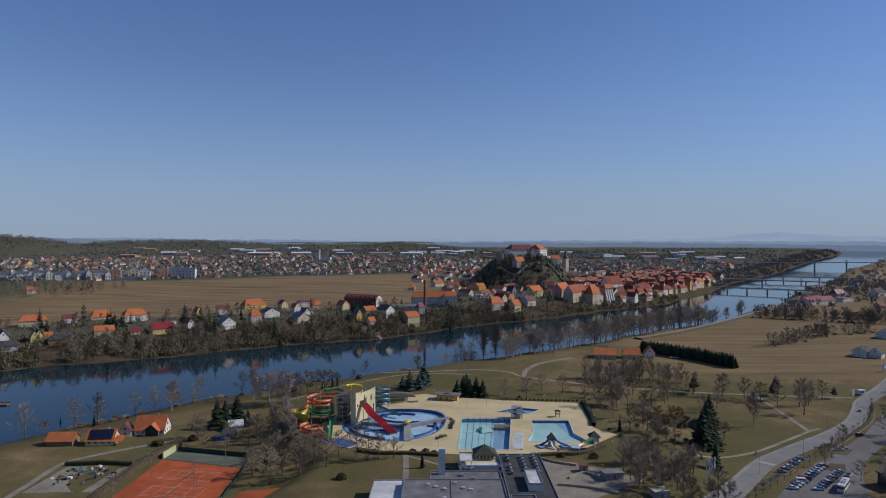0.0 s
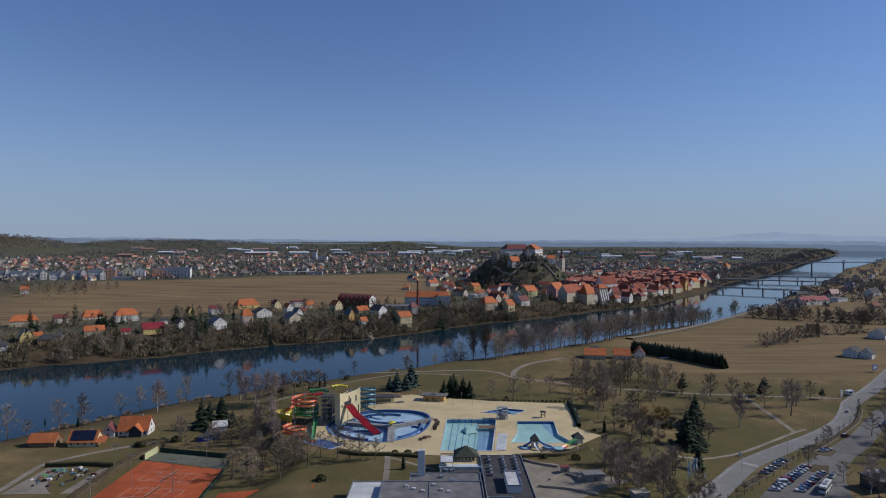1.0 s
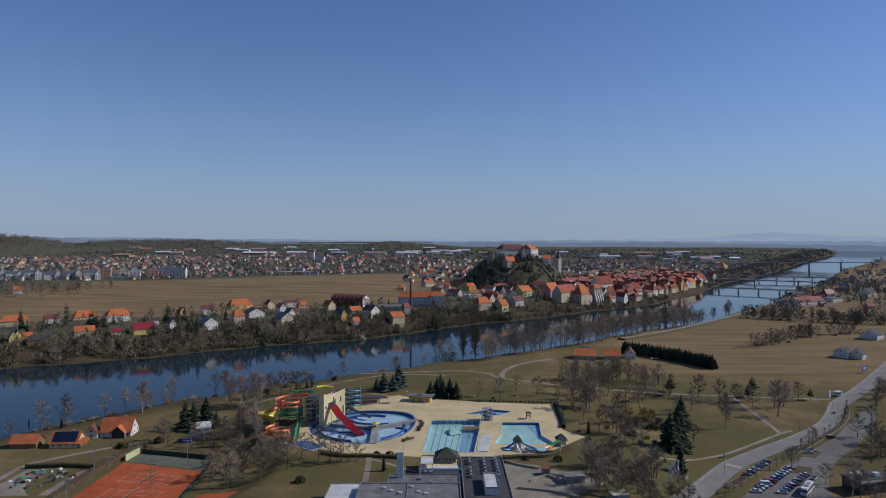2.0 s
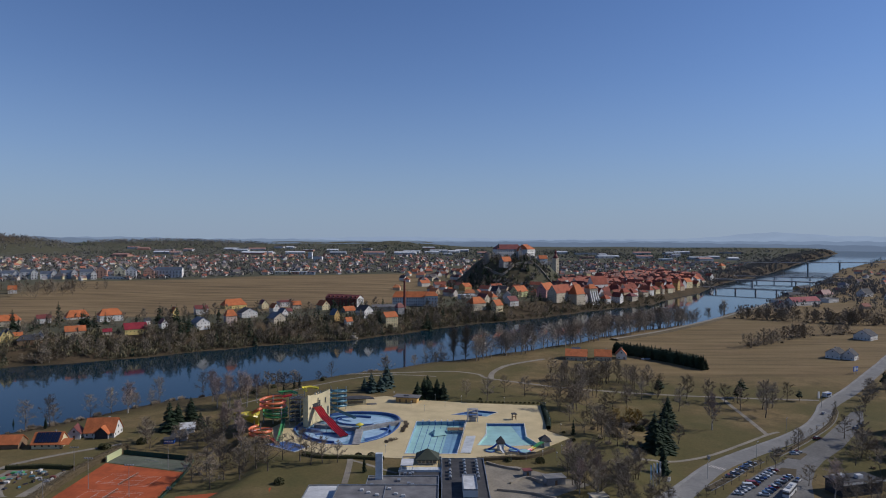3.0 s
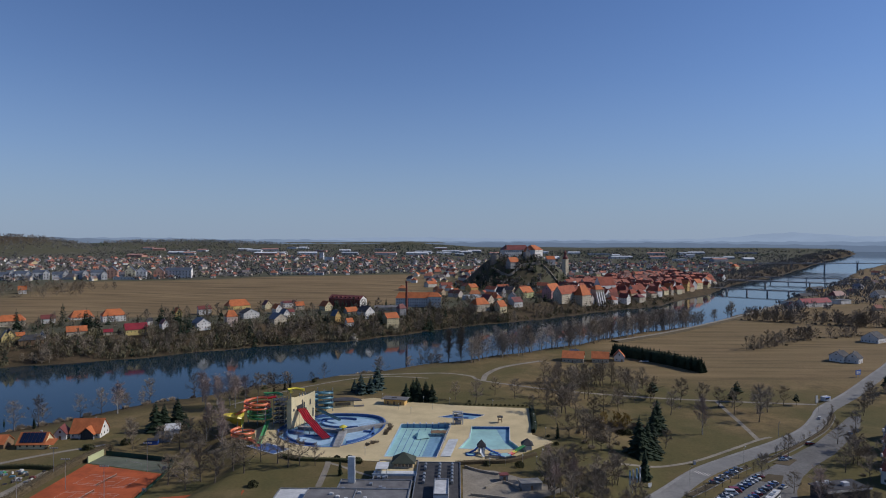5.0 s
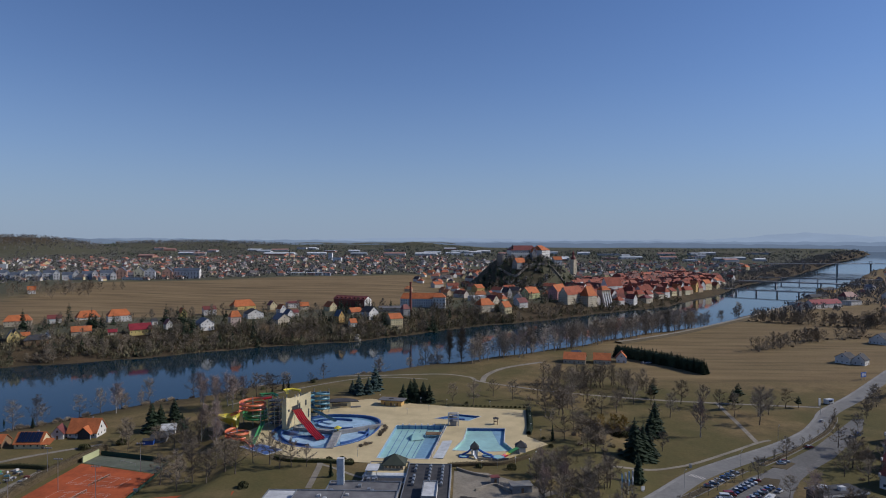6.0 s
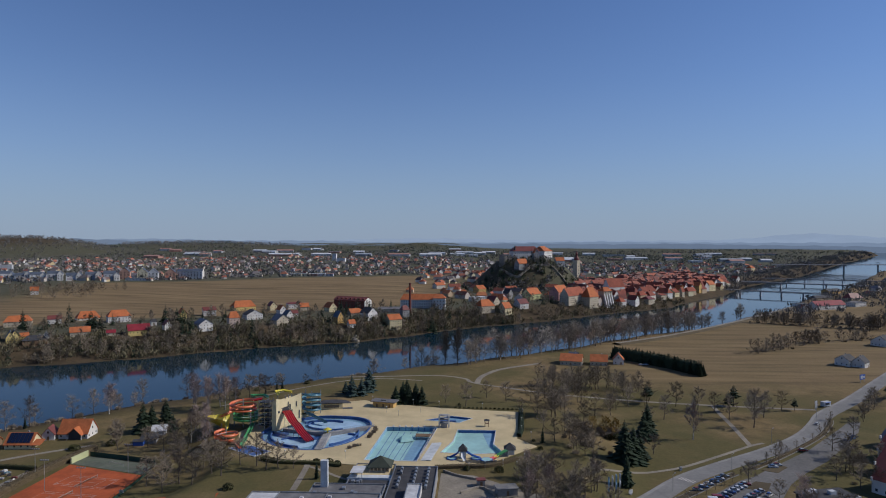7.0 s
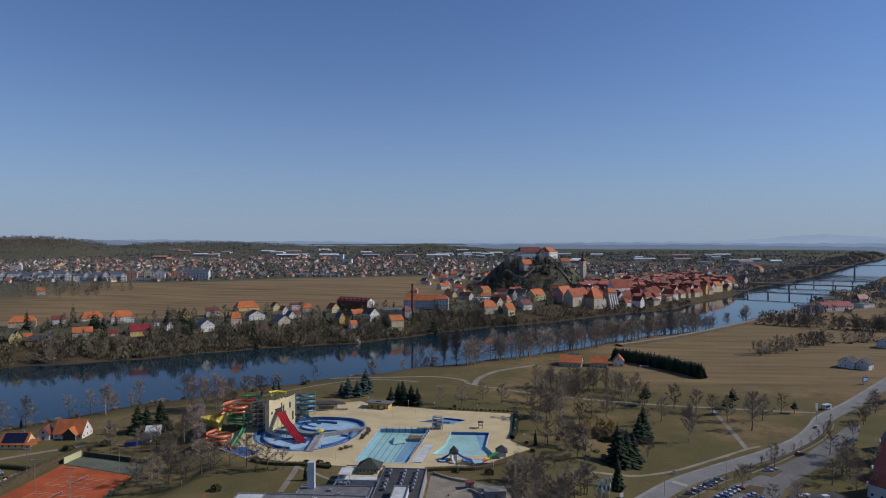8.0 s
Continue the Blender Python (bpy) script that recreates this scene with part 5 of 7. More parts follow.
    for cx, cy, rx, ry in ((-34, 317.5, 6, 2.2), (-26, 333, 4, 3), (-44, 340, 4, 5)):
        part("deep_floor", sheet(ring(cx, cy, rx, ry, 20), (), Z - 1.28), M_POOLD, ob, "dark blue painted floor")
    for x0, y0, x1, y1, w in ((-17.5, 311, -19, 338, 3.6), (-19, 338, 3, 352, 2.6), (-44, 345, -19, 338, 2.4)):
        fb = thing("pool_walkway", "grey concrete walkway across the leisure pool", "walkway")
        d = (Vector((x1, y1)) - Vector((x0, y0))).normalized()
        n = Vector((-d.y, d.x)) * w / 2
        out = [(x0 - n.x, y0 - n.y), (x1 - n.x, y1 - n.y), (x1 + n.x, y1 + n.y), (x0 + n.x, y0 + n.y)]
        if (Vector(out[1]) - Vector(out[0])).cross(Vector(out[2]) - Vector(out[0])) < 0:
            out.reverse()
        part("slab", Shape().prism(out, Z - 1.35, Z + .35), M_GREY, fb)
        for sg in (-1, 1):
            s = Shape()
            p, q = Vector((x0, y0)) + n * sg * .92, Vector((x1, y1)) + n * sg * .92
            s.tube((*p, Z + 1.3), (*q, Z + 1.3), .05, .05, 4)
            for i in range(9):
                g = p.lerp(q, i / 8)
                s.tube((*g, Z + .3), (*g, Z + 1.3), .04, .04, 4)
            part("handrail", s, M_STEEL, fb)
    y = thing("water_toy", "yellow mushroom water feature on the walkway", "water feature", -19, 338, Z + .35)
    part("stem", Shape().tube((0, 0, 0), (0, 0, 2), .4, .3, 8), M_YELLOW, y)
    part("cap", Shape().tube((0, 0, 1.7), (0, 0, 2.6), 2.2, .6, 12), M_YELLOW, y)


def flume(path, width, material, name, parent, label="", walls=.55):
    w = width / 2
    prof = [(-w - .06, -.05), (-w - .06, walls), (-w, walls), (-w * .9, .18), (-w * .5, .02), (w * .5, .02), (w * .9, .18), (w, walls), (w + .06, walls), (w + .06, -.05), (w * .5, -.14), (-w * .5, -.14)]
    return part(name, Shape().sweep(path, prof, closed=True), material, parent, label, smooth=True)


def helix(cx, cy, r, z0, z1, turns, a0=0.0, n=28, r1=None):
    k = int(turns * n)
    r1 = r1 or r
    return [(cx + (r + (r1 - r) * i / k) * math.cos(radians(a0) + 2 * math.pi * turns * i / k), cy + (r + (r1 - r) * i / k) * math.sin(radians(a0) + 2 * math.pi * turns * i / k), z0 + (z1 - z0) * i / k) for i in range(k + 1)]


def slide_tower():
    g = Z
    ob = thing("slide_tower", "cream water slide tower with grey sloping roof", "tower", 0, 0, 0)
    a, b = Vector((-46.6, 339.6)), Vector((-38.0, 357))
    n = Vector((-(b - a).y, (b - a).x)).normalized()
    line = [a.lerp(b, i / 10) + n * (1.6 * math.sin(math.pi * i / 10)) for i in range(11)]
    foot = [tuple(p) for p in line] + [tuple(b + n * 7.5), tuple(a + n * 3.2)]
    s = Shape()
    top = [15.5 + 1.6 * (2 * i / 10 - 1) ** 2 - .6 * i / 10 for i in range(11)] + [14.0, 14.6]
    for i in range(len(foot)):
        j = (i + 1) % len(foot)
        s.face((*foot[i], g), (*foot[j], g), (*foot[j], g + top[j]), (*foot[i], g + top[i]))
    part("wall", s, M_CREAM, ob)
    inner = [Vector(p).lerp(Vector((-45.5, 350.5)), .06) for p in foot]
    r = Shape()
    c = (-45.5, 350.5, g + 13.6)
    for i in range(len(inner)):
        j = (i + 1) % len(inner)
        r.face((*inner[i], g + top[i] - .7), (*inner[j], g + top[j] - .7), c)
    roof = part("roof", r, M_ROOFGREY, ob)
    for t in (.3, .55, .8):
        p = Vector(c[:2]).lerp(b + n * 4, t - .2)
        part("roof_vent", Shape().tube((*p, g + 13), (*p, g + 16), .35, .3, 8), M_STEEL, roof)
    d = (b - a).normalized()
    ang = math.degrees(math.atan2(d.y, d.x))
    for t, z, w, h in ((.12, 9.5, 1.5, 1.3), (.62, 9.6, 1.0, 4.2), (.68, 6.0, 1.0, 5.0), (.84, 11, .9, 3.0), (.93, 5, .8, 4.5), (.55, 12, .8, 2.5)):
        p = line[int(t * 10)].lerp(line[min(10, int(t * 10) + 1)], t * 10 % 1)
        part("window", Shape().box(-w / 2, -.12, -h / 2, w / 2, .05, h / 2), M_GLASS, ob, "tall dark window", pose(p.x, p.y, g + z, 0, 0, ang))
    p = line[4]
    part("slide_opening", Shape().box(-3.2, -.25, -1.4, 3.2, .2, 1.4).box(-3.5, -.35, 1.4, 3.5, .3, 1.7), M_DARK, ob, "dark slide opening", pose(p.x, p.y, g + 9.2, 0, 0, ang))
    # steel stair tower behind
    st = thing("stair_tower", "open grey steel stair tower beside the slide tower", "stairs", -54.5, 347.5, g)
    for x in (-3, 0, 3):
        for y in (-3, 3):
            part("post", Shape().box(x - .15, y - .15, 0, x + .15, y + .15, 15), M_STEEL, st)
    for k in range(6):
        part("landing", Shape().box(-3.2, -3.2, 2.4 * k + 1.6, 3.2, 3.2, 2.4 * k + 1.8), M_DARK, st)
        part("flight", Shape().face((-3, -3.1, 2.4 * k + 1.8), (3, -3.1, 2.4 * k + 4.0), (3, -1.6, 2.4 * k + 4.0), (-3, -1.6, 2.4 * k + 1.8)), M_STEEL, st)
        part("handrail", Shape().tube((-3.2, -3.2, 2.4 * k + 2.8), (3.2, -3.2, 2.4 * k + 2.8), .06, .06, 4).tube((-3.2, 3.2, 2.4 * k + 2.8), (3.2, 3.2, 2.4 * k + 2.8), .06, .06, 4), M_STEEL, st)


def slides():
    g = Z
    # four-lane red slide
    ob = thing("red_slide", "four-lane wavy red slide running into the pool", "water slide")
    a, b = Vector((-43.5, 346.5)), Vector((-25.5, 327))
    d = (b - a).normalized()
    n = Vector((-d.y, d.x))
    for lane in range(4):
        off = n * (lane - 1.5) * 1.15
        path = []
        for i in range(25):
            t = i / 24
            z = 9.0 * (1 - t) ** 1.25 + .55 * math.sin(t * 15) * (1 - t) + .1
            p = a.lerp(b, t) + off
            path.append((p.x, p.y, g + z - .6 * t))
        flume(path, 1.06, M_RED, "slide_lane", ob, "glossy red slide lane", .42)
    for t in (.12, .3, .5, .7):
        p = a.lerp(b, t)
        z = 9 * (1 - t) ** 1.25 - .5
        for sg in (-1, 1):
            q = p + n * sg * 2.2
            part("support", Shape().tube((q.x, q.y, g - 1.4), (q.x, q.y, g + z), .16, .16, 6), M_STEEL, ob)
    # orange spiral, green spiral, yellow funnel
    ob = thing("orange_slide", "orange spiral water slide coiled round a steel mast", "water slide")
    flume(helix(-67, 347, 6.2, g + 13.2, g + 8.2, 2.3, 40), 1.7, M_ORANGE, "upper_coil", ob, "orange coil", .8)
    flume(helix(-67, 323.5, 5.0, g + 4.0, g + 1.0, 1.6, 120), 1.7, M_ORANGE, "lower_coil", ob, "orange coil", .8)
    x, y, z = helix(-67, 347, 6.2, g + 13.2, g + 8.2, 2.3, 40)[-1]
    flume([(x, y, z), (-74.5, 344, g + 7.6), (-77, 341, g + 7)], 1.7, M_ORANGE, "link", ob, "", .8)
    flume([(-62.3, 351, g + 13.2), (-58, 352, g + 13.8)], 1.7, M_RED, "entry", ob, "red entry trough", .8)
    flume([(-65, 319, g + 1.0), (-60, 318, g + .4), (-55, 311, g + .1)], 1.7, M_ORANGE, "run_out", ob, "", .6)
    for x, y, h in ((-67, 347, 15.5), (-67, 323.5, 7), (-73, 350, 12), (-61.5, 343, 12)):
        part("mast", Shape().tube((x, y, g - 2), (x, y, g + h), .3, .26, 8), M_STEEL, ob)
        for k in range(3):
            part("arm", Shape().tube((x, y, g + h * .55), (x + 5.8 * math.cos(2.1 * k), y + 5.8 * math.sin(2.1 * k), g + h * .62), .12, .1, 5), M_STEEL, ob)
    ob = thing("green_slide", "green spiral water slide below the orange coils", "water slide")
    flume(helix(-66, 348, 5.6, g + 7.4, g + 3.0, 2.4, 0), 1.8, M_GREEN, "coil", ob, "green coil", .9)
    flume([(-64.5, 356, g + 14), (-67, 358.5, g + 13.9), (-60, 359, g + 14.2), (-56, 354, g + 14.4)], 1.7, M_GREEN, "top_trough", ob, "green trough", .8)
    flume([(-60.5, 345, g + 3), (-59, 335, g + 2), (-57, 322, g + .8), (-56, 314, g + .2)], 1.8, M_GREEN, "run_out", ob, "", .7)
    for x, y in ((-66, 353), (-61, 348)):
        part("mast", Shape().tube((x, y, g - 2), (x, y, g + 8), .25, .22, 8), M_STEEL, ob)
    ob = thing("funnel_slide", "big yellow funnel of a water slide", "water slide", -72, 338, g + 4.6, -78)
    k = 1.35
    s = Shape()
    n, rows = 20, 7
    grid = [[k * Vector(((1 - t) * 5.2 * math.sin(u) * (1 - .15 * t) + .3 * math.sin(u), -9.5 * t, 4.6 - (4.4 * (1 - t) + .7) * math.cos(u) + .6 * t - 2)) for u in np.linspace(-1.5, 1.5, n)] for t in np.linspace(0, 1, rows)]
    for p, q in zip(grid, grid[1:]):
        for i in range(n - 1):
            s.face(p[i], p[i + 1], q[i + 1], q[i])
    part("funnel", s, M_YELLOW, ob, "yellow funnel shell", smooth=True)
    for x, y, h in ((-5.6, -2, 1.6), (5.6, -2, 1.6), (0, -9, .6)):
        part("support", Shape().tube((x, y, -6.5), (x, y, h), .22, .2, 7), M_STEEL, ob)
    ob = thing("yellow_slide", "yellow covered slide start on the tower roof", "water slide")
    flume([(-52, 361, g + 14), (-55, 366, g + 14.6), (-52, 370, g + 14.2), (-47, 369, g + 13.6)], 1.7, M_YELLOW, "trough", ob, "", .9)
    part("support", Shape().tube((-54, 366, g - 1), (-54, 366, g + 14.4), .25, .22, 7), M_STEEL, ob)
    ob = thing("teal_slide", "dull teal spiral slide behind the tower", "water slide")
    flume(helix(-36.5, 373, 4.6, g + 12.4, g + 2.4, 3.6, 200), 1.6, M_TEAL, "coil", ob, "teal coil", .8)
    flume([(-39, 369, g + 2.4), (-33, 363, g + 1.8), (-24, 356, g + .2)], 1.6, M_TEAL, "run_out", ob, "", .8)
    for x, y in ((-36.5, 373), (-32, 376), (-41, 377)):
        part("mast", Shape().tube((x, y, g - 3), (x, y, g + 13.5), .26, .22, 8), M_STEEL, ob)


def kiosks():
    ob = thing("pool_bar", "low pool bar with curved dark roof and cream walls", "building", -29, 389, Z, 12)
    part("wall", Shape().box(-6, -4, -3, 7, 5, 3.2), M_CREAM, ob)
    part("terrace_wall", Shape().box(7.1, -5, -3, 13, -4.4, 1), M_GREY, ob)
    s = Shape()
    for i in range(12):
        a, b = radians(180 - i * 15), radians(165 - i * 15)
        p = [(11 * math.cos(t) + 1, 6.5 * math.sin(t) - 3, 3.2 + .8 * math.sin(t)) for t in (a, b)]
        s.face((1, -6, 4.2), p[1], p[0]).face((1, -6, 3.9), (p[0][0], p[0][1], p[0][2] - .35), (p[1][0], p[1][1], p[1][2] - .35)).face(p[0], p[1], (p[1][0], p[1][1], p[1][2] - .35), (p[0][0], p[0][1], p[0][2] - .35))
    s.face((-10, -3, 3.2), (12, -3, 3.2), (1, -6, 4.2))
    part("roof", s, M_ROOFDARK, ob)
    part("window", Shape().box(-4, -4.1, .9, 5, -4.02, 2.6), M_GLASS, ob)
    ob = thing("changing_cabin", "low cream changing cabin with flat grey roof", "building", 3, 394, Z, -12)
    part("wall", Shape().box(-6.5, -3, -2, 6.5, 3, 3.2), M_OCHRE, ob)
    part("roof", Shape().box(-8, -4, 3.2, 8, 4, 3.55).box(-2, -1, 3.55, 1, 1, 4.1), M_ROOFGREY, ob)
    for i in range(3):
        part("door", DOOR, None, ob, "", pose(-4 + 4 * i, -3, 0))
    ob = thing("lifeguard_tower", "white steel lifeguard tower with grey platform", "tower", 41, 352.5, Z)
    for x in (-2.6, 2.6):
        for y in (-1.6, 1.6):
            part("post", Shape().box(x - .3, y - .3, 0, x + .3, y + .3, 6.4), M_WHITE, ob)
    for z in (2.2, 4.2, 6.2):
        part("platform", Shape().box(-2.2, -1.9, z, 2.2, 1.9, z + .35), M_GREY, ob)
    part("cabin", Shape().box(-1.7, -1.5, 0, 1.7, 1.5, 2.2), M_GREY, ob)
    ob = thing("diving_stand", "small roofed timber stand on the deck", "stand", 64, 355, Z)
    for x in (-1, 1):
        for y in (-1, 1):
            part("post", Shape().box(x - .12, y - .12, 0, x + .12, y + .12, 3.2), M_WOOD, ob)
    part("roof", roof_shape(2.4, 2.4, 3.2, .5, "pyramid", .3), M_ROOFDARK, ob)
    part("seat", Shape().box(-.9, -.9, 1.5, .9, .9, 1.7), M_WOOD, ob)
    # children's playground in the pool
    ob = thing("play_tower", "white play tower with small dark pyramid roof", "play equipment", 52, 304.5, Z)
    part("wall", Shape().box(-1.5, -1.5, 0, 1.5, 1.5, 4.2), M_WHITE, ob)
    part("roof", roof_shape(3, 3, 4.2, 2, "pyramid", .6), M_ROOFDARK, ob)
    flume([(-1.6, -1, 3), (-3, -1, 1.6), (-6, -1.5, .3)], 1.2, M_BLUE, "slide", ob, "blue chute", .4)
    flume([(1.6, -1, 3), (4, -1.6, 1.6), (8, -2, .3)], 1.2, M_BLUE, "slide", ob, "blue chute", .4)
    flume([(0, -1.6, 3), (0, -4, 1.4), (1, -6, .3)], 1.6, M_POOLW, "slide", ob, "white chute", .4)
    ob = thing("thatched_hut", "small square hut with dark pyramid roof", "hut", 74, 311, Z)
    part("wall", Shape().box(-2, -2, 0, 2, 2, 3.0), M_POOLW, ob)
    part("roof", roof_shape(4.2, 4.2, 3.0, 1.9, "pyramid", .7), M_ROOFDARK, ob)
    ob = thing("dragon_slide", "green, yellow and red children's slide", "play equipment", 69, 305, Z, 30)
    flume([(4, 0, 2.6), (1.5, 0, 2), (-1, 0, 1.0)], 1.6, M_GREEN, "upper_chute", ob, "green chute", .6)
    flume([(-1, 0, 1), (-2.5, -.3, .6)], 1.6, M_YELLOW, "middle_chute", ob, "yellow chute", .6)
    flume([(-2.5, -.3, .6), (-5, -.8, .2)], 1.6, M_RED, "lower_chute", ob, "red chute", .6)
    part("ladder", Shape().box(4, -.8, 0, 4.4, .8, 2.7), M_STEEL, ob)
    for x, y, r in ((47, 302, 2.2), (58, 303, 2.4), (63, 301, 2.8)):
        ob = thing("paddling_pool", "round blue paddling pool with raised rim", "pool", x, y, Z)
        part("rim", Shape().tube((0, 0, 0), (0, 0, .5), r, r, 18), M_BLUE, ob)
        part("floor", Shape().tube((0, 0, .5), (0, 0, .52), r * .84, r * .84, 18), M_POOL, ob)
    rnd = random.Random(3)
    for i in range(9):
        x, y = 54 + i * 1.6, 296.5 + .7 * math.sin(i)
        ob = thing("pool_gate", "pale grey barrier panel by the paddling pools", "barrier", x, y, Z)
        part("panel", Shape().box(-.75, -.05, .1, .75, .05, 1.4), M_STEEL, ob)
        part("post", Shape().box(-.8, -.08, 0, -.7, .08, 1.6), M_STEEL, ob)
    # lamp globes and poles round the deck
    spots = [(-6, 404), (20, 397), (36, 394), (62, 390), (85, 378), (83, 360), (82, 345), (86, 334), (6, 380), (-2, 300), (-30, 300), (14, 372), (26, 380), (70, 292), (62, 289), (55, 287), (80, 300), (76, 290)]
    for x, y in spots:
        ob = thing("globe_lamp", "white globe lamp on a short grey pole", "lamp", x, y, max(Z, ground(x, y)), 0, "globe lamps round the pools")
        part("pole", Shape().tube((0, 0, -.3), (0, 0, 3.2), .07, .06, 6), M_STEEL, ob)
        part("globe", Shape().tube((0, 0, 3.2), (0, 0, 3.45), .2, .36, 8).tube((0, 0, 3.45), (0, 0, 3.7), .36, .2, 8), M_WHITE, ob)


M_OLIVEROOF = mat("dull_olive_roof", (0.06, 0.07, 0.05), (0.045, 0.052, 0.04), 1.0, 0.85, big=4, wear=0.3)


def bath_house():
    g = -1.2
    ob = thing("bath_house", "flat-roofed grey bath house with many roof vents", "building")

    def mass(name, x0, y0, x1, y1, h, roofmat, wallmat=M_GREY):
        w = part(name, Shape().box(x0, y0, g - 2, x1, y1, g + h), wallmat, ob)
        edge = Shape().box(x0 + .35, y0 + .35, g + h, x1 - .35, y1 - .35, g + h + .12)
        part("roof", edge, roofmat, w)
        rim = Shape().box(x0, y0, g + h, x1, y0 + .3, g + h + .55).box(x0, y1 - .3, g + h, x1, y1, g + h + .55).box(x0, y0 + .3, g + h, x0 + .3, y1 - .3, g + h + .55).box(x1 - .3, y0 + .3, g + h, x1, y1 - .3, g + h + .55)
        part("parapet", rim, M_STEEL, w)
        return w
    mass("main_hall", -15, 205, 23, 243.5, 6.5, M_ROOFGREY)
    part("roof_joint", Shape().box(3, 205.5, g + 6.62, 3.3, 243, g + 6.9), M_STEEL, ob)
    mass("side_hall", -27, 222, -15.02, 248, 4.6, M_ROOFWHITE, M_WHITE)
    mass("link_hall", -5, 243.55, 23, 256, 5.2, M_ROOFGREY)
    mass("link_hall", 7, 256.05, 24, 263, 4.6, M_ROOFDARK)
    mass("pavilion", 7, 263.05, 24, 281.5, 4.2, M_DECK, M_BEIGE)
    mass("plant_hall", 24.05, 226, 42, 277, 5.0, M_ROOFDARK)
    mass("stair_block", 32, 236, 37.5, 251, 7.6, M_ROOFWHITE, M_WHITE)
    mass("plant_room", 24.1, 212, 33, 225.9, 7.5, M_ROOFDARK)
    lodge = part("lodge", Shape().box(14, 272.5, g + 4.1, 22, 280, g + 6.9), M_BEIGE, ob)
    part("lodge_roof", roof_shape(8.4, 7.5, g + 6.9, 2.8, "pyramid", .9), M_OLIVEROOF, lodge, "dark green pyramid roof", pose(18, 276.2, 0))
    part("terrace_slab", Shape().box(6.4, 262.4, g + 4.32, 24.0, 268.4, g + 4.6).box(6.4, 262.4, g + 4.6, 24.0, 262.6, g + 5.6), M_POOLW, ob, "white terrace slab with solid parapet")
    part("terrace_canopy", Shape().box(7.2, 264.6, g + 6.5, 12.3, 272.5, g + 6.75), M_ROOFWHITE, ob, "white flat canopy")
    for x in (7.5, 12.0):
        part("canopy_post", Shape().box(x - .12, 264.8, g + 4.6, x + .12, 265.0, g + 6.5), M_WHITE, ob)
    for i in range(5):
        part("window", Shape().box(8.2 + i * 3.1, 262.85, g + 1.2, 10.6 + i * 3.1, 263, g + 3.6), M_GLASS, ob)
        part("window", Shape().box(14.3 + i * 1.55, 272.4, g + 4.9, 15.4 + i * 1.55, 272.48, g + 6.5), M_GLASS, lodge)
    part("chimney", Shape().box(-1.8, 252.5, g + 5, .9, 254.3, g + 15.5), M_POOLW, ob, "tall pale blue-white flat chimney")
    rnd = random.Random(9)
    for row, x in ((0, 27.5), (1, 33.5), (2, 38.6)):
        for i in range(6):
            y = 254 + i * 3.7
            if rnd.random() < .85:
                v = part("roof_vent", Shape().tube((x, y - 1.1, g + 5.9), (x, y + 1.1, g + 5.9), .62, .62, 9).box(x - .5, y - .8, g + 5.1, x + .5, y + .8, g + 5.7), M_STEEL, ob, "silver roof ventilator")
    for i in range(14):
        x, y = rnd.uniform(-12, 21), rnd.uniform(210, 242)
        part("skylight", Shape().box(x - .7, y - .6, g + 6.6, x + .7, y + .6, g + 7.1).box(x - .55, y - .45, g + 7.1, x + .55, y + .45, g + 7.3), M_ROOFWHITE, ob, "white roof box")
    for i in range(9):
        x, y = rnd.uniform(-3, 22), rnd.uniform(244.5, 261)
        h = 5.3 if y < 256 else 4.7
        part("roof_box", Shape().box(x - .6, y - .9, g + h, x + .6, y + .9, g + h + .9), M_STEEL, ob, "metal roof unit")
    # paved terrace with low walls
    s = sheet([(43, 232), (86, 236), (84, 262), (70, 272), (57, 282), (43, 284)])
    s.v = [(x, y, ground(x, y) + .1) for x, y, z in s.v]
    setting("terrace", s, M_PATH, "pale grey stone terrace beside the bath house", "paving")
    for pts in ([(44, 286), (50, 281), (58, 277)], [(52, 262), (60, 268), (66, 260)], [(46, 255), (58, 252), (68, 246)]):
        setting("low_wall", Shape().sweep([(p.x, p.y, ground(p.x, p.y)) for p in smooth_line(pts)], [(-.3, -.3), (-.3, 1.0), (.3, 1.0), (.3, -.3)]), M_ROCK, "low stone garden wall", "wall")
    for x, y, w, d, h, c in ((60, 271, 3, 2.4, 2.6, M_REDBROWN), (70, 263, 8, 5, 2.8, M_KERB), (84, 246, 6, 4, 3, M_BEIGE)):
        ob = thing("garden_hut", "small flat-roofed hut beside the terrace", "hut", x, y, ground(x, y), 12)
        part("wall", Shape().box(-w / 2, -d / 2, -.5, w / 2, d / 2, h), M_GREY, ob)
        part("roof", Shape().box(-w / 2 - .4, -d / 2 - .4, h, w / 2 + .4, d / 2 + .4, h + .25), c, ob)
        part("door", DOOR, None, ob, "", pose(0, -d / 2, 0))


deck()
pools()
slide_tower()
slides()
kiosks()
bath_house()

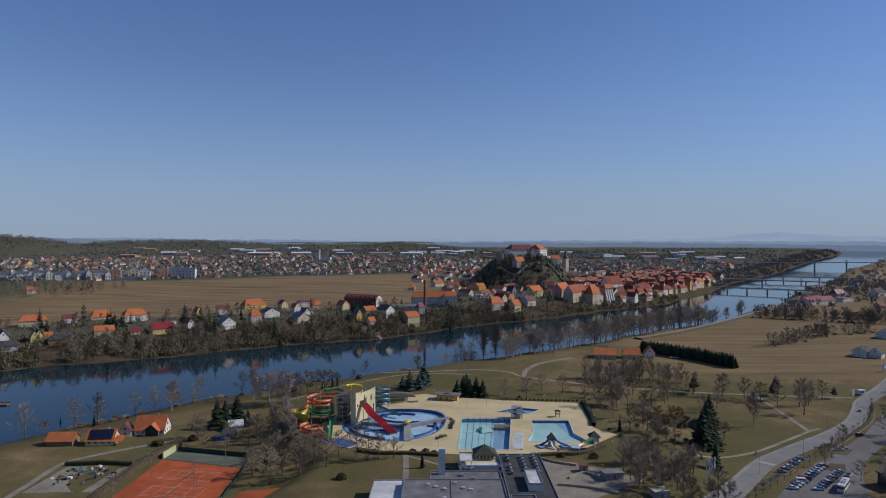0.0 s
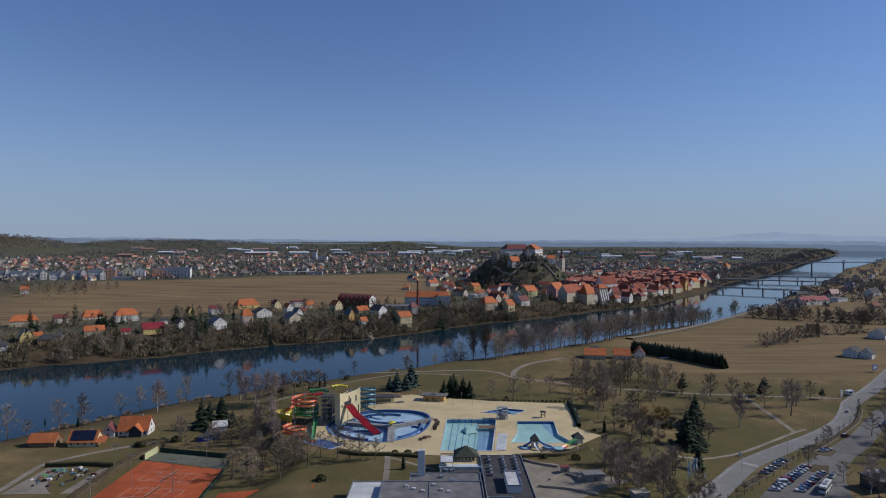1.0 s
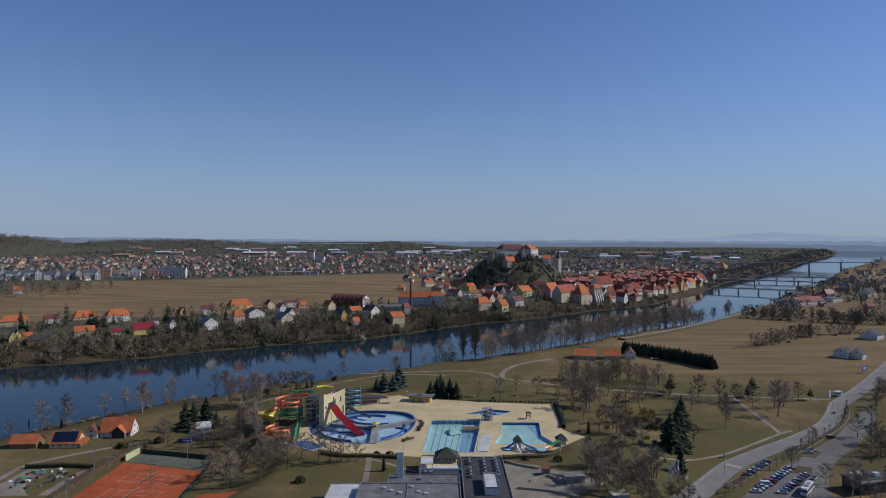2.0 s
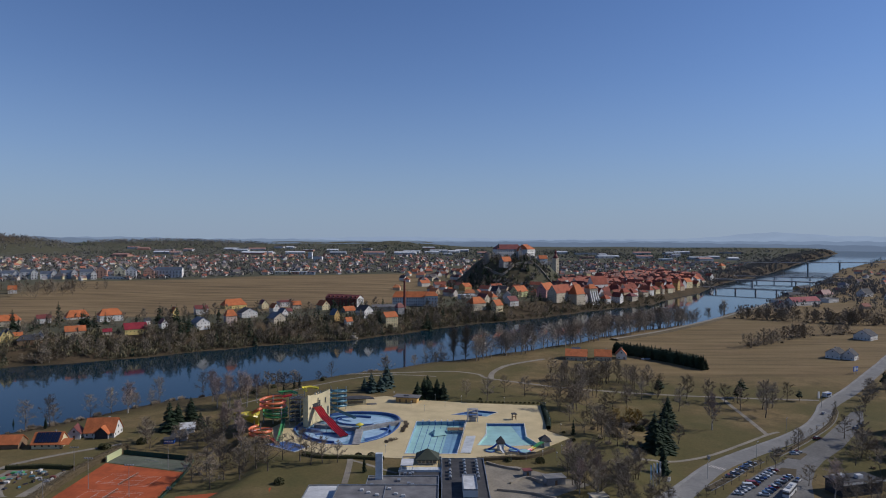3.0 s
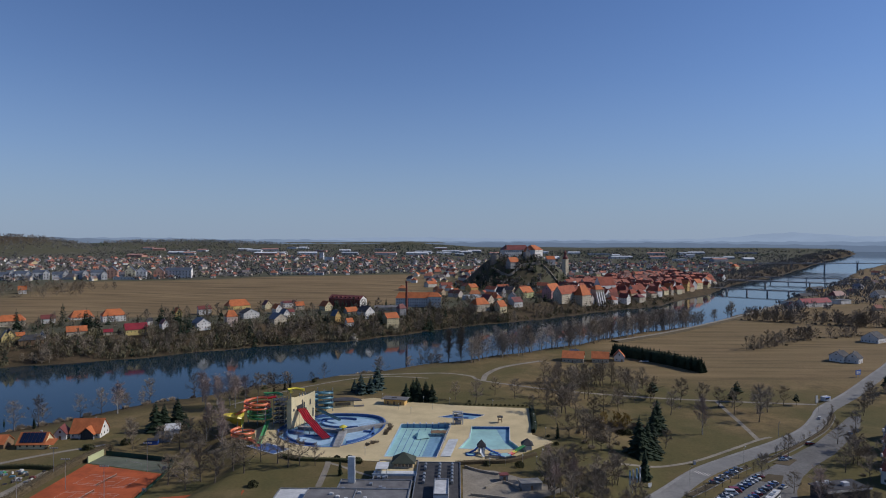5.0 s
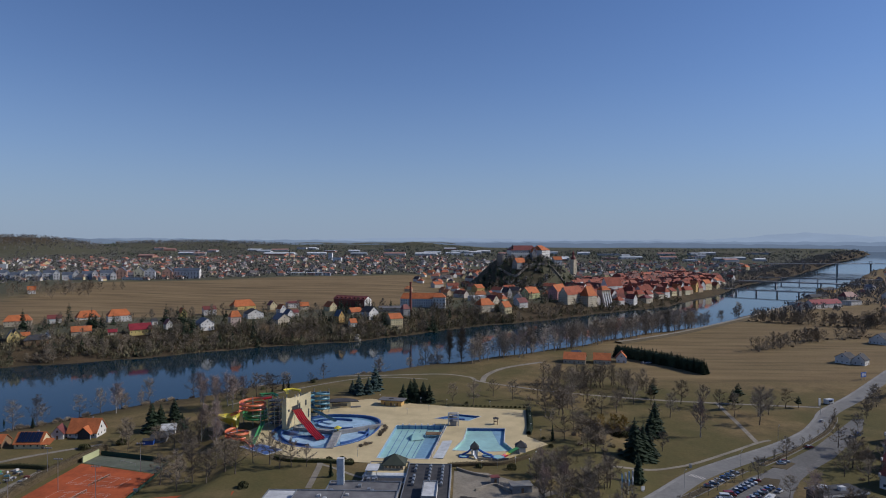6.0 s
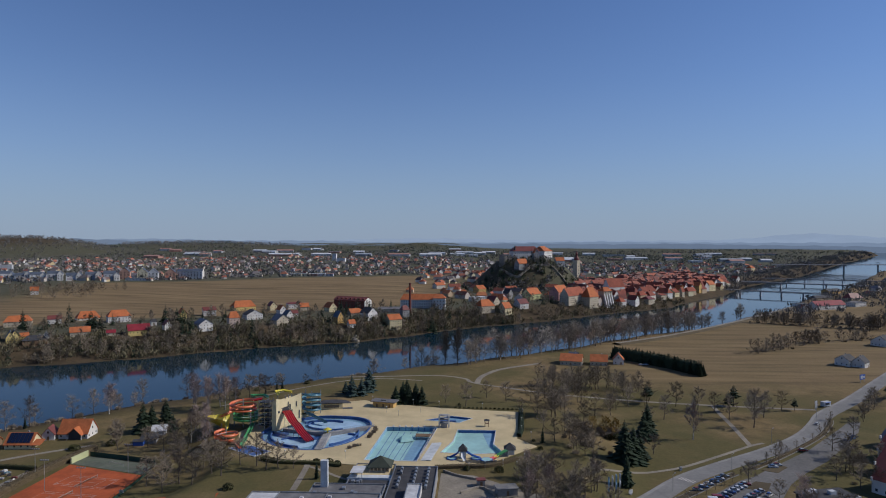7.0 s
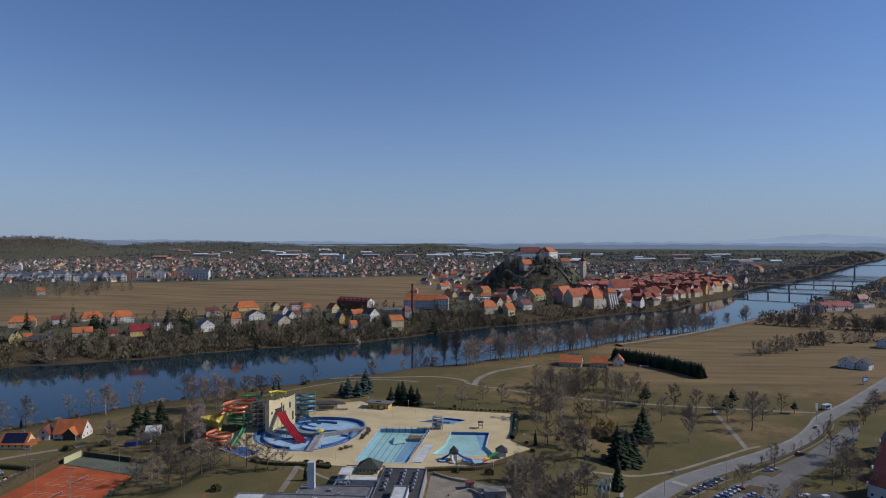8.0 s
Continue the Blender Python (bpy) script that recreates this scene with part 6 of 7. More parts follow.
# ---- tennis courts, chalets, yard ----
def tennis():
    g = -6.6
    for k, loop in enumerate(([(-134, 232), (-90, 232), (-92, 289), (-133, 301)], [(-85, 225), (-42, 225), (-44, 258), (-84, 262)])):
        s = sheet(loop, (), 0)
        s.v = [(x, y, ground(x, y) + .12) for x, y, z in s.v] if k else [(x, y, g + .14) for x, y, z in s.v]
        setting("tennis_court", s, M_CLAY, "orange-red clay tennis courts with white lines", "tennis court")
    s = sheet([(-133, 302), (-91.5, 290), (-94, 303), (-131.8, 313)], (), g + .14)
    setting("tennis_court", s, M_SYNTH, "worn grey-green hard tennis court", "tennis court")
    for cx, cy, rz in ((-112, 280, -10), (-111.5, 262, -7), (-111, 244, -4)):
        ln = thing("court_lines", "white painted tennis court lines", "court markings", cx, cy, g + .155, rz)
        L, D, S = 11.885, 5.485, 4.115
        for x0, y0, x1, y1 in ((-L, -D, L, -D), (-L, D, L, D), (-L, -S, L, -S), (-L, S, L, S), (-L, -D, -L, D), (L, -D, L, D), (-6.4, -S, -6.4, S), (6.4, -S, 6.4, S), (-6.4, 0, 6.4, 0)):
            part("line", Shape().box(min(x0, x1) - .07, min(y0, y1) - .07, 0, max(x0, x1) + .07, max(y0, y1) + .07, .006), M_LINE, ln)
        net = thing("tennis_net", "dark tennis net with white tape", "net", cx, cy, g + .14, rz)
        strands = Shape()
        for k in range(5):
            strands.box(-.012, -6.4, .1 + .18 * k, .012, 6.4, .125 + .18 * k)
        for k in range(33):
            strands.box(-.012, -6.4 + .4 * k, .1, .012, -6.375 + .4 * k, .9)
        part("mesh", strands, M_FENCEG, net)
        part("tape", Shape().box(-.05, -6.4, .9, .05, 6.4, 1.0), M_LINE, net)
        for y in (-6.4, 6.4):
            part("post", Shape().tube((0, y, 0), (0, y, 1.1), .06, .06, 6), M_STEEL, net)
    net = thing("tennis_net", "white tennis net on the green court", "net", -111, 301.5, g + .14, 66)
    part("tape", Shape().box(-.03, -5, .85, .03, 5, 1), M_LINE, net)
    for y in (-5, 5):
        part("post", Shape().tube((0, y, 0), (0, y, 1.1), .06, .06, 6), M_STEEL, net)
    setting("practice_wall", Shape().prism([(-133.6, 302), (-133.0, 302), (-131.6, 313), (-132.2, 313)], g - 1, g + 3.0), M_LIME, "pale lime-green practice wall of the tennis club", "wall")
    for pts, h in (([(-131, 313.5), (-112, 309), (-94, 304.5)], 3.0), ([(-93, 304), (-90.5, 289), (-89, 262), (-88, 232)], 2.6)):
        fn = tagged(new("court_fence"), "dark green wire fence round the tennis courts", "fence")
        line = smooth_line(pts, 6)
        for i, p in enumerate(line):
            part("post", Shape().tube((p.x, p.y, ground(p.x, p.y) - .5), (p.x, p.y, g + h), .06, .06, 5), M_FENCEG, fn)
        for a, b in zip(line, line[1:]):
            s = Shape().face((a.x, a.y, g - .3), (b.x, b.y, g - .3), (b.x, b.y, g + h * (.75 if h > 2.8 else .5)), (a.x, a.y, g + h * (.75 if h > 2.8 else .5)))
            s.tube((a.x, a.y, g + h), (b.x, b.y, g + h), .04, .04, 4)
            part("panel", s, M_FENCEG, fn, "green wind screen")
    for x, y in ((-124, 270), (-103, 262), (-100, 292), (-128, 246), (-138, 284)):
        ob = thing("floodlight_mast", "slim steel floodlight mast beside the courts", "lamp", x, y, g, 0, "floodlight masts of the tennis club")
        part("mast", Shape().tube((0, 0, 0), (0, 0, 13), .14, .09, 7), M_STEEL, ob)
        part("crossbar", Shape().tube((-1.7, 0, 12.8), (1.7, 0, 12.8), .07, .07, 5), M_STEEL, ob)
        for i in range(4):
            part("floodlight", Shape().box(-1.7 + i * 1.05, -.3, 12.85, -1.2 + i * 1.05, .25, 13.3), M_STEEL, ob)
    for x, y in ((-89.5, 268), (-89, 252), (-93, 294)):
        ob = thing("umpire_board", "small white board by the court fence", "sign", x, y, g)
        part("board", Shape().box(-.9, -.06, .6, .9, .06, 1.9), M_LINE, ob)
        part("leg", Shape().box(-.05, -.05, 0, .05, .05, .6), M_STEEL, ob)


def chalets():
    g = ground(-172, 325)
    ob = house(-175, 327, 13.5, 9, 2.6, 4.6, 4, "gable", "TERRA", "cream", label="cream bungalow with solar panels on its orange roof", windows=False)
    add_windows(ob, 13.5, 9, 2.6, pitch=2.6, sides="fr", door=False, size=.8)
    slope = math.degrees(math.atan2(4.6, 4.5))
    for i in range(6):
        for k in range(4):
            m = pose(-5.6 + i * 1.95, -4.2 + k * .97, 3.22 + k * 1.0, slope)
            part("solar_panel", Shape().box(0, 0, .1, 1.8, 1.4, .16), M_PANEL, ob, "dark blue solar panel", m)
    part("porch_roof", Shape().face((6.8, -5.4, 2.3), (11.5, -5.0, 2.3), (11.5, 0, 4.0), (6.8, 0, 4.0)).face((6.8, -5.4, 2.1), (6.8, 0, 3.8), (11.5, 0, 3.8), (11.5, -5.0, 2.1)), M_TERRA, ob, "orange porch roof")
    house(-195, 326, 13, 8, 2.6, 3.4, 3, "gable", "TERRA", "wood", label="brown timber barn with orange roof", windows=False, chimney=False)
    house(-170, 341, 6, 7, 3.2, 3.4, 15, "gableend", "REDBROWN", "white", label="little white cottage with steep red-brown roof", chimney=False)
    ob = house(-158, 346, 15.5, 10.5, 3.0, 6.2, 4, "gable", "TERRA", "white", label="white chalet with big orange roof and dark timber gable")
    d = part("dormer_gable", Shape().box(-1.2, -7.2, 0, 5.2, -5.2, 3.1).face((-1.2, -7.2, 3.1), (5.2, -7.2, 3.1), (2, -7.2, 6.0)), M_DARK, ob, "dark timber front gable")
    part("dormer_roof", Shape().face((-2, -7.9, 2.5), (2, -7.9, 6.4), (2, -1, 6.4), (-2, -3.6, 2.8)).face((2, -7.9, 6.4), (6, -7.9, 2.5), (6, -3.6, 2.8), (2, -1, 6.4)).face((-2, -7.9, 2.3), (-2, -3.6, 2.6), (2, -1, 6.2), (2, -7.9, 6.2)).face((2, -7.9, 6.2), (2, -1, 6.2), (6, -3.6, 2.6), (6, -7.9, 2.3)), M_TERRA, ob, "orange dormer roof")
    part("veranda_post", Shape().box(-1.9, -7.8, 0, -1.6, -7.5, 2.6), M_WHITE, ob)
    part("veranda_post", Shape().box(5.6, -7.8, 0, 5.9, -7.5, 2.6), M_WHITE, ob)
    house(-113.5, 348, 7, 8, 2.6, 2.2, 20, "gable", "ROOFWHITE", "white", label="white shed with pale roof beside the river", windows=False, chimney=False)
    house(-113, 336, 8, 6, 2.4, 2.4, 14, "hip", "ROOFDARK", "grey", label="low shed with dark roof under spruces", windows=False, chimney=False)
    ob = thing("garden_cabin", "small bright blue cabin", "cabin", -116, 331, ground(-116, 331), 10)
    part("wall", Shape().box(-2.5, -1.5, -.5, 2.5, 1.5, 2.2), M_BLUE, ob)
    part("roof", roof_shape(5, 3, 2.2, .8, "gable", .3), M_ROOFDARK, ob)
    rnd = random.Random(4)
    for i in range(46):
        x, y = rnd.uniform(-172, -146), rnd.uniform(268, 291)
        if y < 281 and x > -158 and rnd.random() < .5:
            continue
        ob = thing("stored_goods", rnd.choice(("stack of boxes in the storage yard", "pile of stored garden goods on gravel", "covered pallet in the storage yard")), "clutter", x, y, ground(x, y), rnd.uniform(0, 90), "goods in the storage yard")
        w, d, h = rnd.uniform(.4, 1.2), rnd.uniform(.3, .8), rnd.uniform(.3, 1.0)
        m = rnd.choice((M_WHITE, M_GREEN, M_GREY, M_DARK, M_DARK, M_TEAL, M_WOOD, M_STEEL, M_GREY, M_REDBROWN))
        part("load", Shape().box(-w, -d, .12, w, d, h).box(-w * .7, -d * .7, h, w * .7, d * .7, h + .2), m, ob)
        part("pallet", Shape().box(-w - .1, -d - .1, -.05, w + .1, d + .1, .12), M_WOOD, ob)
    s = sheet([(-174, 262), (-145, 262), (-143, 291), (-173, 293)])
    s.v = [(x, y, ground(x, y) + .06) for x, y, z in s.v]
    setting("yard", s, M_PATH, "bare gravel storage yard inside a hedge", "yard")
    setting("driveway", strip([(-176, 240), (-177, 270), (-178, 295), (-172, 305), (-160, 316), (-140, 330)], 3, .08), M_PATH, "pale gravel drive to the chalets", "path")
    hedge("hedge", [(-175, 294), (-160, 295), (-144, 293)], 1.6, 2.0, M_HEDGE, "clipped dark hedge round the storage yard")
    hedge("hedge", [(-138, 240), (-139, 265), (-139, 288), (-137, 306), (-134, 322)], 4.6, 3.0, M_DRYHEDGE, "long dry brown hedge beside the tennis courts")
    ob = thing("wooden_pontoon", "weathered timber pontoon in the river", "pontoon", -288, 410, WATER, 8)
    part("deck", Shape().box(-9, -2, -.1, 7, 2, .9), M_WOOD, ob)
    part("rail", Shape().box(-9, 1.7, .9, 7, 1.9, 1.6), M_WOOD, ob)


tennis()
chalets()

# ---- car park and road ----
def car_meshes(van=False):
    s = Shape()
    L, W = (2.6, .98) if van else (2.15, .88)
    side = [(-L, .35), (-L, .75), (-L + .1, .95), (L * .35, 1.0), (L * .9, .85), (L, .6), (L, .35)] if not van else [(-L, .35), (-L, 2.0), (-L + .15, 2.1), (L * .45, 2.1), (L * .72, 1.2), (L * .95, 1.0), (L, .35)]

    def hull(profile, w0, w1, lo):
        n, k = len(profile), len(s.v)
        s.v.extend([(x, -(w0 if z < lo else w1), z) for x, z in profile] + [(x, (w0 if z < lo else w1), z) for x, z in profile])
        s.f.extend([(k + i, k + n + i, k + n + (i + 1) % n, k + (i + 1) % n) for i in range(n)])
        s.f.extend([tuple(k + i for i in range(n)), tuple(k + n + i for i in reversed(range(n)))])
    hull(side, W, W * .97, .6)
    body = s.mesh("body", M_CARS)
    s = Shape()
    if van:
        hull([(L * .46, 1.25), (L * .46, 1.95), (L * .5, 1.95), (L * .74, 1.25)], W * .9, W * .9, 0)
        for y in (-1, 1):
            s.box(-L * .8, y * (W * .985) - .01, 1.25, L * .4, y * (W * .985) + .01, 1.8)
    else:
        hull([(-L * .88, .92), (-L * .62, 1.38), (L * .08, 1.42), (L * .42, .98)], W * .9, W * .74, 1.2)
    glass = s.mesh("window_band", M_GLASS)
    s = Shape()
    if not van:
        hull([(-L * .6, 1.4), (-L * .5, 1.47), (0, 1.49), (L * .06, 1.43)], W * .73, W * .7, 1.45)
    top = s.mesh("roof", M_CARS) if s.v else None
    wheel = Shape().tube((0, -.1, 0), (0, .1, 0), .33, .33, 12).mesh("wheel", M_TYRE)
    hub = Shape().tube((0, -.115, 0), (0, .115, 0), .2, .2, 8).mesh("rim", M_STEEL)
    light = Shape().box(-.05, -.2, -.08, .05, .2, .08).mesh("headlight", M_ROOFWHITE)
    tail = Shape().box(-.05, -.15, -.1, .05, .15, .1).mesh("tail_light", M_RED)
    return body, glass, top, wheel, hub, light, tail, L, W


CAR, VAN = car_meshes(), car_meshes(True)


def car(x, y, rz, van=False, label="", group="parked cars"):
    body, glass, top, wheel, hub, light, tail, L, W = VAN if van else CAR
    ob = thing("van" if van else "car", label or ("white van parked in the car park" if van else "parked car with glossy paint on grey asphalt"), "van" if van else "car", x, y, ground(x, y) + .1, rz, group)
    b = part("body", body, None, ob)
    part("window_band", glass, None, ob, "dark car windows")
    if top:
        part("roof", top, None, ob)
    for sx in (-.62, .62):
        for sy in (-1, 1):
            w = part("wheel", wheel, None, ob, "", pose(L * sx, sy * (W - .08), .33))
            part("rim", hub, None, w)
    for sy in (-.6, .6):
        part("headlight", light, None, ob, "", pose(L - .02, sy * W, .66))
        part("tail_light", tail, None, ob, "", pose(-L + .02, sy * W, .72))
    return ob


def bus(x, y, rz):
    ob = thing("coach", "white touring coach parked beside the cars", "bus", x, y, ground(x, y) + .1, rz)
    part("body", Shape().box(-6, -1.25, .4, 6, 1.25, 1.6).box(-6, -1.2, 2.7, 5.9, 1.2, 3.3), M_ROOFWHITE, ob)
    part("window_band", Shape().box(-5.9, -1.22, 1.6, 5.95, 1.22, 2.7), M_GLASS, ob, "dark window band")
    part("roof_unit", Shape().box(-3, -.8, 3.3, 0, .8, 3.55).box(1.5, -.6, 3.3, 3, .6, 3.5), M_STEEL, ob)
    for sx in (-3.6, 3.9):
        for sy in (-1, 1):
            w = part("wheel", Shape().tube((sx, sy * 1.26 - .12, .5), (sx, sy * 1.26 + .02, .5), .5, .5, 14), M_TYRE, ob)


def car_park():
    rnd = random.Random(12)
    for i in range(6):
        car(152 + i * 3.5, 285 + i * 3.3, -8 + rnd.uniform(-3, 3))
    for i in range(12):
        car(147 + i * 2.55, 266 + i * 2.4, -8 + rnd.uniform(-3, 3), van=i in (3, 4))
    for i in range(9):
        car(157 + i * 2.55, 265 + i * 2.45, 172 + rnd.uniform(-3, 3))
    for x, y, rz in ((197, 315, 0), (200, 317.5, 0), (223, 340, 10), (255, 358, 25), (259, 361, 25), (262, 364, 25), (210, 278, 10), (214, 280, 10), (180, 281, 40)):
        car(x, y, rz)
    car(255, 388, 44, label="dark car standing on the road", group="")
    for x, y in ((193, 536), (197, 537.5), (226, 543)):
        car(x, y, 12, label="parked car on the grass by the farmhouse", group="")
    bus(168, 266, 48)
    for i in range(13):
        x0, y0 = 146 + i * 2.55, 269.5 + i * 2.4
        part_of = strip([(x0, y0), (x0 + 4.6, y0 - .6)], .12, .085, 2)
        setting("bay_line", part_of, M_LINE, "white parking bay line", "road marking")
    # planted strip between the road and the car park
    STRIP = [(136, 271), (150, 283), (166, 298), (176, 306)]
    STRIP2 = [(187, 313), (205, 328), (226, 347), (246, 367), (262, 388), (268, 398)]
    for pts, w in ((STRIP, 3.4), (STRIP2, 3.0)):
        setting("verge", strip(pts, w, .2), M_DRYHEDGE, "planted verge with leaf litter beside the kerb", "verge")
        for sg in (-1, 1):
            k = [(p[0] - sg * w * .36, p[1] + sg * w * .36) for p in pts]
            setting("kerb", Shape().sweep([(p.x, p.y, ground(p.x, p.y)) for p in smooth_line(k)], [(-.12, 0), (-.12, .24), (.12, .24), (.12, 0)]), M_KERB, "pale kerb stones along the verge", "kerb")
    hedge("hedge", STRIP2, 1.3, .9, M_DRYHEDGE, "low brown beech hedge along the road", per=18)
    for i in range(26):
        t = i / 25
        p = Vector((112, 247)).lerp(Vector((182, 310)), t / .5) if t < .5 else smooth_line(STRIP2, 12)[int((t - .5) * 2 * 59)]
        q = (p.x, p.y) if t >= .5 else (p.x + 3, p.y - 1)
        SMALL.plant(q[0], q[1], rnd.uniform(.75, 1.15), rnd, "young street trees")
    for pts in ([(190, 311), (200, 321), (204, 316), (196, 308)], [(173, 289), (181, 297), (187, 295), (181, 285)]):
        s = sheet(pts)
        s.v = [(x, y, ground(x, y) + .18) for x, y, z in s.v]
        walls_along(s, pts, -9, ground(190, 305) + .18)
        setting("traffic_island", s, M_DRYHEDGE, "grassy kerbed island in the car park", "traffic island")
    # zebra crossing, lamps, signs, flags
    zb = thing("zebra_crossing", "worn white zebra crossing on the road", "road marking")
    for i in range(7):
        c = Vector((151.5, 297.0)) + Vector((.69, -.72)) * (i * 1.05 - 3.2)
        part("stripe", strip([(c.x - 1.1, c.y - 1.0), (c.x + 1.1, c.y + 1.0)], .5, .115, 1), M_LINE, zb)
    for x, y in ((141, 283), (176, 310), (213, 352), (262, 402), (110, 262)):
        ob = thing("street_lamp", "grey street lamp with short arm", "street lamp", x, y, ground(x, y), 45, "street lamps along the road")
        part("pole", Shape().tube((0, 0, 0), (0, 0, 7.5), .1, .07, 7), M_STEEL, ob)
        part("arm", Shape().tube((0, 0, 7.4), (1.6, 0, 7.8), .05, .05, 5), M_STEEL, ob)
        part("lamp_head", Shape().box(1.3, -.16, 7.7, 2.1, .16, 7.9), M_STEEL, ob)
    for i in range(4):
        x, y = 110.5 + i * 1.9, 266.5 + i * 1.9
        ob = thing("flagpole", "white flagpole with a hanging blue-white flag", "flag", x, y, ground(x, y), 0, "flagpoles at the entrance")
        part("pole", Shape().tube((0, 0, -.2), (0, 0, 10), .09, .05, 7), M_WHITE, ob)
        f = Shape()
        for k in range(8):
            z0, z1 = 9.8 - k * .75, 9.05 - k * .75
            f.face((.05, .1 * math.sin(k), z0), (.7, .25 * math.sin(k * 1.3 + i), z0 - .2), (.7, .25 * math.sin(k * 1.3 + 1.3 + i), z1 - .2), (.05, .1 * math.sin(k + 1), z1))
        part("cloth", f, M_ROOFWHITE if i % 2 else M_POOLM, ob, "limp flag cloth")
    ob = thing("entrance_sign", "small white sign board on the lawn", "sign", 122, 277, ground(122, 277), 30)
    part("board", Shape().box(-1, -.1, .5, 1, .1, 2.1), M_ROOFWHITE, ob)
    part("foot", Shape().box(-.5, -.2, -.2, .5, .2, .5), M_GREY, ob)
    ob = thing("shrine", "small white wayside post on the verge", "post", 152.5, 309, ground(152.5, 309))
    part("body", Shape().box(-.5, -.5, -.2, .5, .5, 1.3), M_WHITE, ob)
    part("cap", roof_shape(1, 1, 1.3, .5, "hip", .1), M_GREY, ob)
    ob = thing("billboard", "large blue advertising board on steel legs", "billboard", 338, 486, ground(338, 486), 28)
    part("board", Shape().box(-3, -.15, 2, 3, .15, 5.6), M_BLUE, ob, "blue board face")
    part("panel", Shape().box(-2.2, -.2, 2.6, .2, -.151, 4.9).box(.7, -.2, 3, 2.4, -.151, 4.4), M_POOLW, ob, "pale printed shapes")
    for x in (-2, 2):
        part("leg", Shape().box(x - .12, -.12, -.5, x + .12, .12, 2), M_STEEL, ob)
    ob = thing("bus_shelter", "white box trailer stall beside the road", "kiosk", 280, 426, ground(280, 426), 25)
    part("wall", Shape().box(-3, -1.4, .5, 3, 1.4, 3.2), M_ROOFWHITE, ob)
    part("hatch", Shape().box(-2, -1.5, 1.4, 1.6, -1.42, 2.7), M_GLASS, ob)
    part("awning", Shape().box(-2.4, -2.4, 2.9, 2, -1.42, 3.0), M_BLUE, ob)
    for sx in (-1.2, 1.2):
        part("wheel", Shape().tube((sx, -1.5, .35), (sx, -1.25, .35), .35, .35, 10), M_TYRE, ob)
    ob = thing("advert_pillar", "tall white advertising pillar", "sign", 271, 420, ground(271, 420), 25)
    part("panel", Shape().box(-.9, -.2, .8, .9, .2, 5.2), M_ROOFWHITE, ob)
    part("foot", Shape().box(-.4, -.15, -.3, .4, .15, .8), M_STEEL, ob)
    # flat-roofed hotel building and red-roofed apartments beside the car park
    ob = thing("service_building", "flat-roofed brown service building with roof plant", "building", 197, 268, ground(197, 268), 14)
    part("wall", Shape().box(-10, -3, -1, 10, 6, 5.2), M_DARK, ob)
    part("roof", Shape().box(-10.6, -3.6, 5.2, 10.6, 6.6, 5.7).box(-9, -2, 5.7, 9, 5, 5.8), M_ROOFDARK, ob)
    part("parapet", Shape().box(-10.7, -3.75, 5.15, 10.7, -3.62, 5.95), M_WHITE, ob, "white roof edge")
    for x, y in ((-8, 3), (-4.5, 3.5), (2, 1)):
        part("roof_unit", Shape().box(x - 1.3, y - 1, 5.8, x + 1.3, y + 1, 7.2), M_ROOFWHITE, ob)
    for i in range(5):
        part("window", WINDOW, None, ob, "", pose(-10, -2 + i * 1.6, 2.6, 0, 0, -90) @ Matrix.Diagonal((1.8, 1, 1.5, 1)))
        part("window", WINDOW, None, ob, "", pose(-7.5 + i * 3.7, 6, 2.6, 0, 0, 180) @ Matrix.Diagonal((1.8, 1, 1.5, 1)))
    for i in range(4):
        x, y = 279 - i * 13.5, 345 - i * 20
        ob = thing("holiday_apartments", "white holiday apartments with stepped dark red roofs", "building", x, y, ground(x, y), 33, "row of holiday apartments")
        part("wall", body_shape(20, 19, 5 + i % 2, 6.5, "gableend"), M_WHITE, ob)
        part("roof", roof_shape(20, 19, 5 + i % 2, 6.5, "gableend", .5), M_REDBROWN if i else M_BLUEROOF, ob)
        part("parapet", Shape().box(-10.9, -9.6, 5, -9.9, -9.0, 6.6).box(-10.9, 9.0, 5, -9.9, 9.6, 6.6), M_WHITE, ob, "white parapet end")
        add_windows(ob, 20, 19, 5, "gableend", 6.5, floor=2.9, pitch=3.2, sides="fl", door=False, frames=True)
        part("chimney", Shape().box(-7.6, -5, 5, -6.6, -4, 10.5).box(-7.8, -5.2, 10.5, -6.4, -3.8, 10.8), M_WHITE, ob, "white chimney with cowl")


car_park()

# ---- trees and hedges ----
FARTREE = Grove(FAR_SHAPES, M_BANKTWIG)
M_ROWTWIG = mat("pale_riverside_twigs", (0.37, 0.315, 0.25), (0.29, 0.245, 0.195), 3, 0.95, big=25, wear=0.3)
RIVER_ROW = Grove(TALL_SHAPES, M_ROWTWIG)


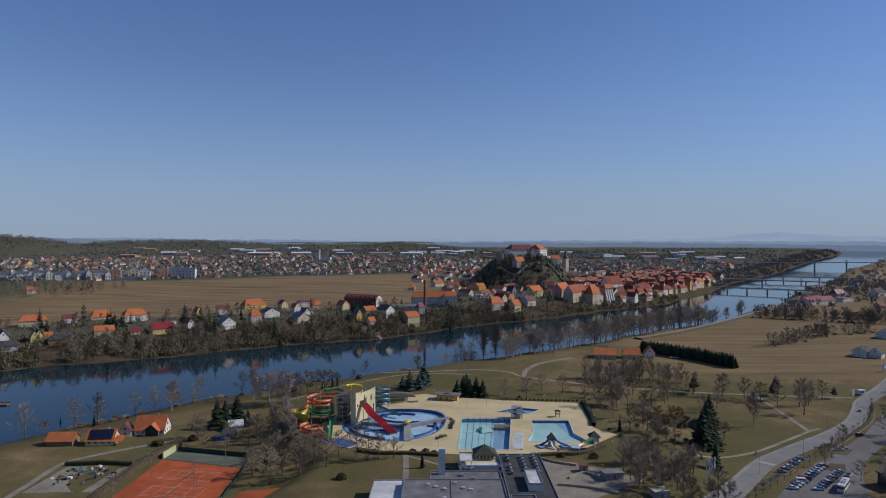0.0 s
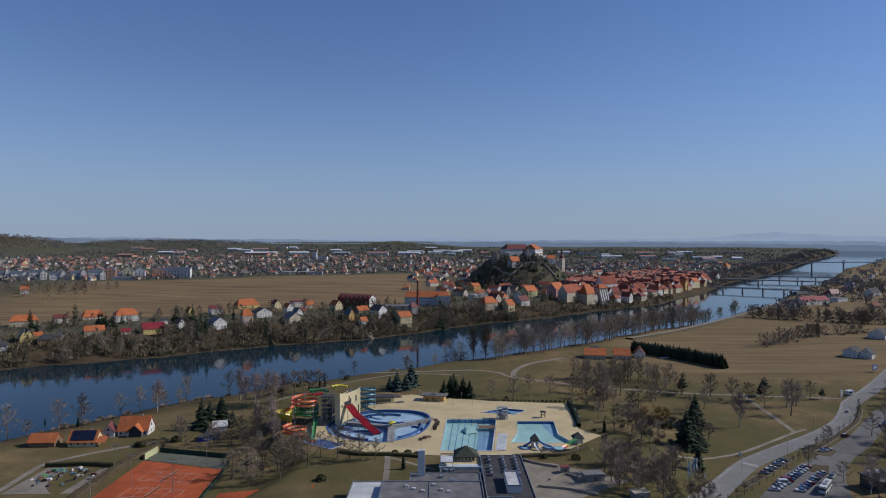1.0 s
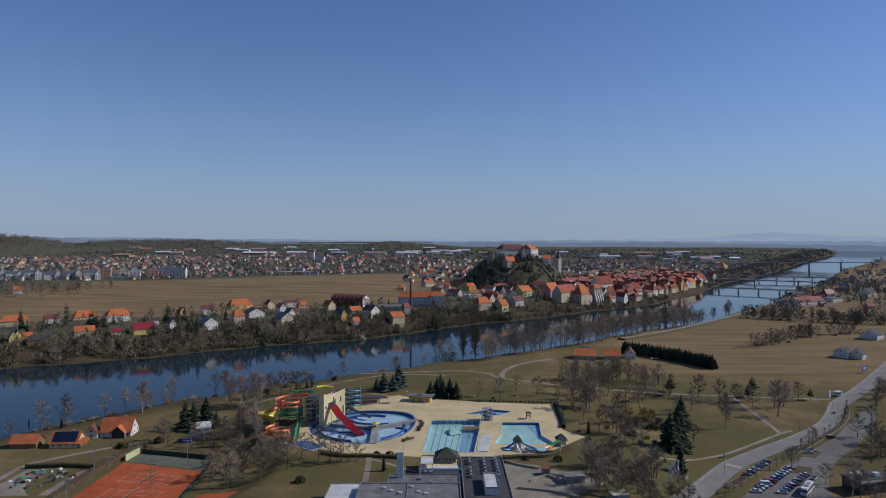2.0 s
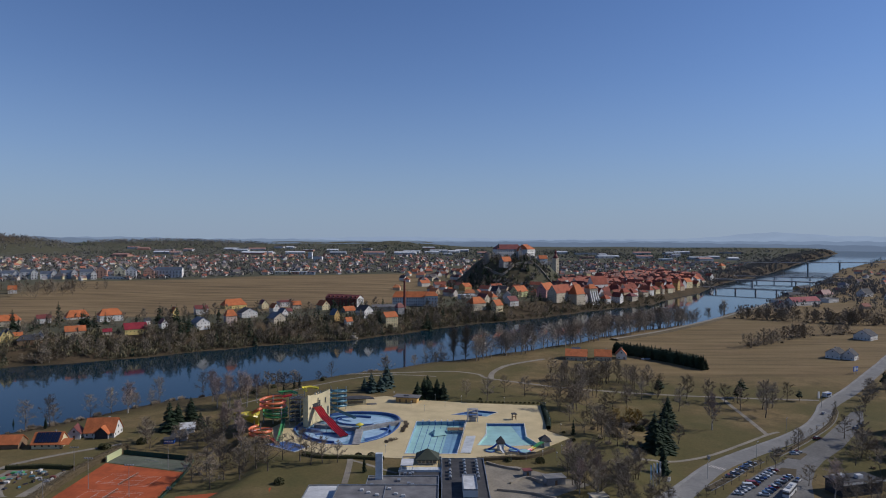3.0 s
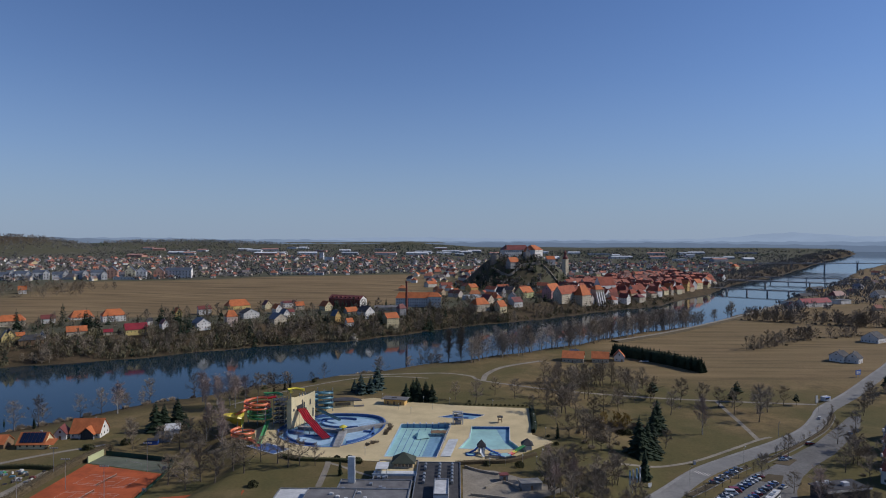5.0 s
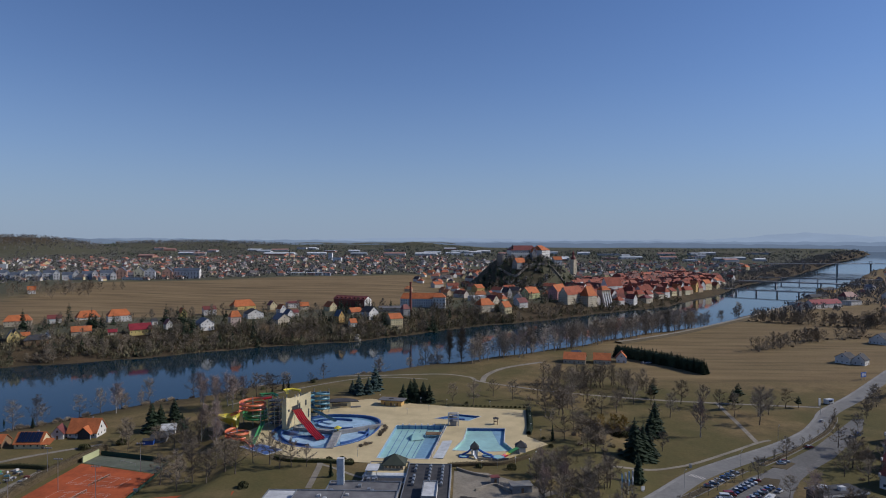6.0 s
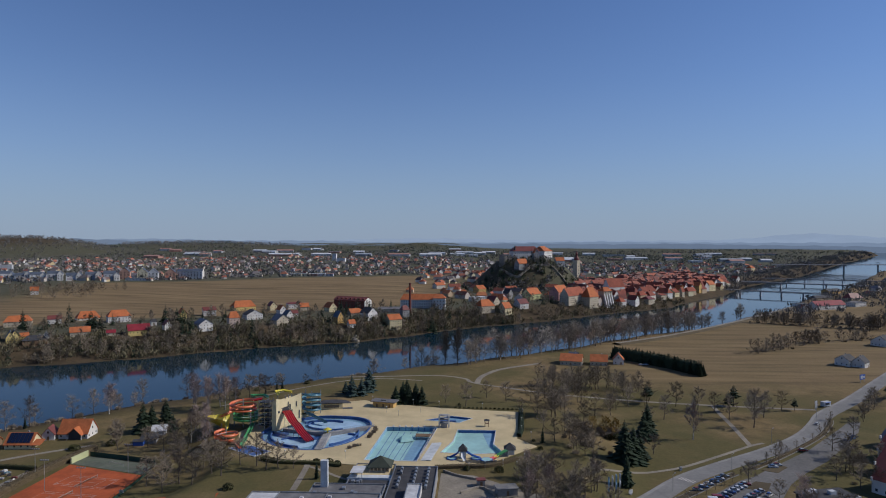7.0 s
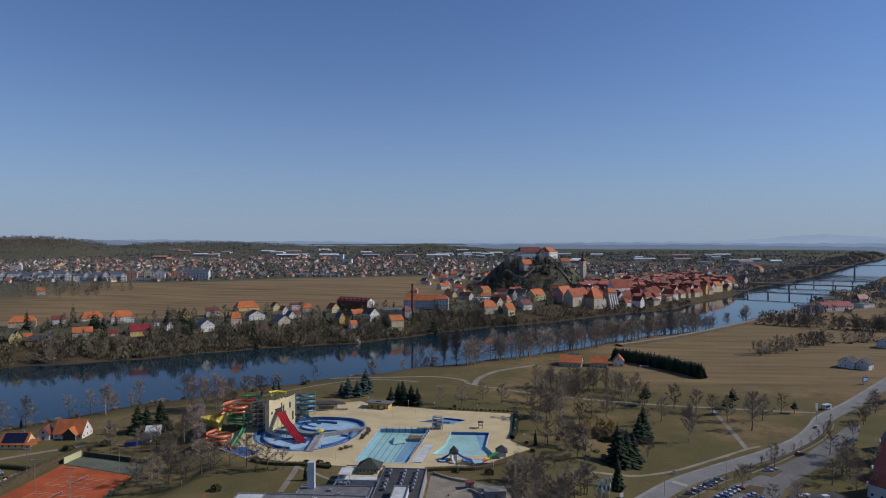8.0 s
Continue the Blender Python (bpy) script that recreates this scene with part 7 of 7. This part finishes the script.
def park_trees():
    rnd = random.Random(21)
    for x, y, s in ((40, 405, .8), (51, 397, .95), (85, 379, .8), (98, 330, .8), (108, 310, .75), (104, 319, .6), (121, 380, 1.0), (102, 383, 1.0), (94, 352, .7), (110, 345, .7), (128, 395, 1.0), (140, 398, .9), (95, 400, .9), (78, 410, .9), (66, 420, .8), (110, 402, 1.0),
                    (146, 331, .75), (203, 322, .75), (177, 293, .75), (238, 340, .85), (265, 370, .8), (185, 422, 1.15), (196, 416, 1.1), (205, 410, .9), (215, 380, 1.35), (222, 398, 1.2), (208, 396, 1.0), (247, 416, 1.0), (230, 402, 1.1),
                    (-66, 288, .9), (-39, 289, 1.0), (-33, 284, 1.0), (-28, 287, .9), (-22, 286, .7), (-50, 276, 1.0), (-58, 282, 1.0), (-62, 272, .9), (-47, 290, .9), (-70, 280, .95), (-73, 270, 1), (-58, 296, .9), (-80, 285, .9), (-68, 300, .8), (-78, 296, 1), (-84, 278, .9),
                    (-109, 326, .9), (-126, 330, .9), (-130, 336, .9), (-121, 322, .8), (-99, 322, 1), (-92, 318, .9), (-87, 326, 1.0), (-84, 312, .9), (-98, 335, .9), (-90, 340, .9),
                    (235, 326, .8), (228, 312, .9), (218, 300, .9), (240, 330, .9), (222, 290, .9), (186, 258, .8), (182, 275, .7)):
        BARE.plant(x + rnd.uniform(-1, 1), y + rnd.uniform(-1, 1), s * rnd.uniform(.9, 1.1), rnd, "bare park trees")
    for i in range(18):
        x, y = rnd.uniform(88, 172), rnd.uniform(372, 428)
        if 118 < x < 140 and y < 372:
            continue
        BARE.plant(x, y, rnd.uniform(.75, 1.1), rnd, "bare park trees")
    for i in range(34):
        x, y = rnd.uniform(206, 252), rnd.uniform(286, 338)
        if y < x + 86:
            (BARE if i % 2 else SHRUB).plant(x, y, rnd.uniform(.55, .9), rnd, "bare trees beside the car park")
    for i in range(30):
        x, y = rnd.uniform(76, 113), rnd.uniform(240, 282)
        BARE.plant(x, y, rnd.uniform(.65, 1.0), rnd, "bare park trees")
    for x, y, s in ((174, 356, 1.0), (-122, 409, 1.0), (-106, 394, 1.0), (-100, 398, 1.05), (-95, 392, 1.0), (-110, 402, .95), (-113, 392, .95), (-91, 400, .9), (78, 252, .7), (86, 255, .75), (80, 282, .6), (-88, 330, .8), (-83, 336, .85), (-79, 326, .8), (-92, 345, .7), (-75, 318, .7), (-166, 389, .95), (184, 262, .8)):
        BIRCH.plant(x, y, s, rnd, "birches")
    for i in range(20):
        x, y = rnd.uniform(182, 214), rnd.uniform(238, 260)
        (BARE if i % 2 else SHRUB).plant(x, y, rnd.uniform(.5, .8), rnd, "bare trees beside the car park")
    for i in range(26):
        x, y = rnd.uniform(101, 124), rnd.uniform(304, 350)
        (BARE if i % 4 == 0 else SHRUB).plant(x, y, rnd.uniform(.6, 1.0), rnd, "shrubs in the park")
    # the grove by the path, and the line beyond it
    for i in range(46):
        x = rnd.uniform(100, 172)
        y = 441 + rnd.uniform(-2, 30) - (x - 100) * .15
        (TALL if rnd.random() < .7 else BARE).plant(x, y, rnd.uniform(.5, .78), rnd, "grove of bare trees by the path")
    # row along the near river bank
    for i in range(130):
        t = rnd.random()
        x = 50 + 260 * t ** .9
        y = float(bank(NEAR_BANK, x)) - rnd.uniform(8, 34)
        (TALL if i < 45 else RIVER_ROW).plant(x, y, rnd.uniform(.75, 1.15), rnd, "bare trees along the river")
    for i in range(18):
        x = rnd.uniform(300, 420)
        TALL.plant(x, float(bank(NEAR_BANK, x)) - rnd.uniform(8, 16), rnd.uniform(.6, .95), rnd, "bare trees along the river")
    POPLAR.plant(33, 526, 1.0, rnd, "pair of poplars")
    POPLAR.plant(44, 524, 1.05, rnd, "pair of poplars")
    for i in range(34):
        x = rnd.uniform(-225, 30)
        y = float(bank(NEAR_BANK, x)) - rnd.uniform(3, 16)
        if -60 < x < -5 and rnd.random() < .8:
            continue
        (BARE if rnd.random() < .6 else TALL).plant(x, y, rnd.uniform(.5, .9), rnd, "bare trees along the river")
    for x, y, s in ((-89, 418, 1.1), (-78, 416, 1.1), (-84, 424, 1.0), (-70, 420, .9), (-100, 412, 1)):
        BARE.plant(x, y, s, rnd, "bare trees along the river")
    for x, y, s in ((-22, 419, .95), (-16, 421, .8), (-13, 432, 1.15), (-27, 424, .6)):
        BLUESPRUCE.plant(x, y, s, rnd, "spruces behind the pool deck", wide=1.25)
    for x, y, s in ((9, 400, .62), (13, 404, .72), (17, 402, .62), (21, 403, .68), (25, 401, .6), (15, 408, .74), (-125, 352, .85), (-122, 356, .75), (-118, 364, .8), (151, 361, .95), (148, 356, .75), (-108, 352, .5)):
        SPRUCE.plant(x, y, s, rnd, "dark spruces in the park", wide=1.25)
    for x, y, s, w in ((128, 314, 1.05, 1.25), (133, 318, .9, 1.2), (122, 284, .75, .8), (137, 322, .8, 1.2)):
        SPRUCE.plant(x, y, s, rnd, "dark spruces in the park", wide=w)
    for x, y, s in ((214, 412, .8), (222, 424, .85), (256, 416, .5), (-80, 288, .5), (168, 426, .8), (330, 442, .9), (336, 446, .8), (352, 440, .95), (172, 434, .6)):
        PINE.plant(x, y, s, rnd, "pines")
    for x, y in ((318, 440), (326, 436), (312, 432), (344, 452), (300, 415), (306, 420), (290, 402), (285, 395), (322, 428)):
        BARE.plant(x, y, rnd.uniform(.7, .9), rnd, "bare trees by the road")
    for x, y in ((-81, 426), (-75, 431), (-72, 433), (-9, 275), (-196, 357), (-224, 372), (91, 327)):
        CYPRESS.plant(x, y, rnd.uniform(.8, 1.4), rnd, "narrow evergreens")
    for x, y, s in ((127, 353, 1.0), (133, 358, .9), (121, 357, .8)):
        WILLOW.plant(x, y, s, rnd, "yellowish willows")
    for i in range(80):
        x = rnd.uniform(-215, 60)
        y = float(bank(NEAR_BANK, x)) - rnd.uniform(3, 14)
        SHRUB.plant(x, y, rnd.uniform(.5, 1.3), rnd, "bank shrubs")
    for i in range(46):
        x, y = rnd.uniform(112, 150), rnd.uniform(350, 372)
        SHRUB.plant(x, y, rnd.uniform(.8, 1.5), rnd, "shrubs in the park")
    for x, y, s in ((-90, 436, 1), (-100, 425, 1.2), (-60, 452, 1), (48, 400, .5), (68, 287, 1.1), (54, 289, .8), (29, 283, 1), (33, 284, 1), (25, 281, .8), (-42, 262, 1.1), (-130, 330, 1.3), (-8, 294, 1), (-4, 292, .9), (-14, 294, .9), (87, 331, .5), (133, 352, 1.3), (128, 349, 1.2), (89, 318, .7), (111, 326, .7), (-144, 322, 1.2), (-147, 324, 1.0)):
        GREENBUSH.plant(x, y, s, rnd, "evergreen bushes")

    for x, y, s in ((4, 336, .7), (5, 340, .75), (3.8, 332, .65), (5.2, 344, .7), (4.4, 348, .6), (-1, 317, .7), (-3, 314.5, .6), (1, 319, .65)):
        SHRUB.plant(x, y, s, rnd, "planting beds on the pool deck", sink=-.15)


def hedges():
    rnd = random.Random(8)
    hedge("hedge", [(80, 337), (82.5, 352), (84.5, 386)], 2.6, 2.0, M_NEEDLE, "dark clipped hedge along the pool deck", per=20, lift=.2)
    hedge("hedge", [(40, 289.5), (52, 291.5), (64, 293), (77, 303)], 2.2, 1.5, M_DRYHEDGE, "low brown hedge below the paddling pools", lift=.1)
    hedge("hedge", [(-40, 297), (-30, 293), (-15, 292.5), (-2, 290)], 2.0, 1.5, M_HEDGE, "rough green hedge in front of the leisure pool", lift=.1)
    for i in range(15):
        GREENBUSH.plant(46 + i * 2.6, 393.0 - .2 * i, .42, rnd, "row of clipped bushes")
    # tall evergreen hedge in the meadow
    line = smooth_line([(178, 568), (190, 556), (203, 540), (217, 520), (228, 500)], 7)
    hedge("hedge", [(p.x, p.y) for p in line[::3]], 6.0, 9.2, M_NEEDLE, "tall dark evergreen hedge round the farm", step=2.2, leaf=.55, per=14)
    for p in line:
        for k in range(3):
            THUJA.plant(p.x + rnd.uniform(-2.2, 2.2), p.y + rnd.uniform(-2.2, 2.2), rnd.uniform(.85, 1.12), rnd, "row of dark thujas round the farm")
    # hedgerows in the meadow
    for a, b, n in (((405, 828), (507, 768), 100), ((507, 768), (650, 742), 90), ((425, 846), (620, 775), 60), ((311, 597), (386, 659), 34), ((386, 659), (465, 692), 44), ((560, 850), (800, 860), 70)):
        for i in range(n):
            t = rnd.random()
            x, y = a[0] + (b[0] - a[0]) * t + rnd.uniform(-4, 4), a[1] + (b[1] - a[1]) * t + rnd.uniform(-6, 6)
            (FARTREE if rnd.random() < .75 else SHRUB).plant(x, y, rnd.uniform(.5, 1.0), rnd, "bare shrubs in the meadow hedgerows")


def far_bank_trees():
    rnd = random.Random(31)
    houses = [(o.matrix_basis.translation.x, o.matrix_basis.translation.y) for o in bpy.data.objects if o.parent is None and o.name.split(".")[0] in ("house", "institute_building", "apartment_house", "workshop") and o.matrix_basis.translation.y < 1250]

    def clear(x, y):
        return all(abs(x - a) > 10 or not (-22 < y - b < 9) for a, b in houses)
    for i in range(620):
        x = -440 + 820 * rnd.random()
        y = float(bank(FAR_BANK, x)) + rnd.uniform(3, 64)
        if clear(x, y) and (x < 110 or rnd.random() < .35):
            (FARTREE if rnd.random() < .86 else FARSPRUCE).plant(x, y, rnd.uniform(.5, 1.0), rnd, "trees on the far bank")
    for i in range(290):
        x = -470 + 720 * rnd.random()
        y = float(bank(FAR_BANK, x)) + rnd.uniform(60, 190)
        if clear(x, y) and y < 1150 and not (-55 < x < 40 and 790 < y < 890):
            (FARTREE if rnd.random() < .72 else FARSPRUCE).plant(x, y, rnd.uniform(.5, 1.05), rnd, "trees among the houses")
    for x, y in ((-280, 690), (-272, 700), (-268, 705), (-345, 660), (-338, 655), (-352, 668), (-322, 640), (-238, 640), (-232, 648), (-112, 800), (-104, 806), (-108, 795), (-25, 905), (10, 760), (0, 765), (6, 772), (-405, 640), (-412, 650), (-395, 700), (-50, 745), (5, 830)):
        FARSPRUCE.plant(x, y, rnd.uniform(1.1, 1.6), rnd, "tall conifers on the far bank")
    for x in np.linspace(150, 300, 12):
        FARTREE.plant(x, float(bank(FAR_BANK, x)) + rnd.uniform(10, 40), rnd.uniform(.5, .8), rnd, "trees on the far bank")
    for i in range(420):
        a, r = rnd.uniform(0, 6.283), rnd.uniform(.3, 1.0)
        x, y = 165 + 150 * r * math.cos(a), 1290 + 150 * r * math.sin(a)
        if y < 1262 and (x < 195 or rnd.random() < .5):
            (FARTREE if rnd.random() < .45 else FARSPRUCE).plant(x, y, rnd.uniform(.5, 1.0), rnd, "trees on the castle hill")
    FARSPRUCE.plant(168, 1262, 1.5, rnd, "trees on the castle hill")
    FARSPRUCE.plant(171, 1258, 1.3, rnd, "trees on the castle hill")
    for i in range(60):
        FARTREE.plant(rnd.uniform(-680, -520), rnd.uniform(900, 1050), rnd.uniform(.7, 1.1), rnd, "trees beside the field")


def woods(name, label, spots, h, material, tris=12, seed=0, fat=1.0):
    """Far trees too small to tell apart, in one mesh."""
    rnd = random.Random(seed)
    s = Shape()
    for x, y in spots:
        z, k = ground(x, y) - .5, h * rnd.uniform(.55, 1.15)
        for i in range(tris):
            p = Vector((x + rnd.gauss(0, k * .22), y + rnd.gauss(0, k * .22), z + k * rnd.uniform(0, .75)))
            w = k * rnd.uniform(.06, .14) * fat
            a = rnd.uniform(0, math.pi)
            n = Vector((math.cos(a) * w, math.sin(a) * w, rnd.uniform(-.3, .3) * w))
            s.face(p - n, p + n, p + Vector((rnd.gauss(0, w), rnd.gauss(0, w), k * rnd.uniform(.2, .42))))
    return tagged(part(name, s, material), label, "woodland", "", "stuff")


M_SCRUB = mat("brown_bank_scrub", (0.195, 0.165, 0.095), (0.115, 0.105, 0.058), 9, 0.95, big=40, wear=0.4)
M_HILLWOOD = mat("castle_hill_undergrowth", (0.16, 0.165, 0.09), (0.085, 0.105, 0.055), 6, 0.95, big=40, wear=0.4)
M_FARWOOD = mat("far_winter_woods", (0.20, 0.185, 0.165), (0.13, 0.125, 0.115), 30, 0.95, big=120, wear=0.35)
M_FARGREEN = mat("far_conifer_woods", (0.095, 0.115, 0.075), (0.065, 0.085, 0.058), 30, 0.95, big=120, wear=0.3)


def far_woods():
    rnd = random.Random(77)
    town, belts, hills = [], [], []
    scrub, castle_wood, gardens = [], [], []
    for i in range(900):
        x = rnd.uniform(-480, 240)
        y = float(bank(FAR_BANK, x)) + rnd.uniform(62, 200)
        if noise.noise((x / 30, y / 30, 6.1)) > -.1 and not (-55 < x < 40 and 790 < y < 890):
            gardens.append((x, y))
    woods("garden_scrub", "brown garden shrubs and hedges between the houses", gardens, 4.5, M_SCRUB, 16, 8)
    for i in range(2600):
        x = rnd.uniform(-460, 430)
        y = float(bank(FAR_BANK, x)) + 3 + 66 * rnd.random() ** 1.2
        if noise.noise((x / 40, y / 40, 3.3)) > -.35 and (x < 110 or rnd.random() < .3):
            scrub.append((x, y))
    for i in range(900):
        a, r = rnd.uniform(0, 6.283), rnd.uniform(.3, 1.0)
        x, y = 165 + 160 * r * math.cos(a), 1300 + 158 * r * math.sin(a)
        if y < 1258 and (x < 188 or rnd.random() < .25):
            castle_wood.append((x, y))
    woods("bank_scrub", "dense brown scrub and ivy along the far bank", scrub, 7, M_SCRUB, 26, 5, .75)
    woods("castle_hill_woods", "dark woods on the castle hill slope", castle_wood, 8, M_HILLWOOD, 26, 6, .8)
    for i in range(14000):
        r, a = 1150 + 2700 * rnd.random() ** 1.25, radians(rnd.uniform(-41, 40))
        x, y = r * math.sin(a), r * math.cos(a)
        sf = (y - float(bank(FAR_BANK, x))) * .75
        if sf < 60 or (x < 120 and 120 < sf < 640) or (x > 240 and sf < 380 and x < 760 and rnd.random() < .9):
            continue
        if noise.noise((x / 170, y / 230, 1.7)) > -.2 and r < 4000:
            town.append((x, y))
    for i in range(5200):
        x, y = rnd.uniform(-2900, -900), rnd.uniform(2000, 4200)
        k = max(hill(x, y, -2050, 2850, 560, 650, 66), hill(x, y, -2750, 2500, 760, 850, 66), hill(x, y, -1500, 3650, 850, 500, 26) * 1.4)
        if k > 14 and math.hypot(x, y) < 4600:
            hills.append((x, y))
    for i in range(4200):
        r, a = rnd.uniform(2900, 4050), radians(rnd.uniform(-30, 42))
        x, y = r * math.sin(a), r * math.cos(a)
        if float(bank(NEAR_BANK, x)) - 10 < y < float(bank(FAR_BANK, x)) + 10:
            continue
        if noise.noise((x / 620, y / 190, 4.2)) > .0:
            belts.append((x, y))
    shore = []
    for i in range(1500):
        x = rnd.uniform(600, 2050)
        y = float(bank(FAR_BANK, x)) + 8 + 150 * rnd.random() ** 1.5
        if noise.noise((x / 90, y / 90, 2.4)) > -.3:
            shore.append((x, y))
    woods("shore_woods", "dark riverside woods beyond the old town", shore, 11, M_FARWOOD, 20, 11, .8)
    right = []
    for i in range(1500):
        x, y = rnd.uniform(430, 1050), rnd.uniform(830, 1550)
        if float(bank(NEAR_BANK, x)) - y > 22 and y > .9 * x + 330 and noise.noise((x / 60, y / 60, 5.5)) > -.1:
            right.append((x, y))
    for i in range(1500):
        x, y = rnd.uniform(700, 2300), rnd.uniform(1100, 3200)
        if float(bank(NEAR_BANK, x)) - y > 12 and y > .95 * x + 250 and noise.noise((x / 150, y / 150, 9.1)) > -.2:
            right.append((x, y))
    woods("town_trees", "dark bare trees between the houses of the far town", town, 11, M_FARWOOD, 10, 1, 1.7)
    woods("hill_woods", "dark bare woods on the distant hills", hills, 18, M_FARWOOD, 10, 2)
    woods("tree_belts", "distant dark belts of woodland on the plain", belts, 14, M_FARGREEN, 9, 3)
    woods("bank_woods", "dark woods on the right bank by the bridges", right, 12, M_FARWOOD, 18, 4, .8)


park_trees()
RIVER_ROW.done("river_trees", "dense row of tall leafless trees along the river")
hedges()
far_bank_trees()
FARTREE.done("far_bank_trees", "dense leafless trees and scrub on the far bank")
far_woods()

ob = thing("boulder", "big pale boulder at the far water's edge", "rock", -72, 692, WATER)
rs = random.Random(2)
part("stone", Shape().prism([(rs.uniform(.7, 1.1) * 5 * math.cos(t), rs.uniform(.7, 1.1) * 4 * math.sin(t)) for t in np.linspace(0, 5.6, 8)], -1.5, 2).tube((0, 0, 2), (1, 1, 7), 4.2, 1.5, 7), M_ROCK, ob)


def haze_hills(name, r, a0, a1, lift, humps, glow, label):
    """A plain line of land far behind everything else, its haze painted as glow, by degrees above the level of the eye.
    """
    s, pts = Shape(), []
    n = int((a1 - a0) / .4)
    for i in range(n + 1):
        d = a0 + (a1 - a0) * i / n
        e = lift + sum(k * math.exp(-((d - c) / w) ** 2) for c, w, k in humps) + .025 * math.sin(d * 2.3) + .02 * math.sin(d * 5.1 + r) + .012 * math.sin(d * 11.7)
        t = radians(d)
        pts.append((r * math.sin(t), r * math.cos(t), 97 + r * math.tan(radians(e))))
    for p, q in zip(pts, pts[1:]):
        s.face((p[0], p[1], 0), (q[0], q[1], 0), q, p)
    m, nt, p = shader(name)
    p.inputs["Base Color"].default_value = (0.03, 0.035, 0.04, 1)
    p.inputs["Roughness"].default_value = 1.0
    # the emission colour stands in for air haze over the land
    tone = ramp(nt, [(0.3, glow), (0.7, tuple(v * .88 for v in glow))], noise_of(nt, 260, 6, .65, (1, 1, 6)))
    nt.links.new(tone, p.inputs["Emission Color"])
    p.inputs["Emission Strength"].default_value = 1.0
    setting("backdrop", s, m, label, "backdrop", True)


haze_hills("pale_haze_hills", 4780, -52, 52, .16, ((27.5, 4, .5), (37, 6, .22), (-4, 7, .18)), (0.275, 0.34, 0.385), "pale blue hills on the skyline, haze painted as glow")
haze_hills("blue_haze_plain", 4560, -52, 52, -.02, ((-27, 8, .3), (-14, 5, .14), (12, 5, .08)), (0.20, 0.255, 0.30), "blue wooded plain below the skyline, haze painted as glow")
haze_hills("grey_haze_plain", 4250, -50, 52, -.22, ((-33, 6, .5), (-21, 6, .3), (5, 7, .12), (18, 5, .1), (40, 10, -.15)), (0.14, 0.18, 0.215), "grey-blue woods across the far plain, haze painted as glow")
